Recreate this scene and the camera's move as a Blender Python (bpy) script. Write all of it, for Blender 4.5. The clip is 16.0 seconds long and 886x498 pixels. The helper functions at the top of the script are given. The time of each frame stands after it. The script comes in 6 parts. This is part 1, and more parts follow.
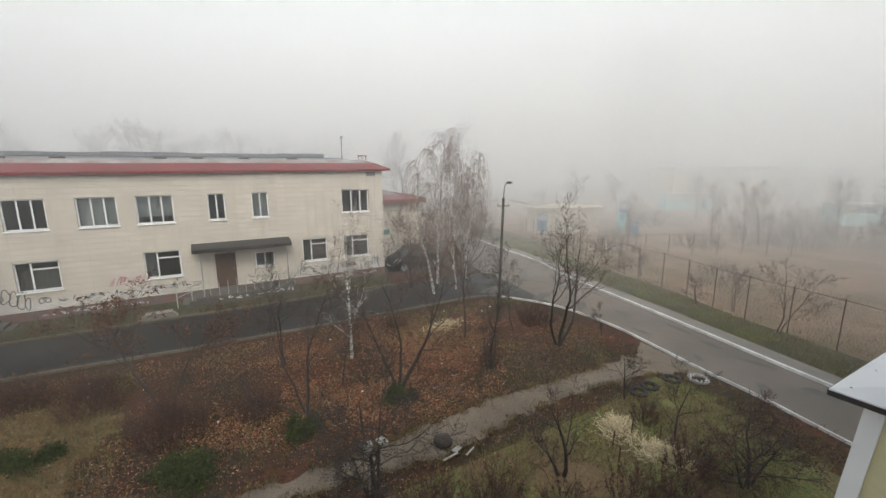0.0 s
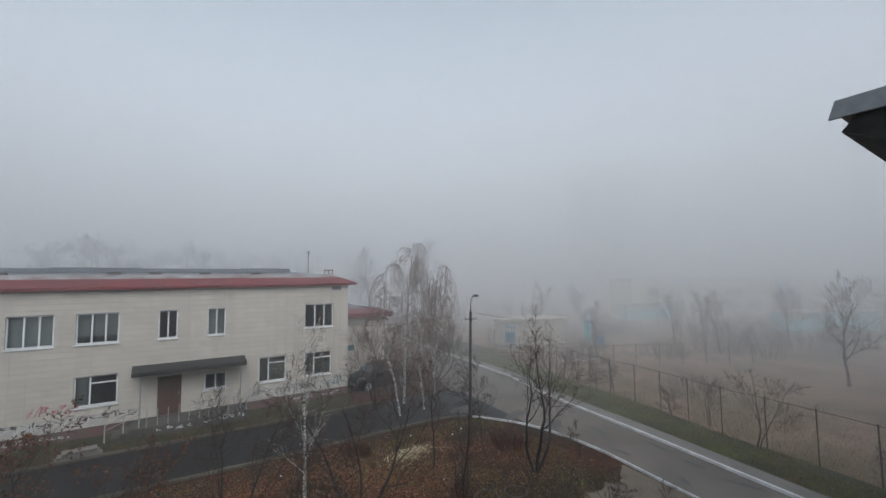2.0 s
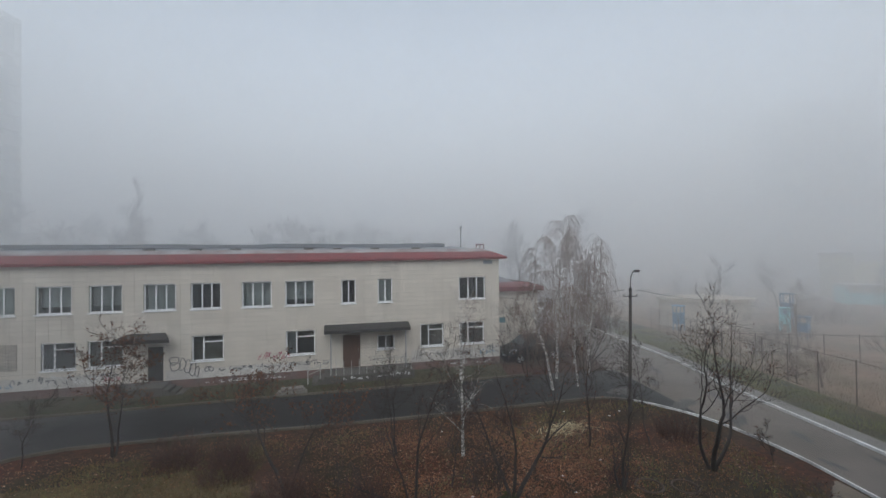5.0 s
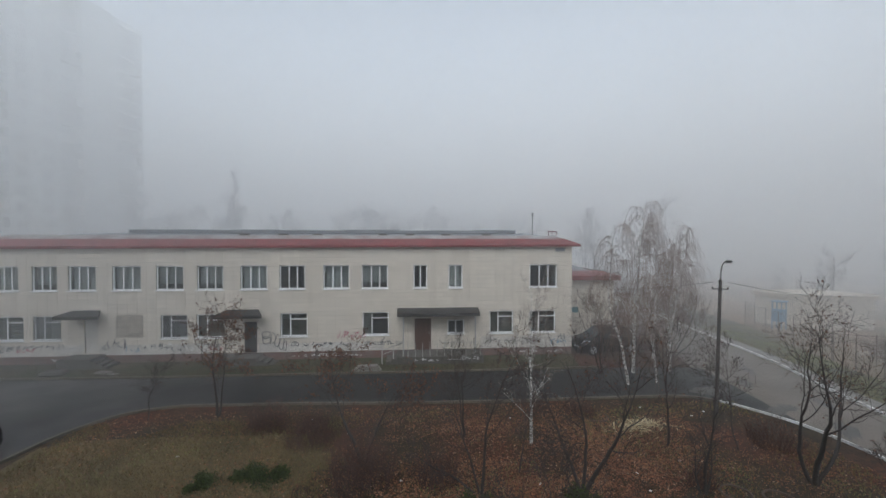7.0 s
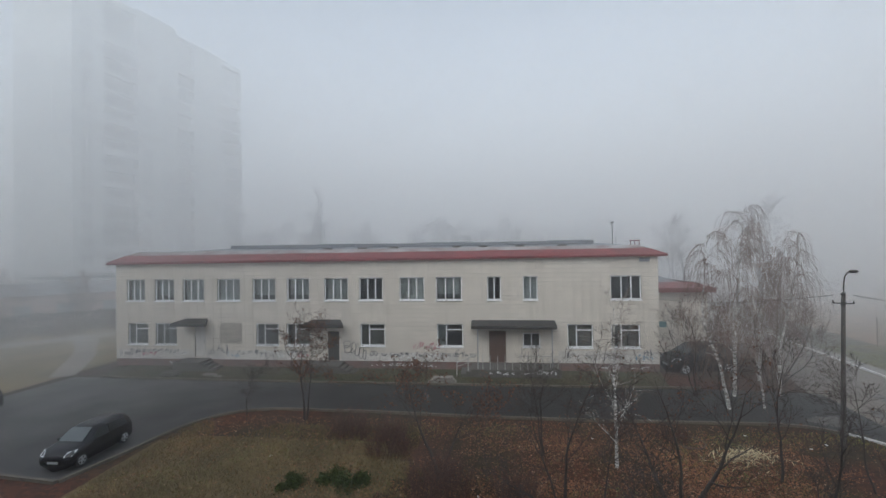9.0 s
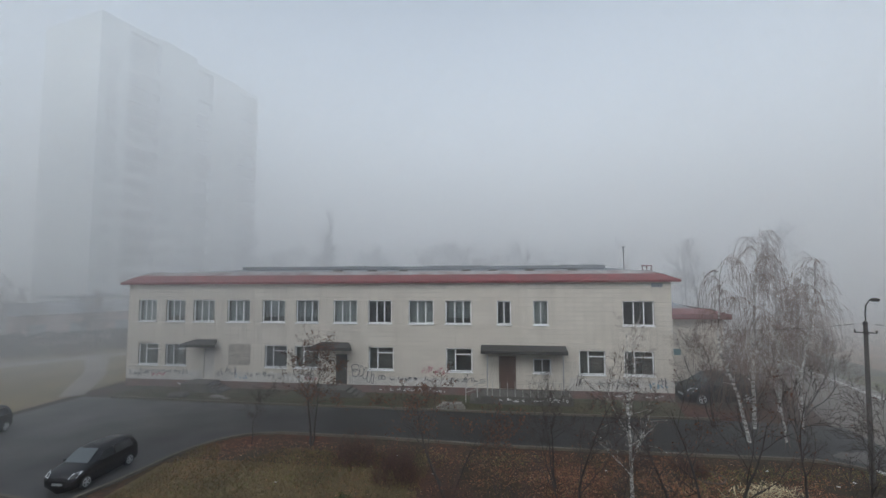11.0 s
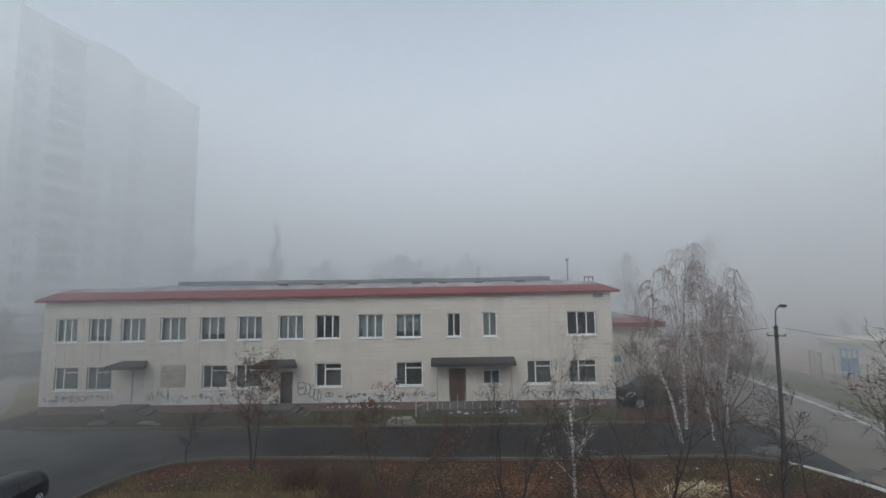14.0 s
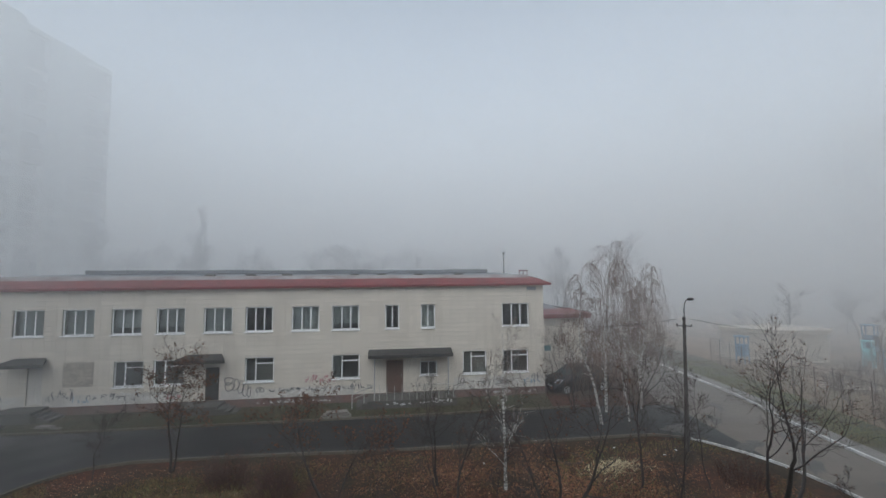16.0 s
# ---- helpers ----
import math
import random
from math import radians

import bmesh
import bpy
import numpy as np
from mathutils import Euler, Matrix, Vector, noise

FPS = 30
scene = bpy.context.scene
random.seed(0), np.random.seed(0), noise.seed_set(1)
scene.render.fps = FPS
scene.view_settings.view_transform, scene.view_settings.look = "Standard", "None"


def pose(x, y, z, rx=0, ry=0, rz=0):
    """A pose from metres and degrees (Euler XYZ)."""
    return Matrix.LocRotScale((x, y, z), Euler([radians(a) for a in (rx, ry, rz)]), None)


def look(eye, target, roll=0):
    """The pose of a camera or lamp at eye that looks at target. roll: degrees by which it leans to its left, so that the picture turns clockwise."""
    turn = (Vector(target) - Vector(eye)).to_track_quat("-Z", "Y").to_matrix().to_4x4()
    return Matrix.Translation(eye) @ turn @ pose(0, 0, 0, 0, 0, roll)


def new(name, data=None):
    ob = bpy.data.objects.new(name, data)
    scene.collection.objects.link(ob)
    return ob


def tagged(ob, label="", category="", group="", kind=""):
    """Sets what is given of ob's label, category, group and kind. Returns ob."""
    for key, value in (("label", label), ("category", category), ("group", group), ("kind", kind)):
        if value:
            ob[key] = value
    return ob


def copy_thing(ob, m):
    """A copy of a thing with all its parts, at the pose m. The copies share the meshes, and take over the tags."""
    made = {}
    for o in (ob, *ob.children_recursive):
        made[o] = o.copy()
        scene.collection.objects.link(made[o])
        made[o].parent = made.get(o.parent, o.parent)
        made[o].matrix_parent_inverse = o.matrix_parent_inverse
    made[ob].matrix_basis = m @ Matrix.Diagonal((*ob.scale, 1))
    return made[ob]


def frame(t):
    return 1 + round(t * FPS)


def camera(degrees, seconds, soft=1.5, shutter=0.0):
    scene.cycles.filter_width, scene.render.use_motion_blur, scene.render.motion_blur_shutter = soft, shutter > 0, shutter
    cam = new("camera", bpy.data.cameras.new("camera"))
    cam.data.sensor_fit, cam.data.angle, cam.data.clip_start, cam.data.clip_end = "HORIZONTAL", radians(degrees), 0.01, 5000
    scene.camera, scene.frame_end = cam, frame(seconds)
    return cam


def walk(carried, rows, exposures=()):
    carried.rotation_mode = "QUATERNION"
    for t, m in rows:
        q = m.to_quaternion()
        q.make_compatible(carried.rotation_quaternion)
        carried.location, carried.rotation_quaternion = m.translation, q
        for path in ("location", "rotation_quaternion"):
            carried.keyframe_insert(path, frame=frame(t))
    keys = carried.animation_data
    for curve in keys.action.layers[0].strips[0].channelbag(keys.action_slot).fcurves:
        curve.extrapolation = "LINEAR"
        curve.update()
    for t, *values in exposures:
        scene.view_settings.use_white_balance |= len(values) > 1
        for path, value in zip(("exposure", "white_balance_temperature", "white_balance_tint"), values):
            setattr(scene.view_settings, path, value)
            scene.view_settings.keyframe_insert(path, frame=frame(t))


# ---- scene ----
cam = camera(93.6, 16.0)
PATH = [
    (0, (-10.869, -27.309, 7.217), (-9.891, -25.608, 6.829), -0.2),
    (0.5, (-10.848, -27.297, 7.251), (-9.849, -25.583, 6.999), -0.3),
    (1, (-10.805, -27.297, 7.285), (-9.762, -25.594, 7.188), -0.4),
    (1.5, (-10.782, -27.238, 7.289), (-9.676, -25.573, 7.334), -0.5),
    (2, (-10.763, -27.215, 7.286), (-9.635, -25.569, 7.43), -0.6),
    (2.5, (-10.784, -27.174, 7.28), (-9.703, -25.5, 7.457), -0.7),
    (3, (-10.768, -27.145, 7.265), (-9.776, -25.417, 7.439), -0.7),
    (3.5, (-10.742, -27.169, 7.241), (-9.873, -25.373, 7.384), -0.7),
    (4, (-10.716, -27.214, 7.252), (-9.981, -25.356, 7.351), -0.8),
    (4.5, (-10.789, -27.179, 7.261), (-10.179, -25.275, 7.321), -0.7),
    (5, (-10.793, -27.158, 7.268), (-10.307, -25.218, 7.296), -0.6),
    (7.5, (-10.806, -27.257, 7.245), (-10.735, -25.259, 7.209), -0.1),
    (8, (-10.84, -27.256, 7.234), (-10.864, -25.257, 7.21), -0.5),
    (8.5, (-10.855, -27.251, 7.263), (-10.975, -25.254, 7.261), -1.0),
    (9, (-10.851, -27.224, 7.284), (-11.045, -25.233, 7.307), -0.8),
    (11.5, (-10.888, -27.232, 7.276), (-11.134, -25.255, 7.446), -0.4),
    (12, (-10.87, -27.293, 7.257), (-11.124, -25.32, 7.463), -1.1),
    (12.5, (-10.797, -27.289, 7.249), (-11.04, -25.317, 7.478), -1.3),
    (13, (-10.768, -27.262, 7.232), (-10.96, -25.285, 7.467), -1.2),
    (13.5, (-10.677, -27.2, 7.243), (-10.79, -25.215, 7.462), -0.9),
    (14, (-10.684, -27.275, 7.265), (-10.695, -25.285, 7.46), -0.9),
    (14.5, (-10.752, -27.352, 7.294), (-10.66, -25.362, 7.468), -0.9),
    (15, (-10.8, -27.374, 7.32), (-10.627, -25.387, 7.478), -0.9),
    (15.5, (-10.785, -27.379, 7.329), (-10.553, -25.398, 7.479), -0.7),
    (16, (-10.7, -27.327, 7.337), (-10.423, -25.352, 7.486), -0.4),
]
walk(cam, [(t, look(eye, target, roll)) for t, eye, target, roll in PATH],
     [(0, 1.02, 6980, 5), (0.5, 0.76, 6340, 5), (1.0, 0.42, 6190, 5), (1.5, 0.38, 6170, 5), (3.5, 0.34, 6110, 4), (5.0, 0.37, 6160, 5), (8.0, 0.46, 6230, 5), (9.0, 0.46, 6190, 5), (12.5, 0.36, 6140, 4), (16.0, 0.35, 6130, 4)])

# ---- daylight in fog ----
world = bpy.data.worlds.new("world")
scene.world = world
world.use_nodes = True
wn = world.node_tree
sky = wn.nodes.new("ShaderNodeTexSky")
sky.sky_type, sky.sun_disc = "NISHITA", False
sky.sun_elevation, sky.sun_rotation = radians(46), radians(200)
sky.air_density, sky.dust_density, sky.ozone_density = 1.0, 1.5, 1.0
grey = wn.nodes.new("ShaderNodeHueSaturation")
grey.inputs["Saturation"].default_value = 0.5
wn.links.new(sky.outputs[0], grey.inputs["Color"])
wn.links.new(grey.outputs[0], wn.nodes["Background"].inputs[0])
wn.nodes["Background"].inputs[1].default_value = 0.145

sun = new("sun", bpy.data.lights.new("sun", "SUN"))
sun.data.energy, sun.data.angle, sun.data.color = 1.1, radians(60), (1.0, 0.97, 0.93)
sun.matrix_world = look((-37, -103, 113), (0, 0, 0))
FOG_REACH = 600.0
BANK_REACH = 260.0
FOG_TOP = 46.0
scene.cycles.volume_bounces = 6


# ---- materials ----
def material(name, colour, rough=0.8, metal=0.0, vary=0.25, scale=3.0, fine=40.0, bump=0.15, second=None, spread=0.5, random_part=0.0, stretch=(1, 1, 1)):
    """A surface with two scales of variation: blotches (scale) and grain (fine), colour to second colour."""
    m = bpy.data.materials.new(name)
    m.use_nodes = True
    nt = m.node_tree
    n, l = nt.nodes, nt.links
    b = n["Principled BSDF"]
    b.inputs["Roughness"].default_value, b.inputs["Metallic"].default_value = rough, metal
    co = n.new("ShaderNodeTexCoord")
    mp = n.new("ShaderNodeMapping")
    mp.inputs["Scale"].default_value = stretch
    l.new(co.outputs["Object"], mp.inputs["Vector"])
    big, small = n.new("ShaderNodeTexNoise"), n.new("ShaderNodeTexNoise")
    for tex, s, d in ((big, scale, 5.0), (small, fine, 4.0)):
        tex.inputs["Scale"].default_value, tex.inputs["Detail"].default_value = s, d
        l.new(mp.outputs[0], tex.inputs["Vector"])
    ramp = n.new("ShaderNodeMapRange")
    ramp.inputs["From Min"].default_value, ramp.inputs["From Max"].default_value = 0.5 - spread * 0.4, 0.5 + spread * 0.4
    l.new(big.outputs["Fac"], ramp.inputs["Value"])
    mix = n.new("ShaderNodeMix")
    mix.data_type = "RGBA"
    other = second or tuple(c * (1 - vary) for c in colour)
    mix.inputs[6].default_value, mix.inputs[7].default_value = (*colour, 1), (*other, 1)
    l.new(ramp.outputs[0], mix.inputs[0])
    grain = n.new("ShaderNodeMapRange")
    grain.inputs["From Min"].default_value, grain.inputs["From Max"].default_value = 0.25, 0.75
    grain.inputs["To Min"].default_value, grain.inputs["To Max"].default_value = 1 - vary, 1 + vary
    l.new(small.outputs["Fac"], grain.inputs["Value"])
    hsv = n.new("ShaderNodeHueSaturation")
    l.new(mix.outputs[2], hsv.inputs["Color"])
    if random_part:
        info, mul = n.new("ShaderNodeObjectInfo"), n.new("ShaderNodeMath")
        mul.operation = "MULTIPLY_ADD"
        mul.inputs[1].default_value, mul.inputs[2].default_value = 2 * random_part, 1 - random_part
        l.new(info.outputs["Random"], mul.inputs[0])
        both = n.new("ShaderNodeMath")
        both.operation = "MULTIPLY"
        l.new(mul.outputs[0], both.inputs[0])
        l.new(grain.outputs[0], both.inputs[1])
        l.new(both.outputs[0], hsv.inputs["Value"])
    else:
        l.new(grain.outputs[0], hsv.inputs["Value"])
    l.new(hsv.outputs[0], b.inputs["Base Color"])
    if bump:
        bp = n.new("ShaderNodeBump")
        bp.inputs["Strength"].default_value, bp.inputs["Distance"].default_value = bump, 0.02
        l.new(small.outputs["Fac"], bp.inputs["Height"])
        l.new(bp.outputs[0], b.inputs["Normal"])
    return m


def islands(m, spread=0.35):
    """Lets the loose pieces of one mesh differ in brightness."""
    n, l = m.node_tree.nodes, m.node_tree.links
    b = n["Principled BSDF"]
    was = b.inputs["Base Color"].links[0].from_socket
    geo, rng, hsv = n.new("ShaderNodeNewGeometry"), n.new("ShaderNodeMapRange"), n.new("ShaderNodeHueSaturation")
    rng.inputs["To Min"].default_value, rng.inputs["To Max"].default_value = 1 - spread, 1 + spread
    l.new(geo.outputs["Random Per Island"], rng.inputs["Value"])
    l.new(rng.outputs[0], hsv.inputs["Value"])
    l.new(was, hsv.inputs["Color"])
    l.new(hsv.outputs[0], b.inputs["Base Color"])
    return m


def glass(name, tint=(0.75, 0.8, 0.8), rough=0.03):
    m = bpy.data.materials.new(name)
    m.use_nodes = True
    b = m.node_tree.nodes["Principled BSDF"]
    b.inputs["Base Color"].default_value = (*tint, 1)
    b.inputs["Transmission Weight"].default_value, b.inputs["Roughness"].default_value, b.inputs["IOR"].default_value = 1.0, rough, 1.45
    return m


def ground_material():
    """Lawn: damp soil, dead grass, moss green and drifts of brown leaves."""
    m = material("lawn", (0.03655, 0.01785, 0.007225), 0.95, vary=0.45, scale=0.35, fine=9.0, bump=0.7, second=(0.02635, 0.02125, 0.00765), spread=0.6)
    n, l = m.node_tree.nodes, m.node_tree.links
    b = n["Principled BSDF"]
    was = b.inputs["Base Color"].links[0].from_socket
    co = n.new("ShaderNodeTexCoord")
    drift = n.new("ShaderNodeTexNoise")
    drift.inputs["Scale"].default_value, drift.inputs["Detail"].default_value = 0.16, 6.0
    l.new(co.outputs["Object"], drift.inputs["Vector"])
    r = n.new("ShaderNodeMapRange")
    r.inputs["From Min"].default_value, r.inputs["From Max"].default_value = 0.46, 0.60
    l.new(drift.outputs["Fac"], r.inputs["Value"])
    mix = n.new("ShaderNodeMix")
    mix.data_type = "RGBA"
    mix.inputs[7].default_value = (0.064, 0.0195, 0.0075, 1)
    l.new(r.outputs[0], mix.inputs[0])
    l.new(was, mix.inputs[6])
    speck = n.new("ShaderNodeTexVoronoi")
    speck.inputs["Scale"].default_value = 7.0
    l.new(co.outputs["Object"], speck.inputs["Vector"])
    hsv = n.new("ShaderNodeHueSaturation")
    r2 = n.new("ShaderNodeMapRange")
    r2.inputs["To Min"].default_value, r2.inputs["To Max"].default_value = 0.55, 1.45
    sep = n.new("ShaderNodeSeparateColor")
    l.new(speck.outputs["Color"], sep.inputs[0])
    l.new(sep.outputs[0], r2.inputs["Value"])
    l.new(r2.outputs[0], hsv.inputs["Value"])
    l.new(mix.outputs[2], hsv.inputs["Color"])
    l.new(hsv.outputs[0], b.inputs["Base Color"])
    return m


def tile_material(name, pieces):
    """Cream ceramic facade block with rain streaks; pieces: how single blocks differ, by object or by loose island."""
    m = material(name, (0.61, 0.56, 0.49), 0.55, vary=0.07, scale=0.5, fine=5.0, bump=0.0, second=(0.535, 0.486, 0.424), spread=0.7, random_part=0.05 if pieces == "object" else 0.0)
    if pieces == "island":
        islands(m, 0.05)
    n, l = m.node_tree.nodes, m.node_tree.links
    b = n["Principled BSDF"]
    was = b.inputs["Base Color"].links[0].from_socket
    co = n.new("ShaderNodeNewGeometry")
    streak = n.new("ShaderNodeTexNoise")
    mp2 = n.new("ShaderNodeMapping")
    mp2.inputs["Scale"].default_value = (2.2, 2.2, 0.12)
    l.new(co.outputs["Position"], mp2.inputs["Vector"])
    l.new(mp2.outputs[0], streak.inputs["Vector"])
    streak.inputs["Scale"].default_value, streak.inputs["Detail"].default_value = 1.3, 6.0
    r = n.new("ShaderNodeMapRange")
    r.inputs["From Min"].default_value, r.inputs["From Max"].default_value = 0.52, 0.74
    r.inputs["To Max"].default_value = 0.30
    l.new(streak.outputs["Fac"], r.inputs["Value"])
    dirt = n.new("ShaderNodeMix")
    dirt.data_type = "RGBA"
    dirt.inputs[7].default_value = (0.30, 0.27, 0.22, 1)
    l.new(r.outputs[0], dirt.inputs[0])
    l.new(was, dirt.inputs[6])
    l.new(dirt.outputs[2], b.inputs["Base Color"])
    return m


M_LAWN = ground_material()
M_TILE = tile_material("facade_tile", "object")
M_TILES = tile_material("facade_tiles", "island")
M_JOINT = material("facade_joint", (0.34, 0.31, 0.27), 0.9, vary=0.15, scale=0.8, fine=12, bump=0.0)
M_FELT = material("weathered_roof_felt", (0.20, 0.165, 0.155), 0.8, vary=0.3, scale=1.1, fine=9, bump=0.1, second=(0.30, 0.29, 0.29), spread=0.4)
M_BRICK = islands(material("infill_brick", (0.40, 0.36, 0.31), 0.85, vary=0.2, scale=2, fine=20, bump=0.2), 0.2)
def yard_asphalt():
    """Wet asphalt: the bay's sky sheen is painted in as paler grey, darker further on, with a broken edge between."""
    m = material("yard_asphalt", (0.1062, 0.102, 0.09945), 0.5, vary=0.22, scale=0.5, fine=45, bump=0.2, second=(0.0442, 0.04335, 0.04335), spread=0.55)
    n, l = m.node_tree.nodes, m.node_tree.links
    b = n["Principled BSDF"]
    was = b.inputs["Base Color"].links[0].from_socket
    co, sep, tex, add, rng, mix = n.new("ShaderNodeTexCoord"), n.new("ShaderNodeSeparateXYZ"), n.new("ShaderNodeTexNoise"), n.new("ShaderNodeMath"), n.new("ShaderNodeMapRange"), n.new("ShaderNodeMix")
    l.new(co.outputs["Object"], sep.inputs[0])
    l.new(co.outputs["Object"], tex.inputs["Vector"])
    tex.inputs["Scale"].default_value, tex.inputs["Detail"].default_value = 0.35, 6.0
    add.operation = "MULTIPLY_ADD"
    add.inputs[1].default_value = 14.0
    l.new(tex.outputs["Fac"], add.inputs[0])
    l.new(sep.outputs["X"], add.inputs[2])
    rng.inputs["From Min"].default_value, rng.inputs["From Max"].default_value = -24.0, -9.0
    l.new(add.outputs[0], rng.inputs["Value"])
    mix.data_type = "RGBA"
    mix.inputs[7].default_value = (0.025, 0.0235, 0.0235, 1)
    l.new(rng.outputs[0], mix.inputs[0])
    l.new(was, mix.inputs[6])
    l.new(mix.outputs[2], b.inputs["Base Color"])
    return m
M_YARD = yard_asphalt()
M_YARD.node_tree.nodes["Principled BSDF"].inputs["Specular IOR Level"].default_value = 0.15
M_WORN = material("worn_asphalt", (0.1827, 0.1564, 0.1343), 0.9, vary=0.22, scale=0.45, fine=45, bump=0.3, second=(0.1403, 0.1207, 0.102), spread=0.4)
M_MIDROAD = material("damp_asphalt", (0.0391, 0.03655, 0.0357), 0.75, vary=0.2, scale=0.4, fine=40, bump=0.25, second=(0.0238, 0.02295, 0.0221), spread=0.45)
M_PATCH = material("asphalt_patch", (0.120, 0.110, 0.103), 0.8, vary=0.25, scale=0.9, fine=40, bump=0.25, second=(0.085, 0.078, 0.072))
M_PAVE = material("pavement_concrete", (0.2167, 0.1972, 0.1768), 0.75, vary=0.2, scale=0.8, fine=30, bump=0.25)
M_PATH = material("trodden_earth", (0.200, 0.160, 0.122), 0.85, vary=0.28, scale=0.9, fine=22, bump=0.4, second=(0.105, 0.084, 0.060), spread=0.6)
M_KERB = material("whitewashed_kerb", (0.80, 0.80, 0.79), 0.8, vary=0.18, scale=1.6, fine=20, bump=0.2, second=(0.55, 0.54, 0.52), spread=0.35)
M_STONE = material("grey_kerb", (0.13, 0.112, 0.088), 0.85, vary=0.2, scale=1.6, fine=20, bump=0.2)
M_PLINTH = material("plinth_render", (0.17, 0.085, 0.07), 0.85, vary=0.3, scale=1.2, fine=18, bump=0.3, second=(0.13, 0.105, 0.095))
M_PAINT = material("patched_paint", (0.60, 0.57, 0.53), 0.8, vary=0.14, scale=0.9, fine=9, bump=0.1, second=(0.42, 0.395, 0.37))
M_RED = material("red_roof_sheet", (0.185, 0.040, 0.041), 0.5, vary=0.22, scale=0.9, fine=8, bump=0.05, second=(0.135, 0.038, 0.038))
M_ROOF = material("grey_roofing", (0.20, 0.21, 0.23), 0.6, vary=0.2, scale=0.6, fine=10, bump=0.1)
M_WHITE = material("white_plastic", (0.83, 0.835, 0.84), 0.4, vary=0.05, scale=2, fine=10, bump=0.0)
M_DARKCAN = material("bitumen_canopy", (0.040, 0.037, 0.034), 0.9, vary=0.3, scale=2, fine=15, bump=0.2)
M_DOOR = material("brown_door", (0.105, 0.052, 0.034), 0.55, vary=0.2, scale=2, fine=14, bump=0.1, stretch=(4, 4, 0.6))
M_CONC = material("concrete", (0.098, 0.090, 0.080), 0.85, vary=0.2, scale=1.5, fine=25, bump=0.3)
M_STEEL = material("grey_painted_steel", (0.34, 0.35, 0.36), 0.5, 0.3, vary=0.15, scale=4, fine=30, bump=0.05)
M_DARKSTEEL = material("dark_steel", (0.060, 0.056, 0.053), 0.55, 0.4, vary=0.3, scale=5, fine=40, bump=0.1)
M_POLE = material("stained_pole_concrete", (0.115, 0.105, 0.098), 0.85, vary=0.3, scale=2.0, fine=25, bump=0.2, second=(0.07, 0.064, 0.06), stretch=(1, 1, 0.3))
M_RAIL = material("pale_rail_paint", (0.42, 0.41, 0.39), 0.55, vary=0.2, scale=4, fine=25, bump=0.05)
M_RUST = material("rusty_steel", (0.130, 0.095, 0.075), 0.75, 0.2, vary=0.3, scale=5, fine=40, bump=0.1)
M_BARK = material("dark_bark", (0.058, 0.049, 0.044), 0.9, vary=0.35, scale=5, fine=40, bump=0.6, stretch=(1, 1, 0.3))
M_TWIG = material("bare_twigs", (0.062, 0.047, 0.040), 0.85, vary=0.25, scale=3, fine=20, bump=0.0)
M_REDTWIG = material("reddish_twigs", (0.095, 0.050, 0.038), 0.85, vary=0.25, scale=3, fine=20, bump=0.0)
M_BIRCH = material("birch_bark", (0.74, 0.72, 0.69), 0.7, vary=0.2, scale=6, fine=18, bump=0.2, second=(0.10, 0.09, 0.08), spread=0.35, stretch=(0.6, 0.6, 2.2))
M_BIRCHTWIG = material("birch_twigs", (0.205, 0.145, 0.118), 0.8, vary=0.25, scale=3, fine=20, bump=0.0)
M_LEAFDRY = islands(material("dry_leaves", (0.15, 0.070, 0.040), 0.8, vary=0.2, scale=3, fine=20, bump=0.0), 0.5)
M_LITTER = islands(material("fallen_leaves", (0.265, 0.112, 0.050), 0.75, vary=0.25, scale=0.7, fine=20, bump=0.0, second=(0.125, 0.044, 0.018)), 0.9)
M_PALELITTER = islands(material("pale_fallen_leaves", (0.46, 0.31, 0.20), 0.75, vary=0.2, scale=0.7, fine=20, bump=0.0), 0.5)
M_VERGE = material("green_grass", (0.03825, 0.0442, 0.0187), 0.95, vary=0.4, scale=0.6, fine=14, bump=0.5, second=(0.07225, 0.0544, 0.0272), spread=0.4)
M_MOSS = material("mossy_grass", (0.150, 0.158, 0.048), 0.95, vary=0.45, scale=0.7, fine=12, bump=0.7, second=(0.150, 0.098, 0.048), spread=0.3)
M_DRYLAWN = material("dry_brown_grass", (0.135, 0.094, 0.038), 0.95, vary=0.4, scale=0.5, fine=9, bump=0.7, second=(0.082, 0.063, 0.025), spread=0.45)
M_DRYBLADE = islands(material("dry_grass_blades", (0.20, 0.142, 0.062), 0.85, vary=0.25, scale=0.5, fine=10, bump=0.0, second=(0.11, 0.085, 0.035)), 0.45)
M_PALEBLADE = islands(material("pale_grass_blades", (0.25, 0.185, 0.105), 0.85, vary=0.25, scale=0.5, fine=10, bump=0.0, second=(0.20, 0.165, 0.085)), 0.3)
M_DRYGRASS = material("dry_grass", (0.205, 0.160, 0.085), 0.95, vary=0.35, scale=0.3, fine=8, bump=0.5, second=(0.125, 0.105, 0.055))
M_EARTH = material("bare_earth", (0.31, 0.205, 0.140), 0.95, vary=0.4, scale=0.30, fine=6, bump=0.4, second=(0.145, 0.115, 0.062))
M_GREENLEAF = islands(material("evergreen_leaves", (0.042, 0.060, 0.010), 0.9, vary=0.25, scale=2, fine=15, bump=0.0), 0.5)
M_GRASS = islands(material("grass_blades", (0.215, 0.245, 0.072), 0.8, vary=0.25, scale=0.5, fine=10, bump=0.0, second=(0.19, 0.150, 0.075)), 0.45)
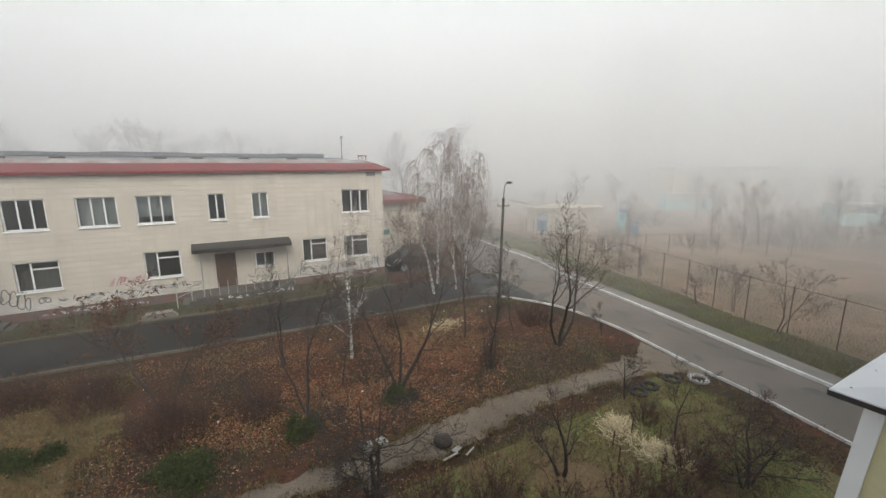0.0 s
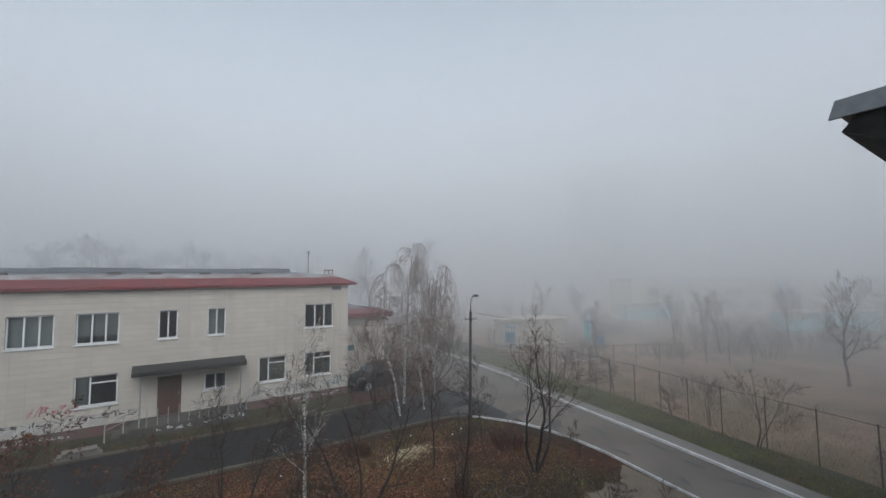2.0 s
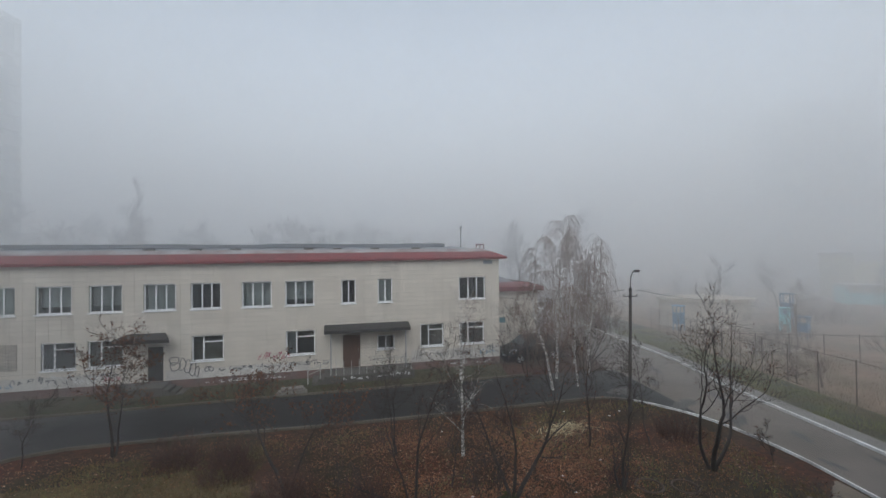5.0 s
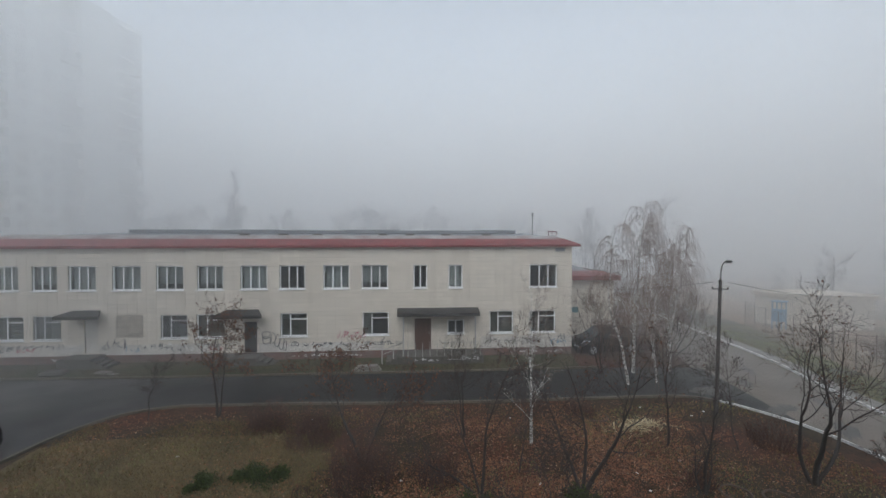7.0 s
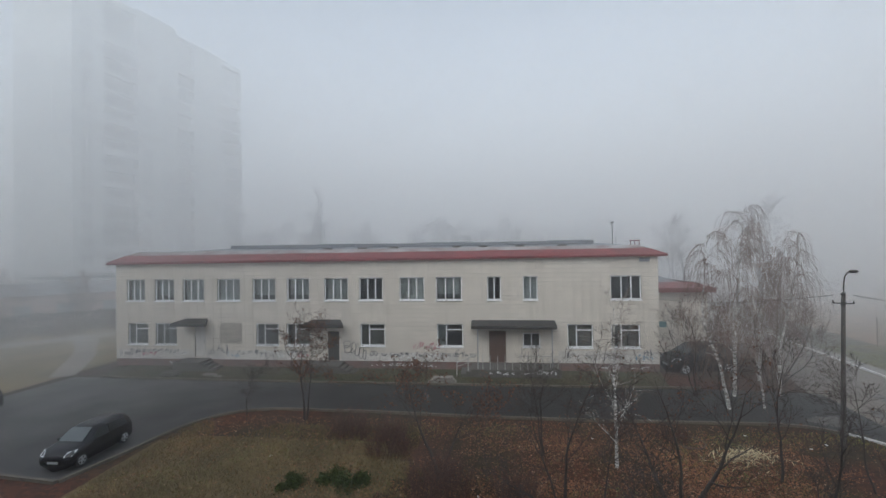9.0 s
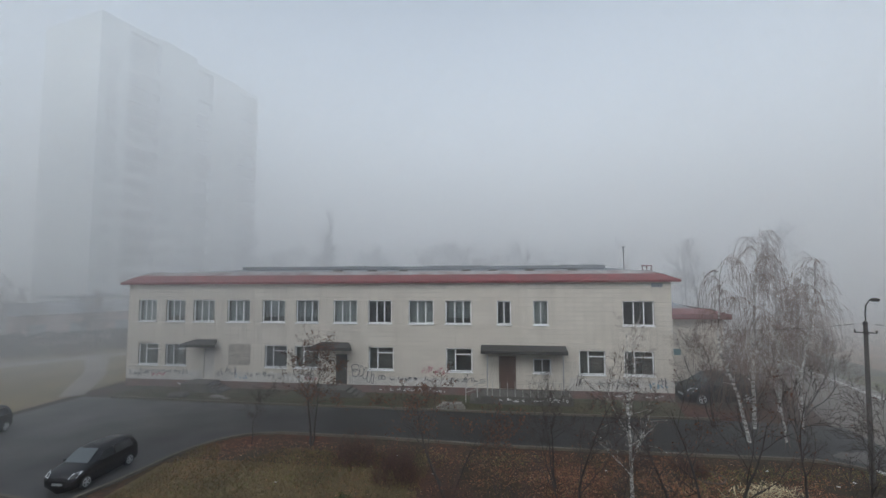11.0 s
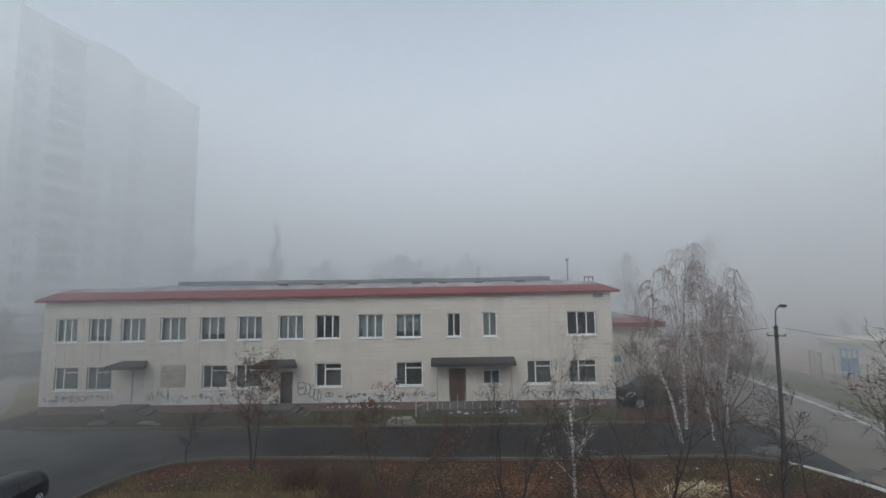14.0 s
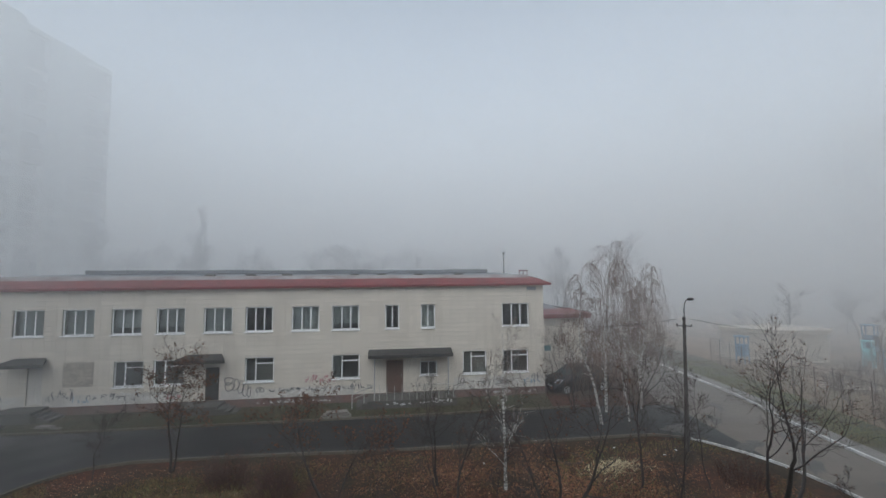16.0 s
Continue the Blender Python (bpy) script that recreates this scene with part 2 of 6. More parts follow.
M_FOOTGRASS = islands(material("dull_grass_blades", (0.055, 0.052, 0.026), 0.9, vary=0.25, scale=0.5, fine=10, bump=0.0, second=(0.055, 0.043, 0.026)), 0.45)
M_STRAW = islands(material("dry_straw", (0.56, 0.46, 0.28), 0.8, vary=0.2, scale=3, fine=12, bump=0.0), 0.4)
M_TYRE = material("tyre_rubber", (0.030, 0.029, 0.030), 0.8, vary=0.25, scale=4, fine=30, bump=0.2)
M_TYREWHITE = material("painted_tyre", (0.50, 0.50, 0.49), 0.8, vary=0.2, scale=4, fine=30, bump=0.2, second=(0.24, 0.23, 0.22))
M_GLASS = glass("window_glass")
M_CURTAIN = material("net_curtain", (0.55, 0.56, 0.55), 0.9, vary=0.12, scale=3, fine=25, bump=0.1, stretch=(6, 1, 0.3))
M_DIMCURTAIN = material("dingy_curtain", (0.27, 0.25, 0.23), 0.9, vary=0.25, scale=3, fine=25, bump=0.1, stretch=(6, 1, 0.3))
M_ROOM = material("room_plaster", (0.32, 0.31, 0.30), 0.9, vary=0.1, scale=1, fine=10, bump=0.0)
M_PANEL = material("tower_panel", (0.50, 0.53, 0.525), 0.85, vary=0.12, scale=0.12, fine=2.0, bump=0.05, second=(0.29, 0.31, 0.31))
# greenish panel tone darkened to carry the loggias' shade; also colours the annex roof
M_GREENSHADE = material("tower_panel_shade", (0.070, 0.090, 0.086), 0.85, vary=0.12, scale=0.15, fine=2.0, bump=0.05)
M_PANELDIM = material("tower_panel_joint", (0.27, 0.295, 0.29), 0.85, vary=0.12, scale=0.3, fine=2.0, bump=0.0)
M_TOWERGLASS = material("tower_glass", (0.075, 0.082, 0.09), 0.2, vary=0.5, scale=0.4, fine=1.0, bump=0.0)
M_TOWERWIN = material("tower_window", (0.05, 0.055, 0.06), 0.15, vary=0.4, scale=0.5, fine=1.0, bump=0.0)
M_BLACKPAINT = material("black_car_paint", (0.012, 0.012, 0.015), 0.22, 0.2, vary=0.15, scale=2, fine=60, bump=0.0)
M_CHROME = material("bright_alloy", (0.62, 0.63, 0.64), 0.3, 0.9, vary=0.1, scale=4, fine=30, bump=0.0)
M_LAMPGLASS = material("headlight_lens", (0.72, 0.74, 0.76), 0.12, 0.3, vary=0.1, scale=8, fine=30, bump=0.0)
M_CREAM = material("cream_wall", (0.62, 0.57, 0.36), 0.8, vary=0.06, scale=1.5, fine=30, bump=0.1)
M_YELLOW = material("pale_yellow_wall", (0.70, 0.68, 0.50), 0.85, vary=0.12, scale=0.6, fine=6, bump=0.0)
M_BLUE = material("blue_paint", (0.10, 0.24, 0.38), 0.6, vary=0.15, scale=1.5, fine=8, bump=0.0)
M_SKYBLUE = material("pale_blue_paint", (0.38, 0.86, 0.90), 0.6, vary=0.12, scale=1.0, fine=8, bump=0.0)
M_TEAL = material("teal_mural", (0.05, 0.17, 0.20), 0.7, vary=0.2, scale=1.5, fine=8, bump=0.0)
M_BEIGE = material("beige_wall", (0.56, 0.50, 0.42), 0.85, vary=0.1, scale=0.8, fine=6, bump=0.0)
M_PINK = material("pink_spray", (0.42, 0.12, 0.16), 0.7, vary=0.2, scale=4, fine=12, bump=0.0)
M_BLACKSPRAY = material("black_spray", (0.075, 0.075, 0.085), 0.7, vary=0.2, scale=4, fine=12, bump=0.0)
M_WHITESPRAY = material("white_spray", (0.66, 0.65, 0.64), 0.7, vary=0.15, scale=4, fine=12, bump=0.0)
M_WOOD = material("weathered_wood", (0.10, 0.055, 0.035), 0.8, vary=0.3, scale=3, fine=30, bump=0.3, stretch=(5, 5, 0.5))
M_TRACK = material("pale_track", (0.265, 0.24, 0.21), 0.9, vary=0.2, scale=0.6, fine=14, bump=0.2)
# twig brown made paler, with some of the fog's haze in the colour
M_HAZETWIG = material("hazed_brown_twigs", (0.175, 0.128, 0.10), 0.85, vary=0.25, scale=1, fine=20, bump=0.0)
M_PINKWALL = material("pinkish_render", (0.50, 0.38, 0.35), 0.85, vary=0.12, scale=0.5, fine=6, bump=0.0)
M_HEDGE = islands(material("hedge_leaves", (0.045, 0.050, 0.030), 0.85, vary=0.25, scale=1, fine=10, bump=0.0), 0.5)
M_GREYWOOD = material("grey_board", (0.33, 0.32, 0.29), 0.8, vary=0.2, scale=3, fine=30, bump=0.2)


# ---- builders ----
def mesh_of(name, verts, faces, mat, smooth=False):
    me = bpy.data.meshes.new(name)
    me.from_pydata([tuple(v) for v in verts], [], [tuple(f) for f in faces])
    me.materials.append(mat)
    if smooth:
        me.polygons.foreach_set("use_smooth", [True] * len(me.polygons))
    me.update()
    return me


def thing(name, label, category, place=(0, 0, 0), turn=0, group="", kind=""):
    ob = new(name)
    ob.empty_display_size = 0.2
    ob.matrix_basis = pose(*place, 0, 0, turn)
    return tagged(ob, label, category, group, kind)


def part(name, bm, mat, parent, label="", smooth=False, kind=""):
    me = bpy.data.meshes.new(name)
    bm.to_mesh(me)
    bm.free()
    me.materials.append(mat)
    if smooth:
        me.polygons.foreach_set("use_smooth", [True] * len(me.polygons))
    ob = new(name, me)
    ob.parent = parent
    return tagged(ob, label, kind=kind)


def part_data(name, me, parent, label="", m=None, kind=""):
    ob = new(name, me)
    ob.parent = parent
    if m is not None:
        ob.matrix_basis = m
    return tagged(ob, label, kind=kind)


def solid(name, bm, mat, label, category, place=(0, 0, 0), turn=0, group="", kind="", smooth=False):
    ob = part(name, bm, mat, None, smooth=smooth)
    ob.matrix_basis = pose(*place, 0, 0, turn)
    return tagged(ob, label, category, group, kind)


def box(bm, x0, x1, y0, y1, z0, z1, bevel=0.0, m=None):
    r = bmesh.ops.create_cube(bm, size=1.0)
    mat = Matrix.Translation(((x0 + x1) / 2, (y0 + y1) / 2, (z0 + z1) / 2)) @ Matrix.Diagonal((x1 - x0, y1 - y0, z1 - z0, 1))
    bmesh.ops.transform(bm, matrix=(m @ mat) if m is not None else mat, verts=r["verts"])
    if bevel:
        edges = list({e for v in r["verts"] for e in v.link_edges})
        bmesh.ops.bevel(bm, geom=edges, offset=bevel, segments=1, affect="EDGES")
    return bm


def boxes(*dims, bevel=0.0):
    bm = bmesh.new()
    for d in dims:
        box(bm, *d, bevel=bevel)
    return bm


def rod(bm, a, b, r0, r1=None, sides=8):
    a, b = Vector(a), Vector(b)
    d = b - a
    r = bmesh.ops.create_cone(bm, cap_ends=True, segments=sides, radius1=r0, radius2=r0 if r1 is None else r1, depth=d.length)
    q = d.to_track_quat("Z", "Y").to_matrix().to_4x4()
    bmesh.ops.transform(bm, matrix=Matrix.Translation((a + b) / 2) @ q, verts=r["verts"])
    return bm


def rods(*items, sides=8):
    bm = bmesh.new()
    for a, b, r in items:
        rod(bm, a, b, r, sides=sides)
    return bm


def strip(pts_a, pts_b, z, thick=0.0, step=0.5):
    """A sheet between two lines of plan points, cut fine along its length; with thick it becomes a slab down to z - thick."""
    def along(pts):
        pts = [Vector(p) for p in pts]
        lens = [0.0]
        for p, q in zip(pts, pts[1:]):
            lens.append(lens[-1] + (q - p).length)
        return pts, lens
    def at(pl, s):
        pts, lens = pl
        d = s * lens[-1]
        for i in range(len(pts) - 1):
            if d <= lens[i + 1] + 1e-9:
                return pts[i].lerp(pts[i + 1], (d - lens[i]) / max(1e-9, lens[i + 1] - lens[i]))
        return pts[-1]
    A, B = along(pts_a), along(pts_b)
    n = max(2, int(max(A[1][-1], B[1][-1]) / step))
    bm = bmesh.new()
    rows = []
    for i in range(n + 1):
        a, b = at(A, i / n), at(B, i / n)
        row = [bm.verts.new((a.x, a.y, z)), bm.verts.new((b.x, b.y, z))]
        if thick:
            row += [bm.verts.new((b.x, b.y, z - thick)), bm.verts.new((a.x, a.y, z - thick))]
        rows.append(row)
    for r, s in zip(rows, rows[1:]):
        k = len(r)
        for j in range(k if thick else 1):
            bm.faces.new((r[j], r[(j + 1) % k], s[(j + 1) % k], s[j]))
    if thick:
        bm.faces.new(rows[0][::-1])
        bm.faces.new(rows[-1])
    bmesh.ops.recalc_face_normals(bm, faces=bm.faces)
    bm.normal_update()
    if not thick and sum(f.normal.z for f in bm.faces) < 0:
        bmesh.ops.reverse_faces(bm, faces=bm.faces)
    return bm


def offset_line(pts, d):
    """The plan line moved d metres to its right."""
    out = []
    pts = [Vector(p) for p in pts]
    for i, p in enumerate(pts):
        t = (pts[min(i + 1, len(pts) - 1)] - pts[max(i - 1, 0)]).normalized()
        out.append((p.x + t.y * d, p.y - t.x * d))
    return out


def smooth_line(pts, n=6):
    """A rounded line through plan points."""
    pts = [Vector(p) for p in pts]
    ext = [2 * pts[0] - pts[1]] + pts + [2 * pts[-1] - pts[-2]]
    out = []
    for i in range(1, len(ext) - 2):
        p0, p1, p2, p3 = ext[i - 1:i + 3]
        for k in range(n):
            t = k / n
            v = 0.5 * (2 * p1 + (p2 - p0) * t + (2 * p0 - 5 * p1 + 4 * p2 - p3) * t * t + (3 * p1 - p0 - 3 * p2 + p3) * t ** 3)
            out.append((v.x, v.y))
    return out + [tuple(pts[-1])]


# ---- ground, roads, kerbs ----
GZ = -0.2


def gp(x, y):
    """Plan points were taken on the level of the door sills; carry them down to the lawn."""
    return (-10.85 + (x + 10.85) * 1.0276, -27.3 + (y + 27.3) * 1.0276)


def ground_height(x, y):
    lawn = 0.0
    if -24 < x < 4 and y < -9:
        edge = min(1.0, (x + 24) / 3, (4 - x) / 2, (-9 - y) / 2, abs(y + 18.3) - 1.2 if x > -13 else 1.0)
        lawn = max(0.0, edge) * (0.04 + 0.05 * noise.noise((x * 0.35, y * 0.35, 0)))
    return GZ - 0.12 + max(0.0, lawn)


bm = bmesh.new()
xs = [-2200, -900, -400, -200, -120, -80, -60, -48] + [-40 + 0.8 * i for i in range(76)] + [24, 32, 44, 60, 90, 150, 400, 900, 2200]
ys = [-2200, -900, -300, -120, -60, -40] + [-30 + 0.8 * i for i in range(51)] + [14, 20, 30, 45, 70, 110, 200, 400, 900, 2200]
grid = [[bm.verts.new((x, y, ground_height(x, y))) for x in xs] for y in ys]
for r, s in zip(grid, grid[1:]):
    for i in range(len(xs) - 1):
        bm.faces.new((r[i], r[i + 1], s[i + 1], s[i]))
solid("ground", bm, M_LAWN, "damp autumn lawn with brown fallen leaves", "ground", kind="structure", smooth=True)

KERB_IN = smooth_line([gp(*p) for p in ((2.6, -29), (3.4, -24.6), (4.05, -21.8), (4.3, -20), (4.75, -17.7), (5.1, -15.8), (5.15, -13.7), (4.86, -11.8), (4.0, -10.05), (3.2, -9.1), (1.7, -8.42), (-2.8, -8.38))])
KERB_FRONT = [gp(*p) for p in ((-2.8, -8.38), (-6.85, -8.4), (-11.5, -8.3), (-16, -8.0), (-21, -7.9))]
KERB_LOT = smooth_line([gp(*p) for p in ((-21, -7.9), (-22.6, -8.4), (-23.6, -9.4), (-24.2, -10.8), (-24.5, -12.6), (-25.0, -14.7))])
KERB_OUT = smooth_line([gp(*p) for p in ((5.6, -28), (6.7, -22.8), (7.2, -20.5), (7.75, -18.1), (8.45, -14.9), (9.25, -10.7), (10.0, -7.6), (11.3, -3.2), (12.4, 3.9), (14, 14), (16, 30))])
# the lane, the yard road in front of the long building and the parking bay
lane_in = KERB_IN[:-14] + [gp(4.2, -8.5), gp(5.4, -4.5), gp(7.0, 0), gp(9.2, 8), gp(11, 18), gp(13, 30)]
solid("road", strip(lane_in, KERB_OUT, GZ - 0.09), M_WORN, "worn grey asphalt lane with patched potholes", "road", kind="structure")
far = [gp(-23.5, -3.9), gp(-8, -4.0), gp(0.8, -3.9)]
near = [gp(-21.2, -7.95), gp(-8, -8.3), gp(-0.6, -8.36)]
solid("road", strip(near, far, GZ - 0.086), M_YARD, "dark wet asphalt yard road", "road", kind="structure")
solid("road", strip([gp(-0.6, -8.36), gp(1.8, -8.45), gp(3.4, -9.4), gp(5.0, -11.5)], [gp(0.8, -3.9), gp(3.0, -3.95), gp(4.6, -4.1), gp(6.0, -4.4)], GZ - 0.083), M_MIDROAD, "damp asphalt junction of lane and yard road", "road", kind="structure")
solid("road", strip([gp(-36.8, -8.2), gp(-21.2, -7.95)], [gp(-36.4, -3.5), gp(-23.5, -3.9)], GZ - 0.0865), M_YARD, "wet grey asphalt of the yard", "road", kind="structure")
solid("parking_lot", strip(KERB_LOT, [gp(-36.8, -8.2), gp(-36.9, -14.2)], GZ - 0.088), M_YARD, "wet asphalt parking bay beside the lawn", "parking lot", kind="structure")
solid("pavement", strip(offset_line(KERB_OUT, 0.12), offset_line(KERB_OUT, 1.0), GZ - 0.02, 0.10), M_PAVE, "narrow concrete pavement beside the lane", "pavement", kind="structure")
solid("kerb", strip(offset_line(KERB_OUT, 0.0), offset_line(KERB_OUT, 0.12), GZ + 0.02, 0.16), M_KERB, "whitewashed concrete kerb along the lane", "kerb", kind="structure")
CUT = len(KERB_IN) - 13
solid("kerb", strip(KERB_IN[CUT - 1:], offset_line(KERB_IN, -0.12)[CUT - 1:], GZ - 0.012, 0.14), M_STONE, "dirty grey kerb at the lawn corner", "kerb", kind="structure")
solid("kerb", strip(KERB_IN[:CUT], offset_line(KERB_IN, -0.06)[:CUT], GZ - 0.02, 0.14), M_KERB, "thin whitewashed kerb round the lawn", "kerb", kind="structure")
solid("kerb", strip(KERB_FRONT, offset_line(KERB_FRONT, -0.12), GZ - 0.01, 0.14), M_STONE, "dirty grey kerb between lawn and yard road", "kerb", kind="structure")
solid("kerb", strip(KERB_LOT, offset_line(KERB_LOT, -0.12), GZ - 0.01, 0.14), M_STONE, "dirty grey kerb round the parking bay", "kerb", kind="structure")
LOT_END = [gp(-25.0, -14.7), gp(-30, -14.2), gp(-36, -13.8)]
solid("kerb", strip(LOT_END, offset_line(LOT_END, -0.12), GZ - 0.01, 0.14), M_STONE, "pale kerb at the end of the parking bay", "kerb", kind="structure")
FAR_KERB = [gp(0.6, -3.8), gp(-8, -3.9), gp(-24, -3.8), gp(-34.5, -3.5)]
solid("kerb", strip(FAR_KERB, offset_line(FAR_KERB, 0.12), GZ - 0.01, 0.14), M_STONE, "grey kerb before the grass strip", "kerb", kind="structure")
path_lo = smooth_line([gp(*p) for p in ((-16, -20.6), (-11.2, -18.7), (-8.46, -18.75), (-5.94, -19.1), (-3.87, -18.9), (-1.41, -18.7), (1.16, -18.9), (2.9, -19.3), (4.2, -20.2))])
path_hi = smooth_line([gp(*p) for p in ((-16, -19.8), (-11.2, -18.1), (-8.62, -17.95), (-5.86, -17.76), (-3.98, -17.63), (-0.44, -17.74), (2.4, -17.8), (3.6, -17.6), (4.6, -17.2))])
def ragged(line, amount, seed):
    """A fine uneven copy of a plan line."""
    out = []
    for i, (a, b) in enumerate(zip(line, line[1:])):
        for k in range(3):
            p = Vector(a).lerp(Vector(b), k / 3)
            out.append((p.x, p.y + amount * noise.noise((p.x * 1.7, p.y * 1.7, seed)) + 0.5 * amount * noise.noise((p.x * 5, p.y * 5, seed))))
    return out + [line[-1]]
path_lo, path_hi = ragged(path_lo, 0.28, 3.0), ragged(path_hi, 0.28, 7.0)
solid("footpath", strip(path_lo, path_hi, GZ - 0.085, step=0.15), M_PATH, "trodden grey earth footpath across the lawn", "path", kind="structure")
# dark patches of newer and wet asphalt in the lane
def blot(name, x, y, lx, ly, turn, mat, z, seed, label, category):
    bm = bmesh.new()
    n = 44
    ring = []
    for i in range(n):
        c, k = math.cos(6.283 * i / n), math.sin(6.283 * i / n)
        grow = 1 + 0.5 * noise.noise((2 * c, 2 * k, seed)) + 0.45 * noise.noise((6 * c, 6 * k, seed + 9))
        ring.append(bm.verts.new((lx * grow * c, ly * grow * k, 0)))
    bm.faces.new(ring)
    solid(name, bm, mat, label, category, (x, y, z), turn, kind="structure")
for i, (x, y, lx, ly, a) in enumerate(((7.0, -20.3, 0.7, 0.14, 100), (7.3, -18.6, 0.5, 0.2, 80), (6.4, -22.6, 0.5, 0.3, 120), (7.9, -16.8, 0.8, 0.15, 78), (5.6, -19.0, 0.3, 0.12, 60), (6.1, -16.2, 0.5, 0.12, 95), (7.4, -14.2, 0.6, 0.2, 70), (6.6, -12.0, 0.9, 0.35, 50), (5.9, -9.8, 1.0, 0.4, 30), (8.4, -9.4, 0.7, 0.25, 75), (4.2, -7.4, 0.9, 0.5, 10), (6.9, -6.5, 0.8, 0.3, 60), (8.9, -4.4, 0.9, 0.3, 70), (5.2, -21.4, 0.35, 0.15, 30))):
    blot("road_patch", x, y, lx, ly, a, M_PATCH, GZ - 0.078, i * 3.7, "dark asphalt patch in the worn lane", "road")
for i, (x, y, lx, ly, a) in enumerate(((2.2, -18.3, 0.5, 0.12, 10), (0.6, -18.4, 0.6, 0.1, -8), (1.6, -18.75, 0.5, 0.1, 15), (-1.0, -18.2, 0.5, 0.1, 5), (3.2, -17.9, 0.4, 0.1, 20))):
    blot("wet_patch", x, y, lx, ly, a, M_STONE, GZ - 0.080, 50 + i * 2.9, "damp dark patch on the footpath", "path")
for i, (x, y, lx, ly, a) in enumerate(((0.9, -5.0, 1.3, 0.6, 20), (0.3, -7.2, 1.2, 0.7, -10), (1.6, -6.2, 1.5, 0.5, 40), (-0.4, -6.0, 1.6, 0.7, 5))):
    blot("road_patch", x, y, lx, ly, a, M_MIDROAD, GZ - 0.079 + 0.002 * i, 80 + i * 2.3, "uneven asphalt joint in the yard road", "road")
# mossy lawn before the footpath
bm = bmesh.new()
cells = {}
def lawn_vert(i, j):
    if (i, j) not in cells:
        x, y = -24 + 0.4 * i, -28.2 + 0.4 * j
        cells[(i, j)] = bm.verts.new((x, y, ground_height(x, y) + 0.006))
    return cells[(i, j)]
for i in range(70):
    for j in range(24):
        x, y = -23.8 + 0.4 * i, -28.0 + 0.4 * j
        if y < -19.45 - 0.35 * max(0.0, -9 - x) + 0.5 * noise.noise((x * 0.6, 0, 4)) and x < 3.2 - 0.12 * max(0, -20 - y) * 2:
            bm.faces.new((lawn_vert(i, j), lawn_vert(i + 1, j), lawn_vert(i + 1, j + 1), lawn_vert(i, j + 1)))
solid("mossy_lawn", bm, M_MOSS, "mossy green lawn beside the footpath", "grass", kind="structure", smooth=True)
# yellowed rough grass by the parking bay
bm = bmesh.new()
cells = {}
for i in range(34):
    for j in range(44):
        x, y = -25.0 + 0.4 * i, -28.0 + 0.4 * j
        kerb = -24.6 + max(0.0, (y + 14.7)) * 0.1 + (max(0.0, y + 11.5) ** 2) * 0.32
        if kerb < x < -14.2 + 1.6 * noise.noise((y * 0.5, x * 0.3, 8)) and y < -8.7:
            quad = []
            for a, b in ((i, j), (i + 1, j), (i + 1, j + 1), (i, j + 1)):
                if (a, b) not in cells:
                    px, py = -25.2 + 0.4 * a, -28.2 + 0.4 * b
                    cells[(a, b)] = bm.verts.new((px, py, ground_height(px, py) + 0.010))
                quad.append(cells[(a, b)])
            bm.faces.new(quad)
solid("dry_lawn", bm, M_DRYLAWN, "rough yellowed grass beside the parking bay", "grass", kind="structure", smooth=True)
# green verge by the lane, grass before the long building, dry meadow and the playground's bare earth
FENCE_FOOT = [(7.6, -30), (9.6, -27), (10.9, -22.5), (11.5, -20.0), (11.9, -17.6), (12.6, -15.5), (13.4, -13.0), (13.9, -10.2), (14.6, -7.2), (15.6, -3.2), (17.2, 2.5), (19.5, 9), (22, 30)]
solid("grass_verge", strip(offset_line(KERB_OUT, 1.0), smooth_line(FENCE_FOOT), GZ - 0.075), M_VERGE, "strip of short green grass beside the pavement", "grass", kind="structure")
solid("grass_verge", strip([gp(-35, -3.35), gp(-24, -3.65), gp(-8, -3.75), gp(-1.0, -3.75)], [(-36, 0.0), (-24, 0.0), (-8, 0.0), (0.0, 0.0)], GZ - 0.075), M_VERGE, "strip of green grass at the wall foot", "grass", kind="structure")
solid("meadow", strip([(-38.2, -16.5), (-38.0, -4), (-38, 14)], [(-110, -30), (-100, 0), (-90, 30)], GZ - 0.095, step=2.0), M_DRYGRASS, "meadow of yellowed dry grass", "grass", kind="structure")
solid("playground_floor", strip(smooth_line(FENCE_FOOT), [(80, -60), (80, -40), (80, 0), (70, 40), (40, 60)], GZ - 0.095, step=2.0), M_EARTH, "bare trodden earth of the playground", "ground", kind="structure")
# light tracks on the far lawn
solid("footpath", strip(ragged([(-38.6, -3.2), (-43.5, 3), (-49.5, 8.6)], 0.3, 2.0), ragged([(-37.4, -2.6), (-42.0, 3.6), (-47.6, 9.2)], 0.3, 5.0), GZ - 0.085), M_TRACK, "pale trodden track over the grass", "path", kind="structure")
solid("footpath", strip(ragged([(-90, -14), (-62, -1.0), (-52, 4.5), (-47, 10.5), (-40, 15)], 0.5, 1.0), ragged([(-90, -12), (-63, 1.2), (-53.4, 6.6), (-48, 12.6), (-40, 17)], 0.5, 8.0), GZ - 0.082), M_TRACK, "pale trodden track over the grass", "path", kind="structure")



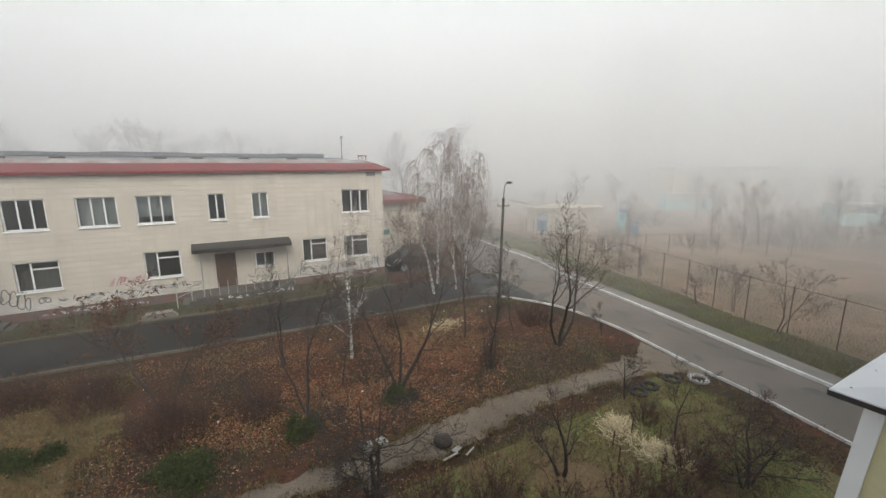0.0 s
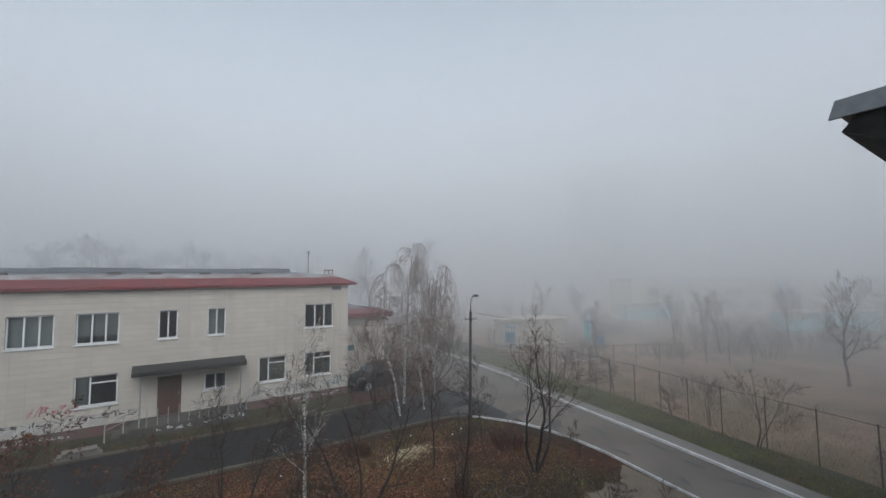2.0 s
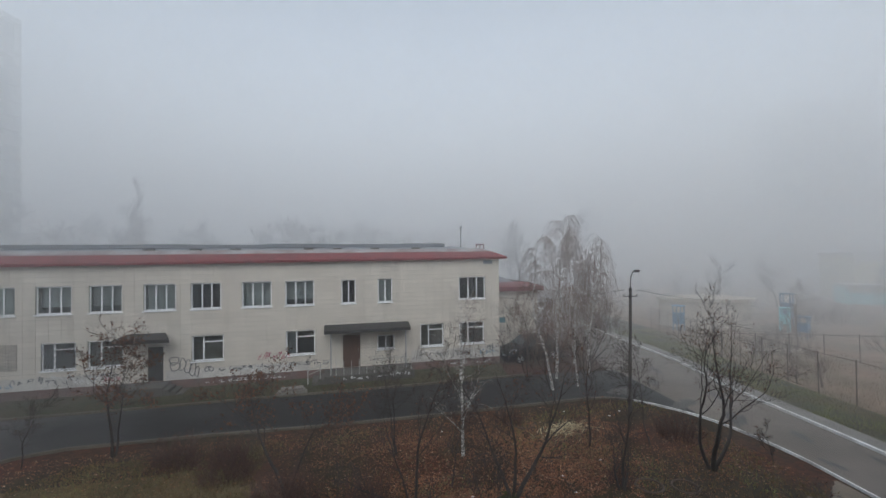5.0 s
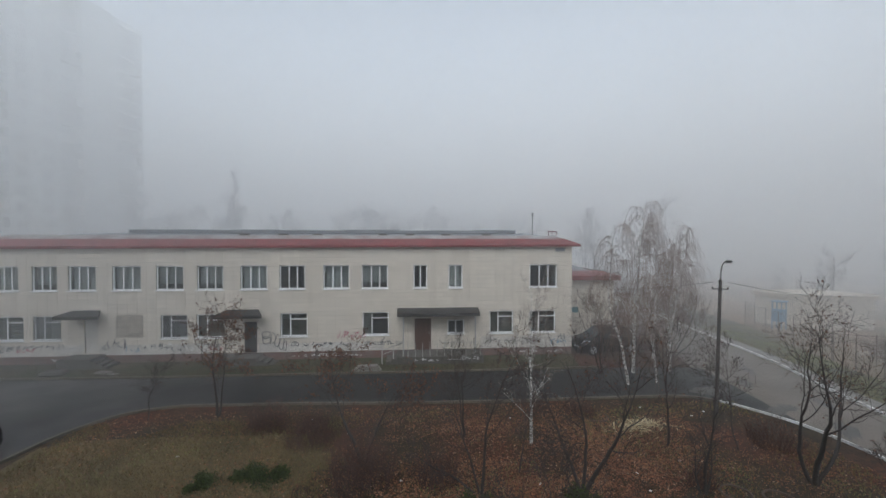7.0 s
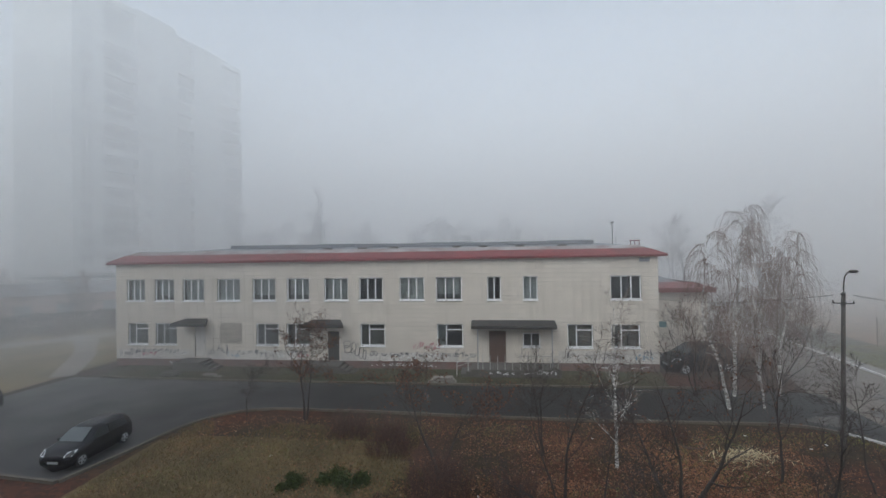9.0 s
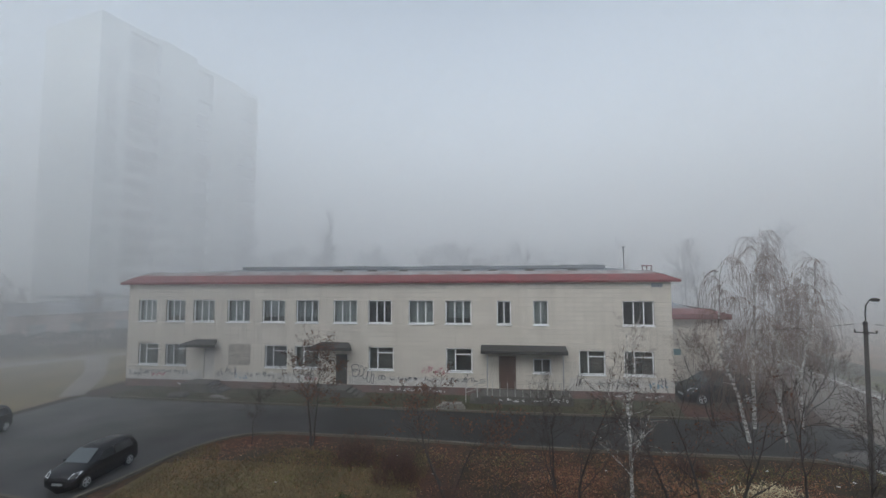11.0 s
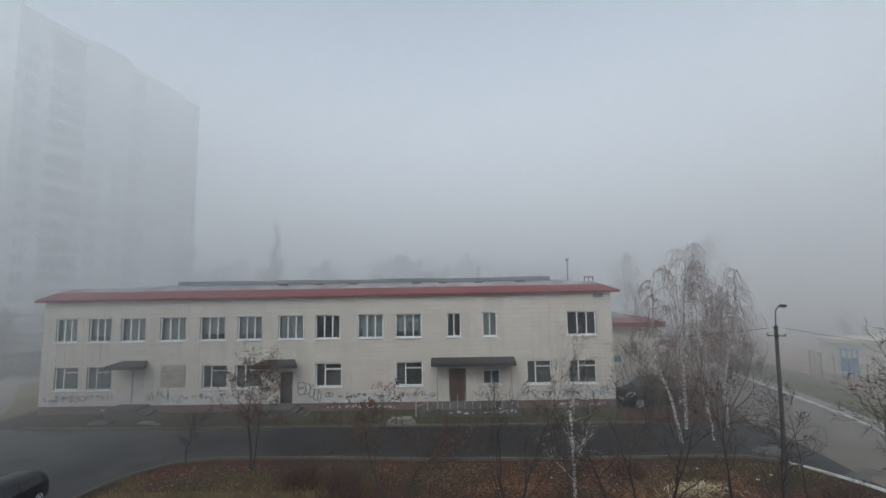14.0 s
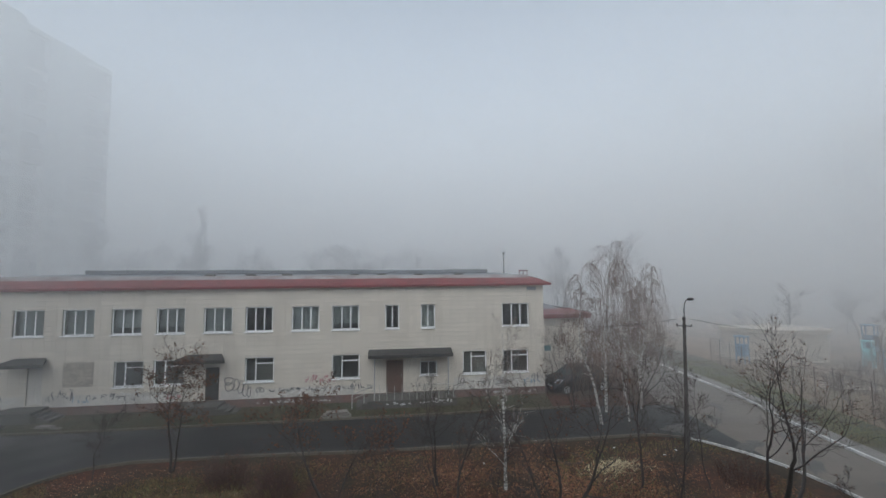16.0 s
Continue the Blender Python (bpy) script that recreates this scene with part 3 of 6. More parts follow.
# ---- the long two-storey building ----
def wall_mesh(x0, x1, z0, z1, holes, thick):
    """A wall in the plane y = 0 with real openings, its outer face at y = 0 and its inner at y = thick."""
    xs = sorted({x0, x1, *[h[0] for h in holes], *[h[1] for h in holes]})
    zs = sorted({z0, z1, *[h[2] for h in holes], *[h[3] for h in holes]})
    verts, faces, seen = [], [], {}
    def v(x, y, z):
        k = (round(x, 4), round(y, 4), round(z, 4))
        if k not in seen:
            seen[k] = len(verts)
            verts.append((x, y, z))
        return seen[k]
    for xa, xb in zip(xs, xs[1:]):
        for za, zb in zip(zs, zs[1:]):
            cx, cz = (xa + xb) / 2, (za + zb) / 2
            if any(h[0] < cx < h[1] and h[2] < cz < h[3] for h in holes):
                continue
            faces.append((v(xa, 0, za), v(xb, 0, za), v(xb, 0, zb), v(xa, 0, zb)))
            faces.append((v(xa, thick, zb), v(xb, thick, zb), v(xb, thick, za), v(xa, thick, za)))
    for a, b, c, d in [(x0, x1, z0, z1)] + list(holes):
        for p, q in (((a, c), (b, c)), ((b, c), (b, d)), ((b, d), (a, d)), ((a, d), (a, c))):
            faces.append((v(p[0], 0, p[1]), v(p[0], thick, p[1]), v(q[0], thick, q[1]), v(q[0], 0, q[1])))
    return verts, faces


LEN = 36.9
UP = [(-36.1, -34.7), (-33.95, -32.5), (-31.85, -30.25), (-29.3, -27.6), (-26.7, -25.05), (-24.25, -22.65), (-21.6, -19.95), (-19.2, -17.58), (-16.45, -14.78), (-14.0, -12.3), (-10.65, -9.76), (-8.35, -7.42), (-2.9, -1.02)]
LOW = [(-36.0, -34.45), (-33.9, -32.3), (-26.45, -24.85), (-24.3, -22.6), (-19.15, -17.45), (-13.97, -12.26), (-5.6, -4.0), (-2.9, -1.13)]
SMALL = (-8.42, -7.3, 1.22, 2.12)
DOORS = [(-10.58, -9.5, 0.2, 2.24), (-21.4, -20.6, 0.2, 2.17), (-30.95, -30.15, 0.35, 2.45)]
holes = [(a, b, 4.24, 5.76) for a, b in UP] + [(a, b, 1.2, 2.68) for a, b in LOW] + [SMALL] + DOORS
house = thing("house", "long two-storey cream-tiled building with red metal roof edge", "building")
v, f = wall_mesh(-LEN, 0, 0.20, 7.12, holes, 0.408)
front_wall = part_data("wall", mesh_of("wall", v, f, M_JOINT), house, "cream ceramic facade blocks with rain streaks", pose(0, 0.012, 0))
part("wall", boxes((-LEN, -LEN + 0.4, 0.42, 12, 0.20, 7.12)), M_TILE, house)
part("wall", boxes((-0.4, 0, 0.42, 12, 0.20, 7.12)), M_TILE, house)
part("wall", boxes((-LEN, 0, 12, 12.4, 0.20, 7.12)), M_TILE, house)
part("plinth", boxes((-LEN - 0.0, -21.5, 0.03, 0.5, GZ - 0.3, 0.20), (-21.5, 0.0, 0.03, 0.5, GZ - 0.3, 0.20)), M_PLINTH, house, "stained reddish plinth")
part("floor", boxes((-LEN + 0.4, -0.4, 0.42, 12, 0.0, 0.18), (-LEN + 0.4, -0.4, 0.42, 12, 3.2, 3.45)), M_ROOM, house)
part("partition", boxes(*[(x - 0.06, x + 0.06, 0.44, 11.9, 0.2, 7.0) for x in (-32.1, -27.1, -22.1, -16.9, -11.6, -6.9, -3.4)], (-LEN + 0.4, -0.4, 4.5, 4.62, 0.2, 7.0)), M_ROOM, house)

# roof: red sloping edge, grey low roof inside it
def loop_roof(rings):
    """Rings of four corners x0, x1, y0, y1, z (or z at x0 and at x1) joined into a roof skirt."""
    bm = bmesh.new()
    loops = []
    for x0, x1, y0, y1, z in rings:
        za, zb = z if isinstance(z, tuple) else (z, z)
        loops.append([bm.verts.new(p) for p in ((x0, y0, za), (x1, y0, zb), (x1, y1, zb), (x0, y1, za))])
    for a, b in zip(loops, loops[1:]):
        for i in range(4):
            bm.faces.new((a[i], a[(i + 1) % 4], b[(i + 1) % 4], b[i]))
    return bm, loops
bm, _ = loop_roof([(-LEN - 0.05, 0.05, -0.05, 12.4, (6.84, 6.98)), (-LEN - 0.5, 0.5, -0.28, 12.9, (6.82, 6.96)), (-LEN - 0.5, 0.5, -0.28, 12.9, (6.98, 7.10)), (-LEN + 0.36, -0.36, 0.36, 12.04, (7.44, 7.48)), (-LEN + 0.40, -0.40, 0.42, 12.0, (7.40, 7.44))])
part("roof_edge", bm, M_RED, house, "red painted sheet-metal roof edge")
bm, _ = loop_roof([(-LEN + 0.34, -0.34, 0.38, 12.02, (7.425, 7.465)), (-LEN + 0.9, -0.9, 0.9, 11.5, 7.70), (-LEN + 0.9, -0.9, 1.2, 11.2, 7.64)])
part("roof_apron", bm, M_FELT, house, "faded dirty roofing above the red edge")
bm, loops = loop_roof([(-LEN + 0.85, -0.85, 1.05, 11.3, 7.61), (-29.6, -2.9, 2.2, 10.0, 7.86), (-28.5, -4.0, 3.0, 9.2, 7.88)])
bm.faces.new(loops[-1])
part("roof", bm, M_ROOF, house, "low grey roof sheeting")
random.seed(5)
x = -29.6
while x < -3.4:
    w = random.uniform(1.6, 3.0)
    z = 8.0 + random.uniform(0.0, 0.05)
    part("roof_sheet", boxes((x, min(x + w - 0.02, -2.95), 2.1, 3.5, 7.87, z + 0.06)), M_ROOF, house)
    if random.random() < 0.6:
        part("roof_vent", boxes((x + 0.4, x + 1.0, 1.25, 1.55, 7.62, 7.80), bevel=0.02), M_CONC, house)
    x += w
part("chimney_guard", rods(((-1.3, 1.0, 7.6), (-1.3, 1.0, 7.98), 0.03), ((-0.75, 1.0, 7.6), (-0.75, 1.0, 7.98), 0.03), ((-1.03, 1.0, 7.6), (-1.03, 1.0, 7.98), 0.03), ((-1.36, 1.0, 7.98), (-0.69, 1.0, 7.98), 0.035)), M_RED, house, "small red steel guard")
part("antenna", rods(((-2.2, 1.8, 7.6), (-2.2, 1.8, 9.25), 0.025), ((-2.28, 1.8, 9.2), (-2.1, 1.8, 9.28), 0.04)), M_DARKSTEEL, house, "thin dark roof mast")
part("wall_vent", boxes((-1.15, -0.5, -0.02, 0.05, 6.62, 6.86)), M_ROOF, house)


def frame_bars(w, h, uprights, rails, t=0.068, d=0.06):
    """One window frame with the lower left corner at 0, 0; its lights are cut through it."""
    xs = [0.0, *uprights, w]
    cuts = []
    for i, (a, b) in enumerate(zip(xs, xs[1:])):
        x0, x1 = a + (t if i == 0 else t / 2), b - (t if i == len(xs) - 2 else t / 2)
        split = [z for c, e, z in rails if c < (a + b) / 2 < e]
        zs = [0.0, *split, h]
        for k, (c, e) in enumerate(zip(zs, zs[1:])):
            cuts.append((x0, x1, c + (t if k == 0 else t / 2), e - (t if k == len(zs) - 2 else t / 2)))
    return mesh_of("window", *wall_mesh(0, w, 0, h, cuts, d), M_WHITE), cuts


def window(a, b, z0, z1, style, sill=True):
    w, h = b - a, z1 - z0
    me, cuts = frame_bars(w, h, *{"triple": ((w * 0.36, w * 0.68), ()), "double": ((w * 0.5,), ()), "low": ((w * 0.36,), ((w * 0.36, w - 0.05, h * 0.74),)), "small": ((w * 0.5,), ())}[style])
    win = part_data("window", me, house, "white plastic window frame")
    win.matrix_basis = pose(a, 0.10, z0)
    for c in cuts:
        part("pane", boxes((c[0] - 0.01, c[1] + 0.01, 0.025, 0.033, c[2] - 0.01, c[3] + 0.01)), M_GLASS, win)
    if sill:
        part("sill", boxes((-0.06, w + 0.06, -0.17, 0.0, -0.07, 0.0), bevel=0.008), M_WHITE, win, "white metal sill")
    return win


random.seed(11)
for i, (a, b) in enumerate(UP):
    win = window(a, b, 4.24, 5.76, "double" if b - a < 1.1 else "triple")
    if i not in (7, 12, 10):
        w = b - a
        drop = random.choice((0.0, 0.0, 0.35))
        part("curtain", boxes((0.05, w - 0.05, 0.30, 0.31, drop, 1.5)), M_CURTAIN, win, "pale net curtain")
for a, b in LOW:
    win = window(a, b, 1.2, 2.68, "low")
    if -14 < a < -13.9 or a < -33:
        part("blind", boxes(*[(0.06, (b - a) * 0.36 if a > -20 else b - a - 0.06, 0.09, 0.12, 0.08 + 0.09 * k, 0.12 + 0.09 * k) for k in range(15)]), M_CURTAIN, win, "half-drawn slatted blind", kind="stuff")
    if a in (-5.6, -19.15, -24.3):
        part("curtain", boxes((0.05, b - a - 0.05, 0.34, 0.35, 0.0, 1.05 if a == -19.15 else 1.45)), M_DIMCURTAIN, win, "dingy grey curtain")
    if -26.5 < a < -26.4 or a == -33.9:
        w = b - a
        bm = bmesh.new()
        for k in range(11):
            x = w * k / 10
            rod(bm, (x, -0.10, 0), (min(w, x + 0.7), -0.10, 1.48), 0.008, sides=5)
            rod(bm, (x, -0.085, 0), (max(0, x - 0.7), -0.085, 1.48), 0.008, sides=5)
        part("grille", bm, M_STEEL, win, "diagonal steel grille")
window(*SMALL, "small")
bm = bmesh.new()
for row in range(18):
    for k in range(7):
        x0, x1 = -29.1 + 0.25 * k - (0.12 if row % 2 else 0.0), -28.865 + 0.25 * k - (0.12 if row % 2 else 0.0)
        x0, x1 = max(-29.1, x0), min(-27.5, x1)
        if x1 - x0 > 0.03:
            box(bm, x0, x1, -0.020 - 0.004 * ((row * 5 + k * 3) % 4), 0.05, 1.30 + 0.079 * row, 1.368 + 0.079 * row)
part("brick_infill", bm, M_BRICK, house, "window opening bricked up with pale bricks", kind="stuff")
for a, b, z0, z1 in DOORS:
    w = b - a
    door = part("door", boxes((0, w, 0.10, 0.16, 0, z1 - z0), (0.1, w / 2 - 0.04, 0.085, 0.1, 0.2, 0.95), (w / 2 + 0.04, w - 0.1, 0.085, 0.1, 0.2, 0.95), (0.1, w / 2 - 0.04, 0.085, 0.1, 1.1, z1 - z0 - 0.15), (w / 2 + 0.04, w - 0.1, 0.085, 0.1, 1.1, z1 - z0 - 0.15), bevel=0.006), M_DOOR if a > -15 else (M_DARKCAN if a > -25 else M_PAINT), house, "brown panelled door" if a > -15 else ("dark weathered door" if a > -25 else "pale grey painted door"))
    door.matrix_basis = pose(a, 0, z0)
    part("handle", rods(((w - 0.12, 0.04, 0.98), (w - 0.12, 0.04, 1.16), 0.012)), M_STEEL, door)


def canopy(x0, x1, z, deep, wedge):
    bm = bmesh.new()
    pts = [(x0, -deep, z), (x1, -deep, z), (x1 - wedge, 0, z + 0.22), (x0 + wedge, 0, z + 0.22)]
    top = [bm.verts.new(p) for p in pts]
    low = [bm.verts.new((p[0], p[1], p[2] - 0.20)) for p in pts]
    bm.faces.new(top)
    bm.faces.new(low[::-1])
    for i in range(4):
        bm.faces.new((top[i], low[i], low[(i + 1) % 4], top[(i + 1) % 4]))
    bmesh.ops.recalc_face_normals(bm, faces=bm.faces)
    return part("canopy", bm, M_DARKCAN, house, "dark felted door canopy")
canopy(-11.7, -6.4, 2.72, 0.95, 0.0)
canopy(-22.9, -20.0, 2.74, 0.9, 0.5)
canopy(-32.1, -29.5, 2.80, 0.9, 0.5)
for x in (-11.3, -6.7):
    part("canopy_post", rods(((x, -0.85, GZ), (x, -0.85, 2.6), 0.035)), M_STEEL, house)


# ---- trees and shrubs ----
class Wood:
    """Collects tapered limbs and loose leaves as plain mesh data."""
    def __init__(self, seed):
        self.rng = random.Random(seed)
        self.verts = {"trunk": [], "limbs": [], "twigs": [], "leaves": []}
        self.faces = {"trunk": [], "limbs": [], "twigs": [], "leaves": []}

    def tube(self, key, pts, radii, sides):
        vs, fs = self.verts[key], self.faces[key]
        base = len(vs)
        up = Vector((0.31, 0.87, 0.38))
        for i, (p, r) in enumerate(zip(pts, radii)):
            d = (pts[min(i + 1, len(pts) - 1)] - pts[max(i - 1, 0)]).normalized()
            a = d.cross(up)
            a = a.normalized() if a.length > 1e-4 else Vector((1, 0, 0))
            b = d.cross(a)
            for k in range(sides):
                t = 2 * math.pi * k / sides
                vs.append(p + (a * math.cos(t) + b * math.sin(t)) * r)
        for i in range(len(pts) - 1):
            for k in range(sides):
                q = base + i * sides
                fs.append((q + k, q + (k + 1) % sides, q + sides + (k + 1) % sides, q + sides + k))
        fs.append(tuple(base + (len(pts) - 1) * sides + k for k in range(sides)))

    def leaf(self, p, size):
        rng = self.rng
        a = Vector((rng.gauss(0, 1), rng.gauss(0, 1), rng.gauss(0, 1))).normalized()
        b = a.cross(Vector((rng.gauss(0, 1), rng.gauss(0, 1), rng.gauss(0, 1)))).normalized()
        vs = self.verts["leaves"]
        n = len(vs)
        vs += [p - a * size, p + b * size * 0.55, p + a * size, p - b * size * 0.55 + a * size * 0.2]
        self.faces["leaves"].append((n, n + 1, n + 2, n + 3))

    def limb(self, p, d, length, r, level, spec):
        rng = self.rng
        key = "trunk" if level == 0 else ("limbs" if level < spec.get("wood", spec["levels"] - 1) else "twigs")
        n = max(3, int(length / spec["seg"][level]))
        sides = (8, 6, 4, 3, 3)[level]
        pts, radii, dirs = [p], [r], [d]
        for i in range(n):
            j = spec["wander"][level]
            d = (d + Vector((rng.gauss(0, j), rng.gauss(0, j), rng.gauss(0, j) + spec["lift"][level]))).normalized()
            p = p + d * (length / n)
            pts.append(p)
            dirs.append(d)
            radii.append(max(spec["thin"], r * (1 - (1 - spec["taper"][level]) * (i + 1) / n)))
        self.tube(key, pts, radii, sides)
        if level + 1 < spec["levels"]:
            count = spec["kids"][level]
            count = max(1, int(count * rng.uniform(0.8, 1.2)))
            for c in range(count):
                f = spec["from"][level] + (1 - spec["from"][level]) * (c + rng.random()) / count
                f = min(f, 0.999)
                i = min(n - 1, int(f * n))
                q = pts[i].lerp(pts[i + 1], f * n - i)
                along = dirs[i + 1]
                side = along.cross(Vector((rng.gauss(0, 1), rng.gauss(0, 1), rng.gauss(0, 1)))).normalized()
                ang = radians(rng.gauss(spec["angle"][level], 9))
                dd = along * math.cos(ang) + side * math.sin(ang)
                self.limb(q, dd.normalized(), length * spec["ratio"][level] * rng.uniform(0.65, 1.2) * (1.15 - 0.5 * f), radii[i] * spec["slim"][level], level + 1, spec)
        if level >= spec["levels"] - 1 and spec["leaves"] > 0:
            for q in pts[1:]:
                if rng.random() < spec["leaves"]:
                    self.leaf(q + Vector((rng.gauss(0, 0.03), rng.gauss(0, 0.03), rng.gauss(0, 0.03))), rng.uniform(0.6, 1.3) * spec["leaf"])


BARE = dict(levels=4, seg=(0.30, 0.22, 0.16, 0.12), wander=(0.10, 0.15, 0.17, 0.18), lift=(0.03, 0.05, 0.04, 0.03), taper=(0.12, 0.2, 0.3, 0.5), thin=0.0045,
            kids=(8, 8, 6, 0), ratio=(0.55, 0.48, 0.5, 0), angle=(42, 42, 42, 0), slim=(0.5, 0.5, 0.6, 0), leaves=0.08, leaf=0.03)
BARE["from"] = (0.25, 0.2, 0.15, 0)
TYPES = {
    "bare": BARE,
    "tall": dict(BARE, kids=(11, 7, 6, 0), ratio=(0.44, 0.5, 0.5, 0), angle=(40, 42, 45, 0), leaves=0.03),
    "forked": dict(BARE, kids=(8, 8, 6, 0), ratio=(0.50, 0.48, 0.45, 0), angle=(40, 44, 46, 0), leaves=0.26, leaf=0.036),
    "leafy": dict(BARE, kids=(9, 9, 8, 0), ratio=(0.72, 0.5, 0.5, 0), angle=(44, 48, 50, 0), leaves=0.58, leaf=0.050),
    "budded": dict(BARE, kids=(11, 11, 9, 0), ratio=(0.85, 0.48, 0.45, 0), angle=(58, 50, 50, 0), wander=(0.07, 0.17, 0.2, 0.22), leaves=0.45, leaf=0.026),
    "birch": dict(BARE, wander=(0.04, 0.10, 0.15, 0.18), kids=(20, 7, 5, 0), ratio=(0.26, 0.5, 0.5, 0), slim=(0.30, 0.5, 0.6, 0), angle=(40, 36, 40, 0), lift=(0.05, 0.05, -0.03, -0.1), taper=(0.15, 0.25, 0.3, 0.5), leaves=0.04, leaf=0.02),
    "far": dict(BARE, levels=4, wander=(0.07, 0.12, 0.16, 0.18), kids=(12, 9, 8, 0), ratio=(0.45, 0.5, 0.5, 0), seg=(1.2, 0.9, 0.7, 0.6), thin=0.014, leaves=0.05, leaf=0.08),
    "poplar": dict(BARE, levels=4, wander=(0.006, 0.10, 0.15, 0.18), kids=(46, 8, 7, 0), ratio=(0.17, 0.5, 0.5, 0), angle=(22, 25, 30, 0), seg=(1.5, 0.7, 0.5, 0.5), thin=0.014, leaves=0.1, leaf=0.09),
}
for key in TYPES:
    TYPES[key].setdefault("from", BARE["from"])
TYPES["forked"]["from"] = (0.38, 0.2, 0.15, 0)
TYPES["leafy"]["from"] = (0.5, 0.25, 0.15, 0)
TYPES["tall"]["from"] = (0.36, 0.2, 0.15, 0)
TYPES["birch"]["from"] = (0.15, 0.2, 0.2, 0)
TYPES["poplar"]["from"] = (0.08, 0.2, 0.2, 0)


def tree(name, kind, seed, x, y, height, r, label, bark=None, twig=None, leaf=None, lean=(0, 0), stems=1, z=None, leans=None):
    """leans: the slope of each stem in x and y and its share of the height, in place of random stems."""
    spec = TYPES[kind]
    if leans:
        spec = dict(spec, kids=(max(4, round(spec["kids"][0] * 0.85)), max(4, round(spec["kids"][1] * 0.85)), spec["kids"][2], 0))
    w = Wood(seed)
    rng = random.Random(seed + 1)
    for s, (lx, ly, share) in enumerate(leans or ()):
        w.limb(Vector((0.12 * lx, 0.12 * ly, -0.1)), Vector((lx, ly, 1)).normalized(), height * share, r * (1 if s == 0 else 0.78), 0, spec)
    for s in range(0 if leans else stems):
        a = rng.uniform(0, 6.28)
        out = 0.0 if stems == 1 else 0.28
        d = Vector((lean[0] + out * math.cos(a), lean[1] + out * math.sin(a), 1)).normalized()
        w.limb(Vector((0.08 * s * math.cos(a), 0.08 * s * math.sin(a), -0.1)), d, height * (0.8 if kind in ("bare", "leafy", "budded", "far") else (0.62 if kind == "forked" else 0.95)) * (1 if s == 0 else rng.uniform(0.8, 1.0)), r * (1 if s == 0 else 0.8), 0, spec)
    t = thing(name, label, "tree", (x, y, (ground_height(x, y) if z is None else z)), 0)
    v, f = w.verts["trunk"], w.faces["trunk"]
    n = len(v)
    part_data("trunk", mesh_of("trunk", v + w.verts["limbs"], f + [tuple(i + n for i in q) for q in w.faces["limbs"]], bark or M_BARK, smooth=True), t)
    part_data("crown", mesh_of("crown", w.verts["twigs"], w.faces["twigs"], twig or M_TWIG), t, kind="stuff")
    if w.faces["leaves"]:
        part_data("foliage", mesh_of("foliage", w.verts["leaves"], w.faces["leaves"], leaf or M_LEAFDRY), t, "a few shrivelled brown leaves", kind="stuff")
    return t


def shrub(name, seed, x, y, width, height, label, stems=40, twig=None, leaf=None, leaves=0.15, leaf_size=0.04, evergreen=False):
    """Many thin stems from one foot; with evergreen a dense rounded heap of small leaves."""
    w = Wood(seed)
    rng = w.rng
    for s in range(stems):
        a, o = rng.uniform(0, 6.28), rng.random() ** 0.5
        d = Vector((math.cos(a) * o * 0.35 + rng.gauss(0, 0.15), math.sin(a) * o * 0.35 + rng.gauss(0, 0.15), 1)).normalized()
        p = Vector((math.cos(a) * o * width * 0.40, math.sin(a) * o * width * 0.40, -0.05))
        n, ln = 5, height * rng.uniform(0.4, 1.15) * (1.1 - 0.55 * o)
        pts = [p]
        for i in range(n):
            d = (d + Vector((rng.gauss(0, 0.1), rng.gauss(0, 0.1), rng.gauss(0, 0.06)))).normalized()
            p = p + d * ln / n
            pts.append(p)
            if i > 0 and not evergreen:
                for k in range(3):
                    e = (d + Vector((rng.gauss(0, 0.6), rng.gauss(0, 0.6), rng.gauss(0.1, 0.4)))).normalized()
                    q = p + e * ln * rng.uniform(0.12, 0.28)
                    mid = (p + q) / 2 + Vector((rng.gauss(0, 0.02), rng.gauss(0, 0.02), rng.gauss(0, 0.02)))
                    w.tube("twigs", [p, mid, q], [0.005, 0.004, 0.003], 3)
                    if rng.random() < leaves:
                        w.leaf(q, leaf_size * rng.uniform(0.6, 1.3))
        w.tube("limbs", pts, [0.009 * (1 - 0.13 * i) for i in range(len(pts))], 4)
    if evergreen:
        lumps = [(rng.uniform(-0.45, 0.45) * width, rng.uniform(-0.35, 0.35) * width, rng.uniform(0.4, 0.85)) for i in range(6)]
        for k in range(int(2600 * width)):
            u, v, r = rng.uniform(0, 6.28), rng.random(), rng.random() ** 0.35
            lump = 0.8 + 0.35 * noise.noise((math.cos(u) * 1.6 + seed, math.sin(u) * 1.6, v * 2))
            cx, cy, cs = lumps[k % len(lumps)]
            rad = width * 0.5 * r * lump * cs
            w.leaf(Vector((cx + math.cos(u) * rad * math.cos(v * 1.5), cy + math.sin(u) * rad * math.cos(v * 1.5), height * r * lump * cs * math.sin(v * 1.57) + 0.03)), leaf_size * rng.uniform(0.6, 1.4))
    t = thing(name, label, "bush", (x, y, ground_height(x, y)), 0)
    n = len(w.verts["limbs"])
    part_data("crown", mesh_of("crown", w.verts["limbs"] + w.verts["twigs"], w.faces["limbs"] + [tuple(i + n for i in q) for q in w.faces["twigs"]], twig or M_TWIG), t, kind="stuff")
    if w.faces["leaves"]:
        part_data("foliage", mesh_of("foliage", w.verts["leaves"], w.faces["leaves"], leaf or M_LEAFDRY), t, kind="stuff")
    return t


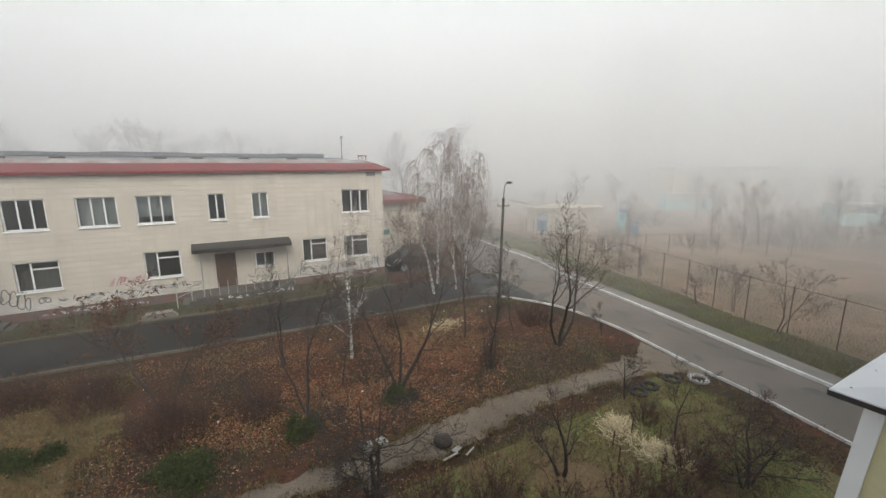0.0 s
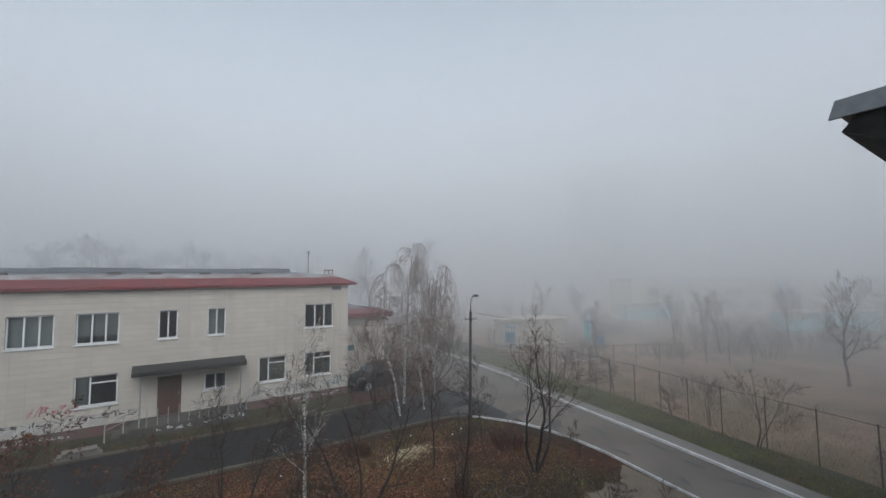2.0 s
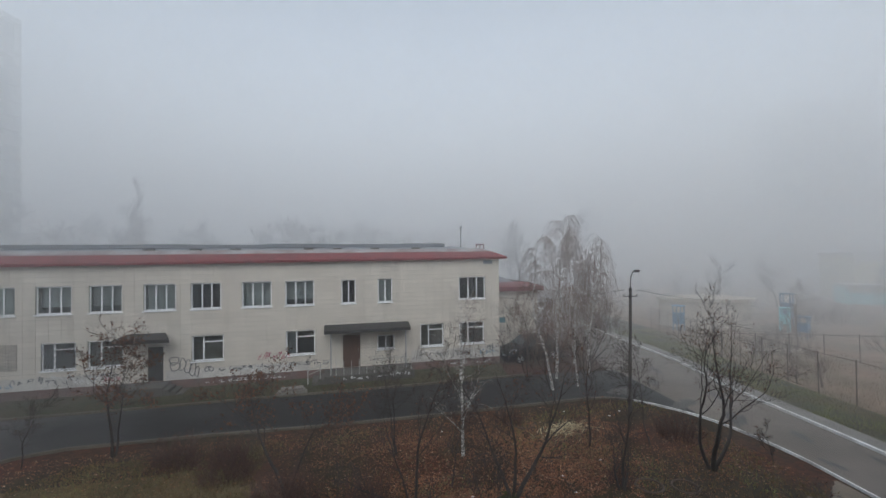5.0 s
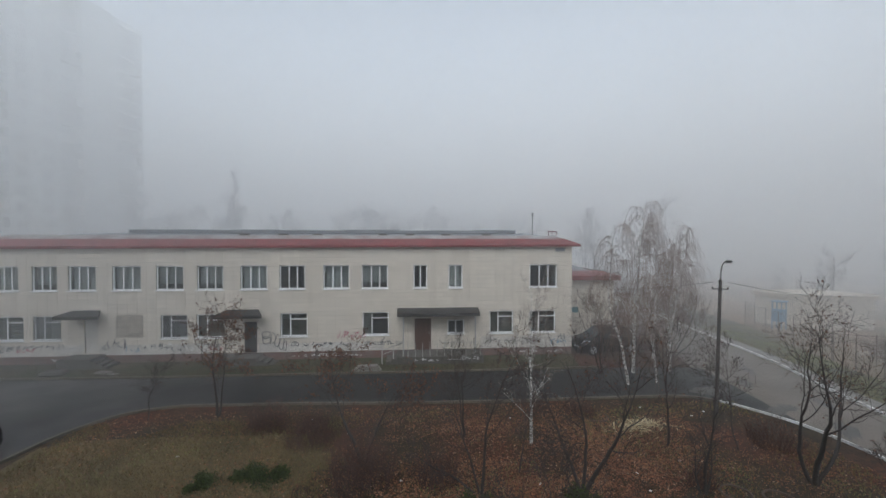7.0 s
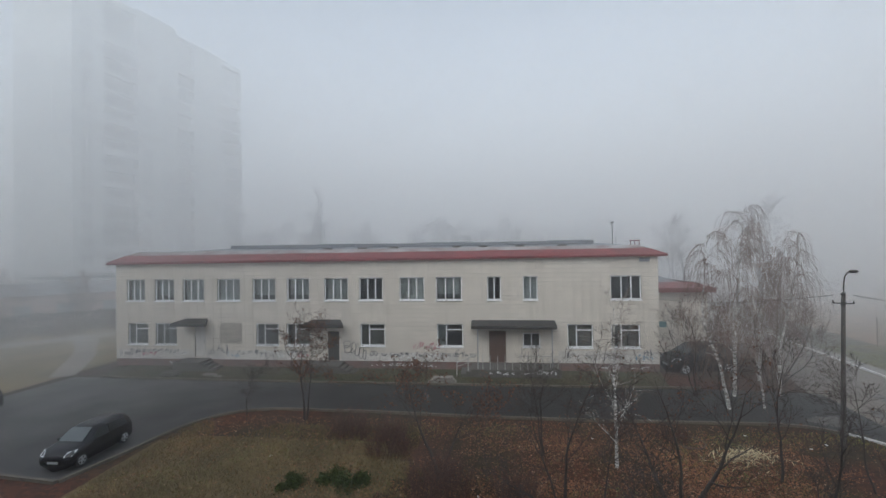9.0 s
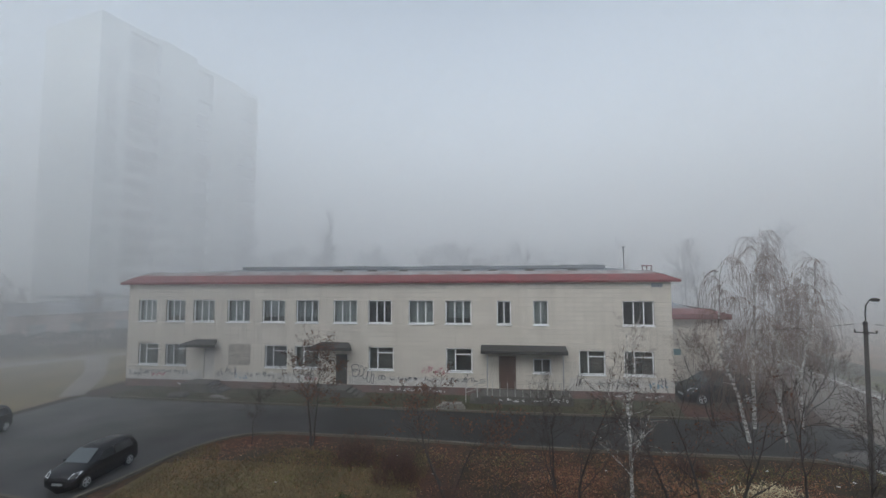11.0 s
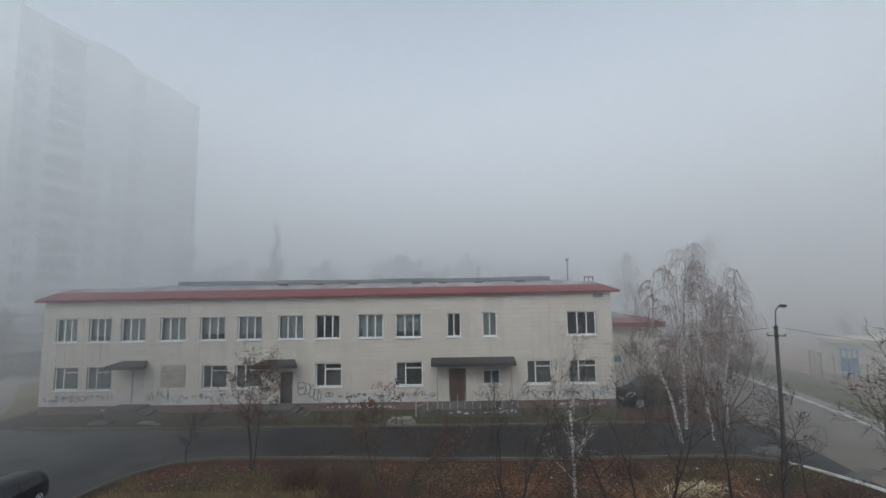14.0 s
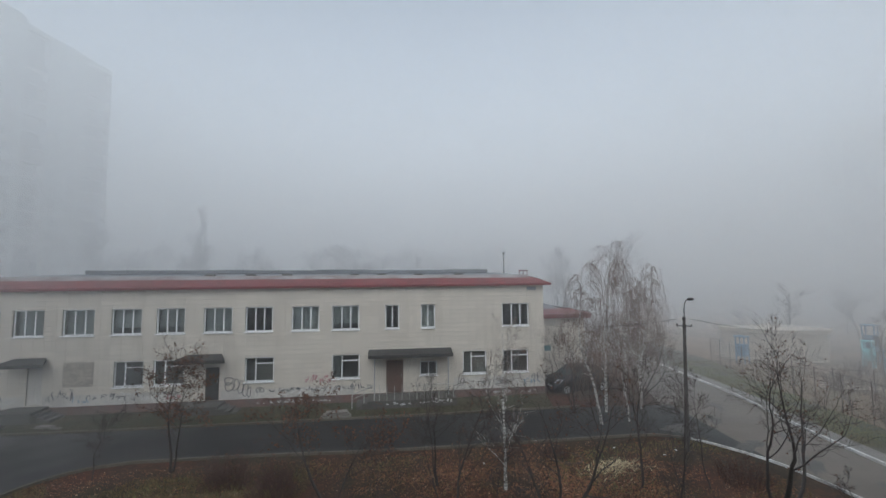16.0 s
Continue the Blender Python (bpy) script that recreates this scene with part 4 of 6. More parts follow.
def weeping_birch(seed, x, y, height, r, label, sway, share=1.0):
    """A white trunk along a swaying line (x, y offsets at quarter heights), rising boughs that arch over, and long hanging strands."""
    w = Wood(seed)
    rng = w.rng
    ctrl = [Vector((0, 0, -0.1))] + [Vector((sx, sy, height * (i + 1) / len(sway))) for i, (sx, sy) in enumerate(sway)]
    pts = []
    ext = [2 * ctrl[0] - ctrl[1]] + ctrl + [2 * ctrl[-1] - ctrl[-2]]
    for i in range(1, len(ext) - 2):
        p0, p1, p2, p3 = ext[i - 1:i + 3]
        for k in range(6):
            t = k / 6
            pts.append(0.5 * (2 * p1 + (p2 - p0) * t + (2 * p0 - 5 * p1 + 4 * p2 - p3) * t * t + (3 * p1 - p0 - 3 * p2 + p3) * t ** 3) + Vector((rng.gauss(0, 0.012), rng.gauss(0, 0.012), 0)))
    pts.append(ctrl[-1])
    n = len(pts) - 1
    w.tube("trunk", pts, [max(0.012, r * (1 - 0.88 * i / n)) for i in range(n + 1)], 8)

    def strand(p, d, length, thick):
        line, m = [p], max(4, int(length / 0.22))
        for i in range(m):
            d = (d + Vector((rng.gauss(0, 0.05), rng.gauss(0, 0.05), -0.48))).normalized()
            p = p + d * (length / m)
            line.append(p)
        w.tube("twigs", line, [thick * (1 - 0.5 * i / m) for i in range(m + 1)], 3)
        return line

    boughs = int(24 * share)
    for b in range(boughs):
        f = 0.20 + 0.79 * (b + rng.random()) / boughs
        i = min(n - 1, int(f * n))
        p, a = pts[i].lerp(pts[i + 1], f * n - i), rng.uniform(0, 6.28)
        length = height * (0.11 * (1 - f) + 0.085) * rng.uniform(0.7, 1.25)
        d = Vector((math.cos(a), math.sin(a), rng.uniform(1.3, 2.6))).normalized()
        line, m = [p], 9
        for k in range(m):
            d = (d + Vector((math.cos(a) * 0.05 + rng.gauss(0, 0.06), math.sin(a) * 0.05 + rng.gauss(0, 0.06), -0.05 - 0.030 * k))).normalized()
            p = p + d * (length / m)
            line.append(p)
        w.tube("limbs" if f < 0.5 else "twigs", line, [max(0.006, r * 0.30 * (1 - 0.8 * k / m) * (1.1 - 0.6 * f)) for k in range(m + 1)], 4)
        for c in range(int(rng.uniform(8, 12) * share)):
            g = 0.25 + 0.75 * (c + rng.random()) / 12
            k = min(m - 1, int(min(g, 0.99) * m))
            q = line[k].lerp(line[k + 1], rng.random())
            e = Vector((math.cos(a) + rng.gauss(0, 0.7), math.sin(a) + rng.gauss(0, 0.7), rng.uniform(-0.1, 0.7))).normalized()
            hang = strand(q, e, rng.uniform(0.8, 2.9) * (0.8 + 0.35 * f), 0.0080)
            for j in range(2):
                z = hang[rng.randint(1, len(hang) - 2)]
                strand(z, Vector((rng.gauss(0, 1), rng.gauss(0, 1), -0.4)).normalized(), rng.uniform(0.3, 0.9), 0.0055)
    t = thing("birch_tree", label, "tree", (x, y, ground_height(x, y)))
    k = len(w.verts["trunk"])
    part_data("trunk", mesh_of("trunk", w.verts["trunk"] + w.verts["limbs"], w.faces["trunk"] + [tuple(i + k for i in q) for q in w.faces["limbs"]], M_BIRCH, smooth=True), t, "white birch bark with dark marks")
    part_data("crown", mesh_of("crown", w.verts["twigs"], w.faces["twigs"], M_BIRCHTWIG), t, kind="stuff")
    return t


tree("birch_tree", "birch", 21, -6.33, -12.1, 6.0, 0.065, "young white birch with bare twigs on the lawn", M_BIRCH, M_BIRCHTWIG)
tree("tree", "forked", 33, 1.72, -15.35, 6.0, 0.085, "bare two-stemmed tree with shrivelled leaf clusters", leans=((0.05, -0.02, 0.92), (-0.20, 0.08, 0.84), (0.22, -0.12, 0.80)))
tree("tree", "tall", 14, -2.1, -15.6, 4.2, 0.052, "thin bare sapling beside the street lamp", leans=((0.05, 0.0, 0.95), (-0.42, 0.2, 0.42), (0.32, -0.1, 0.45)))
tree("tree", "tall", 25, 1.0, -13.2, 3.7, 0.034, "slender bare sapling on the lawn")
tree("tree", "tall", 46, -1.38, -12.7, 4.4, 0.048, "bare dark sapling among leaf litter")
tree("tree", "forked", 57, -5.67, -15.15, 4.4, 0.075, "bare dark tree forking into a wide fork", leans=((0.40, -0.22, 0.98), (0.04, -0.02, 0.95), (-0.24, 0.14, 0.95)))
tree("tree", "bare", 68, -3.86, -21.0, 3.1, 0.060, "small bare tree with upswept branches", leans=((0.05, 0.0, 0.8), (-0.5, 0.3, 0.45)))
tree("tree", "tall", 79, -8.71, -15.1, 4.6, 0.052, "thin bare tree beside an evergreen bush", leans=((0.0, 0.0, 0.95), (-0.30, 0.15, 0.72), (-0.75, 0.40, 0.55)))
tree("tree", "leafy", 80, -12.45, -13.3, 4.5, 0.066, "small tree with reddish brown leaves still in the crown", leans=((-0.14, 0.06, 0.78), (0.26, -0.12, 0.6)))
tree("tree", "budded", 91, -8.1, -19.4, 3.3, 0.067, "dark bare tree with wizened buds, twin stems", leaf=M_BARK, leans=((-0.05, 0.02, 0.8), (0.16, -0.08, 0.85), (-0.5, 0.2, 0.5)))
tree("tree", "budded", 112, -0.4, -23.45, 2.1, 0.058, "low gnarled bare fruit tree", leans=((0.22, 0.0, 0.8), (0.8, -0.1, 0.7), (-0.3, 0.2, 0.5)))
tree("tree", "leafy", 123, -19.2, -8.62, 4.7, 0.060, "small tree at the road with brown leaves", leans=((-0.06, 0, 0.80), (0.26, 0.05, 0.62)))
tree("tree", "tall", 134, -8.7, -11.3, 4.2, 0.043, "thin bare sapling near the yard road", stems=2)
tree("tree", "tall", 145, -7.3, -14.0, 2.6, 0.029, "short bare sapling in leaf litter")
tree("tree", "bare", 156, 0.5, -19.5, 2.1, 0.034, "small twiggy sapling beside old tyres")
tree("tree", "bare", 167, -0.2, -21.6, 2.4, 0.034, "spindly bare sapling in rough grass")
tree("tree", "tall", 178, -22.0, -8.75, 2.6, 0.024, "thin bare sapling near the kerb")
tree("tree", "bare", 189, 4.1, -15.6, 1.6, 0.029, "twiggy sapling beside the kerb")
weeping_birch(201, 0.65, -6.2, 8.5, 0.08, "weeping birch with white trunk and hanging twigs", ((-0.35, 0.1), (-0.95, 0.3), (-0.75, 0.5), (-0.55, 0.6)))
weeping_birch(212, 1.95, -4.3, 10.0, 0.095, "tall weeping birch with bare hanging twigs", ((0.05, 0.0), (0.28, 0.1), (0.45, 0.1), (0.85, 0.2)))
weeping_birch(223, 4.3, -4.1, 8.5, 0.08, "leaning weeping birch with white bark", ((0.0, 0.0), (0.45, 0.1), (0.95, 0.2), (1.25, 0.3)))
weeping_birch(234, 2.3, -6.0, 5.2, 0.05, "young thin birch among taller ones", ((-0.1, 0.0), (-0.3, 0.1), (-0.35, 0.2), (-0.3, 0.2)), 0.6)
weeping_birch(245, 4.9, -1.4, 9.3, 0.09, "weeping birch behind the others", ((0.1, 0.0), (0.2, 0.2), (0.35, 0.3), (0.4, 0.3)))
weeping_birch(256, 6.3, -0.9, 7.6, 0.08, "slim weeping birch at the lane", ((0.0, 0.1), (0.15, 0.1), (0.3, 0.2), (0.3, 0.3)))

for seed, x, y, h in ((241, 0.1, -4.4, 4.6), (242, 2.9, -2.6, 5.2), (243, 5.3, -2.4, 4.8), (244, 1.7, -1.6, 4.4), (245, 6.2, -0.6, 5.0)):
    tree("tree", "tall", seed, x, y, h, 0.05, "brown twiggy sapling between the birches", twig=M_BIRCHTWIG, stems=2)

for seed, x, y, w, h in ((1, -12.3, -14.4, 2.3, 1.5), (2, -10.0, -14.3, 1.5, 1.2), (3, 2.6, -12.9, 1.9, 1.0), (4, -16.6, -10.2, 1.9, 1.2), (5, -14.6, -11.4, 2.0, 1.0), (6, -1.9, -15.2, 0.9, 0.9), (7, -14.7, -10.4, 1.4, 1.1), (8, -3.4, -9.6, 1.4, 0.8), (9, 4.6, 1.4, 2.2, 1.4), (10, 6.0, 0.6, 2.0, 1.3)):
    shrub("bush", seed, x, y, w, h, "dense bare bush of dark reddish twigs", stems=int(70 * w), twig=M_REDTWIG)
for seed, x, y, w, h in ((11, -8.95, -16.1, 1.1, 0.7), (12, -6.0, -15.9, 1.1, 0.8), (13, -12.2, -16.2, 2.0, 0.6), (14, -15.6, -13.6, 1.5, 0.6), (15, -17.4, -14.0, 0.9, 0.4)):
    shrub("bush", seed, x, y, w, h, "low dark green evergreen bush", stems=20, leaf=M_GREENLEAF, leaf_size=0.035, evergreen=True)
for seed, x, y, w, h in ((21, -7.2, -20.2, 1.3, 1.0), (22, -5.9, -20.9, 1.5, 1.0), (23, -4.6, -21.9, 1.3, 0.9), (24, -3.0, -22.3, 1.4, 0.8), (25, -0.9, -22.4, 1.2, 1.1), (26, -2.0, -22.9, 1.2, 0.9), (27, -0.1, -20.6, 0.8, 0.8)):
    shrub("bush", seed, x, y, w, h, "rust-red bare shrub in rough grass", stems=int(55 * w), twig=M_REDTWIG, leaves=0.25)
for seed, x, y, h in ((31, 12.7, -16.9, 2.8), (32, 11.3, -19.4, 3.9), (33, 14.6, -8.9, 2.0), (36, 12.3, -15.2, 1.9), (37, 11.6, -23.6, 1.6), (38, 15.2, -9.8, 2.4), (40, 16.4, -6.0, 2.6)):
    tree("tree", "bare", seed, x, y, h, 0.045, "crooked bare bush-like tree along the fence", stems=2, bark=M_HAZETWIG, twig=M_HAZETWIG)

# far bare trees behind the long building and across the playground
random.seed(77)
base = [tree("tree", "far", 300 + i, 0, 60, 15.0, 0.18, "tall bare tree dim in the fog", z=GZ - 0.15) for i in range(3)]
spots = [(-52, 48), (-46, 52), (-40, 46), (-35, 53), (-29, 47), (-23, 51), (-17, 47), (-11, 54), (-5, 47), (2, 52), (9, 48), (-57, 46), (-32, 52), (-14, 54), (18, 36), (26, 32),
         (34, 14), (50, 6), (55, -8), (46, 16), (60, 2), (-62, 8), (-58, 2), (-64, 14), (-56, 14), (-70, 4), (38, 24), (52, 22)]
MID = [(36, -3.5, 0.42), (28.4, -18.9, 0.52), (35, -8.4, 0.42), (24, -2.2, 0.26), (45, -11, 0.45), (30, 2.4, 0.34), (48, -18, 0.5), (39, -20, 0.45), (31, -6.5, 0.24), (43, -3.5, 0.42),
       (-57.5, 10, 0.42), (-53.5, 12.4, 0.45), (-62.5, 4.5, 0.60), (-66, 6.5, 0.62), (-60, 6.5, 0.5), (-50, 16.5, 0.42), (-56, 16, 0.4), (-48.5, 19, 0.46), (-68, 0, 0.6), (-63, 11, 0.5), (-52.5, 21, 0.5)]
hazy = [tree("tree", "far", 320 + i, 0, 60, 15.0, 0.20, "brown bare tree across the yard in fog", bark=M_HAZETWIG, twig=M_HAZETWIG, leaf=M_HAZETWIG, z=GZ - 0.15) for i in range(3)]
spots += [(-60 + 4.1 * i + random.uniform(-1.5, 1.5), random.uniform(47, 64)) for i in range(22)]
for i, (x, y) in enumerate(spots):
    s = random.uniform(0.75, 1.1) if y > 30 else random.uniform(0.32, 0.55)
    m = pose(x, y, GZ - 0.15, 0, 0, random.uniform(0, 360))
    if i < 3:
        base[i].matrix_basis = m
        base[i].scale = (s, s, s)
    else:
        ob = copy_thing(base[i % 3], m)
        ob.scale = (s, s, s)
for i, (x, y, s) in enumerate(MID):
    m = pose(x, y, GZ - 0.15, 0, 0, 77 * i)
    if i < 3:
        ob = hazy[i]
        ob.matrix_basis = m
    else:
        ob = copy_thing(hazy[i % 3], m)
    ob.scale = (s, s, s)
tree("poplar_tree", "poplar", 350, -45, 56, 21, 0.25, "tall narrow poplar dim in the fog", z=GZ - 0.15)
for seed, x, y, w, h in ((52, 29, -6, 5, 1.6), (54, 36, -11, 6, 2.2), (55, 20, -13, 4, 1.2), (42, 38, 6, 6, 2.6), (43, 44, -9, 6, 3.4), (44, -60, 8, 7, 3.5), (46, -66, 3, 6, 3.2), (48, 52, -14, 6, 4), (56, 35.5, -8.0, 5, 5.0), (57, 42, -13, 8, 3.2), (64, -57, 7.5, 6, 2.6), (65, -52.6, 10.6, 5, 2.0), (66, -50, 14.5, 5, 2.4), (67, -64, 6, 7, 4.5), (68, 21, -3, 5, 1.4), (69, 27.5, 1.0, 5, 1.6)):
    shrub("bush", seed, x, y, w, h, "brownish thicket of bare stems in fog", stems=int(26 * w), twig=M_HAZETWIG)

# fallen leaves and grass on the lawn
def scatter_leaves(count, seed):
    rng = random.Random(seed)
    vs, fs = [], []
    tries = 0
    while len(fs) < count and tries < count * 12:
        tries += 1
        x, y = rng.uniform(-24, 4.5), rng.uniform(-24.5, -8.2)
        d = noise.noise((x * 0.3 + 3, y * 0.3, 0.4)) + 0.6 * noise.noise((x * 1.1, y * 1.1, 2.0))
        near_path = -19.4 < y < -17.4 and x > -11
        core = math.exp(-((x + 5.5) / 5.5) ** 2 - ((y + 14.2) / 3.6) ** 2)
        want = (0.10 + 0.9 * core) * (1.0 if d > 0.05 else (0.55 if d > -0.2 else 0.2)) * (0.55 if near_path else 1) * (0.5 if y < -19.4 else 1)
        if rng.random() > want:
            continue
        s, a = rng.uniform(0.014, 0.042), rng.uniform(0, 6.28)
        z = ground_height(x, y) + rng.uniform(0.005, 0.03)
        n = len(vs)
        c, k = math.cos(a) * s, math.sin(a) * s
        vs += [(x - c, y - k, z), (x + k * 0.6, y - c * 0.6, z + rng.uniform(-0.004, 0.03)), (x + c, y + k, z + rng.uniform(-0.004, 0.02)), (x - k * 0.6, y + c * 0.6, z + rng.uniform(0, 0.03))]
        fs.append((n, n + 1, n + 2, n + 3))
    return vs, fs
v, f = scatter_leaves(6000, 15)
tagged(part_data("pale_leaves", mesh_of("pale_leaves", v, f, M_PALELITTER), None), "pale dry leaves among the brown litter", "leaves", kind="stuff")
v, f = scatter_leaves(75000, 5)
tagged(part_data("fallen_leaves", mesh_of("fallen_leaves", v, f, M_LITTER), None), "brown and russet fallen leaves on the lawn", "leaves", kind="stuff")


def scatter_grass(count, seed, region, size, dense):
    rng = random.Random(seed)
    vs, fs = [], []
    x0, x1, y0, y1 = region
    for i in range(count):
        x, y = rng.uniform(x0, x1), rng.uniform(y0, y1)
        if noise.noise((x * 0.3, y * 0.3, 5.0)) < dense or (-19.3 < y < -17.5 and x > -11 and rng.random() > 0.22):
            continue
        z = ground_height(x, y) - 0.01
        for k in range(3):
            a, h = rng.uniform(0, 6.28), size * rng.uniform(0.5, 1.3)
            lx, ly = rng.gauss(0, 0.4) * h, rng.gauss(0, 0.4) * h
            wx, wy = math.cos(a) * 0.008, math.sin(a) * 0.008
            n = len(vs)
            vs += [(x - wx, y - wy, z), (x + wx, y + wy, z), (x + lx, y + ly, z + h)]
            fs.append((n, n + 1, n + 2))
    return vs, fs
v, f = scatter_grass(42000, 8, (-24, 3.4, -25, -19), 0.12, -0.3)
v2, f2 = scatter_grass(16000, 9, (-24, 4.5, -19, -8.6), 0.10, 0.05)
f2 = [tuple(i + len(v) for i in t) for t in f2]
v3, f3 = scatter_grass(22000, 10, (-24.2, -13.5, -24, -9.2), 0.13, -0.3)
tagged(part_data("dry_grass", mesh_of("dry_grass", v3, f3, M_DRYBLADE), None), "tufts of yellowed dry grass", "grass", kind="stuff")
def scatter_strip(count, seed, left, right, y0, y1, size, leaves=0.0):
    """Grass blades between two plan lines that run along y, with now and then a flat fallen leaf."""
    rng = random.Random(seed)
    lx, ly = [p[0] for p in left], [p[1] for p in left]
    rx, ry = [p[0] for p in right], [p[1] for p in right]
    vs, fs = [], []
    for i in range(count):
        y = rng.uniform(y0, y1)
        x = float(np.interp(y, ly, lx)) + rng.random() * float(np.interp(y, ry, rx) - np.interp(y, ly, lx))
        if noise.noise((x * 0.5, y * 0.5, 3.0)) < rng.uniform(-0.6, 0.1):
            continue
        n, z, a = len(vs), GZ - 0.10, rng.uniform(0, 6.28)
        if rng.random() < leaves:
            c, k = math.cos(a) * 0.04, math.sin(a) * 0.04
            vs += [(x - c, y - k, z + 0.035), (x + k, y - c, z + 0.05), (x + c, y + k, z + 0.04)]
        else:
            h = size * rng.uniform(0.5, 1.4)
            wx, wy = math.cos(a) * 0.011, math.sin(a) * 0.011
            vs += [(x - wx, y - wy, z), (x + wx, y + wy, z), (x + rng.gauss(0, 0.4) * h, y + rng.gauss(0, 0.4) * h, z + h + 0.025)]
        fs.append((n, n + 1, n + 2))
    return vs, fs
VERGE_IN = [(p[0], p[1]) for p in offset_line(KERB_OUT, 1.02)]
va, fa = scatter_strip(46000, 21, VERGE_IN, FENCE_FOOT, -26, 8, 0.10)
tagged(part_data("verge_grass", mesh_of("verge_grass", va, fa, M_GRASS), None), "short green grass blades beside the lane", "grass", kind="stuff")
va, fa = scatter_strip(2600, 22, VERGE_IN, [(p[0] + 5, p[1]) for p in FENCE_FOOT], -26, 8, 0.10, 1.0)
tagged(part_data("verge_leaves", mesh_of("verge_leaves", va, fa, M_LITTER), None), "scattered fallen leaves on the verge", "leaves", kind="stuff")
va, fa = scatter_strip(26000, 23, FENCE_FOOT, [(p[0] + 10, p[1]) for p in FENCE_FOOT], -26, 8, 0.11)
tagged(part_data("rough_grass", mesh_of("rough_grass", va, fa, M_PALEBLADE), None), "rough brown grass behind the fence", "grass", kind="stuff")
va, fa = scatter_strip(30000, 24, [(-35.5, -3.3), (-35.5, -0.15)], [(-0.6, -3.3), (-0.6, -0.15)], -3.3, -0.15, 0.09, 0.03)
tagged(part_data("wall_foot_grass", mesh_of("wall_foot_grass", va, fa, M_FOOTGRASS), None), "short grass blades along the wall foot", "grass", kind="stuff")
rng = random.Random(31)
ev, ef = [], []
for line, side in ((path_lo, 1), (path_hi, -1)):
    for i in range(4200):
        k = rng.randrange(len(line) - 1)
        p = Vector(line[k]).lerp(Vector(line[k + 1]), rng.random())
        if noise.noise((p.x * 1.3, p.y * 1.3, 6.0)) < -0.15 or p.x > 3.6:
            continue
        x, y, z = p.x, p.y + side * rng.gauss(-0.02, 0.12), GZ - 0.11
        for b in range(3):
            a, h = rng.uniform(0, 6.28), rng.uniform(0.04, 0.13)
            c, e, q = math.cos(a) * 0.010, math.sin(a) * 0.010, len(ev)
            ev += [(x - c, y - e, z), (x + c, y + e, z), (x + rng.gauss(0, 0.4) * h, y + rng.gauss(0, 0.4) * h, z + h)]
            ef.append((q, q + 1, q + 2))
tagged(part_data("path_edge_grass", mesh_of("path_edge_grass", ev, ef, M_DRYBLADE), None), "tufts of dry grass overgrowing the footpath edges", "grass", kind="stuff")
v4, f4 = scatter_grass(15000, 11, (-24, 4.3, -25, -8.9), 0.16, -0.25)
tagged(part_data("dead_stems", mesh_of("dead_stems", v4, f4, M_DRYBLADE), None), "pale dead grass stems among fallen leaves", "grass", kind="stuff")
tagged(part_data("grass", mesh_of("grass", v + v2, f + f2, M_GRASS), None), "rough green and yellowed grass on the lawn", "grass", kind="stuff")


# ---- entrances of the long building ----
def steps(x0, x1, y0, y1, z_top, count, rise, run, direction, label):
    """A landing with a flight going down in +x, -x or -y."""
    t = thing("stairs", label, "stairs")
    part("landing", boxes((x0, x1, y0, y1, GZ - 0.1, z_top), bevel=0.015), M_CONC, t)
    for i in range(count):
        z = z_top - rise * (i + 1)
        if direction == "x":
            d = (x1 + run * i + 0.004, x1 + run * (i + 1), y0, y1 - 0.2, GZ - 0.1, z)
        elif direction == "-x":
            d = (x0 - run * (i + 1), x0 - run * i - 0.004, y0, y1 - 0.2, GZ - 0.1, z)
        else:
            d = (x0 + 0.1, x1 - 0.1, y0 - run * (i + 1), y0 - run * i - 0.004, GZ - 0.1, z)
        part("step", boxes(d, bevel=0.012), M_CONC, t)
    return t
steps(-22.6, -20.2, -1.35, -0.01, 0.18, 3, 0.13, 0.34, "x", "cracked concrete landing with steps at a dark door")
steps(-31.6, -29.7, -1.3, -0.01, 0.30, 3, 0.14, 0.32, "x", "concrete landing with steps at a canopied door")
porch = steps(-11.7, -6.3, -1.7, -0.01, 0.18, 2, 0.13, 0.33, "-x", "concrete porch with graffiti below the brown door")
for i in range(11):
    x = -11.0 + 0.45 * i
    part("rail_post", rods(((x, -1.62, 0.18), (x, -1.62, 1.0 if i % 3 else 1.08), 0.018)), M_RAIL, porch)
part("handrail", rods(((-8.8, -1.62, 1.02), (-6.5, -1.62, 1.02), 0.028)), M_RAIL, porch)
rail = thing("stair_railing", "pale steel railing beside the porch steps", "railing")
part("rail", rods(((-12.6, -1.5, 0.55), (-11.3, -1.5, 1.1), 0.028)), M_RAIL, rail)
part("rail", rods(((-12.6, -1.5, 0.30), (-11.3, -1.5, 0.80), 0.018)), M_RAIL, rail)
for x, z in ((-12.6, 0.55), (-11.9, 0.85), (-11.3, 1.1)):
    part("post", rods(((x, -1.5, GZ - 0.1), (x, -1.5, z), 0.028)), M_RAIL, rail)
slabs = thing("broken_slabs", "stack of broken white concrete slabs", "slabs", (-13.4, -2.7, GZ - 0.12), 6)
for i, (w, z) in enumerate(((1.7, 0.0), (1.5, 0.12), (1.3, 0.25))):
    part("slab", boxes((-w / 2 + 0.06 * i, w / 2, -0.25, 0.25, z, z + 0.09), bevel=0.012), M_PAVE, slabs)
slabs = thing("broken_slabs", "loose pale slabs beside the steps", "slabs", (-28.2, -2.2, GZ - 0.12), -14)
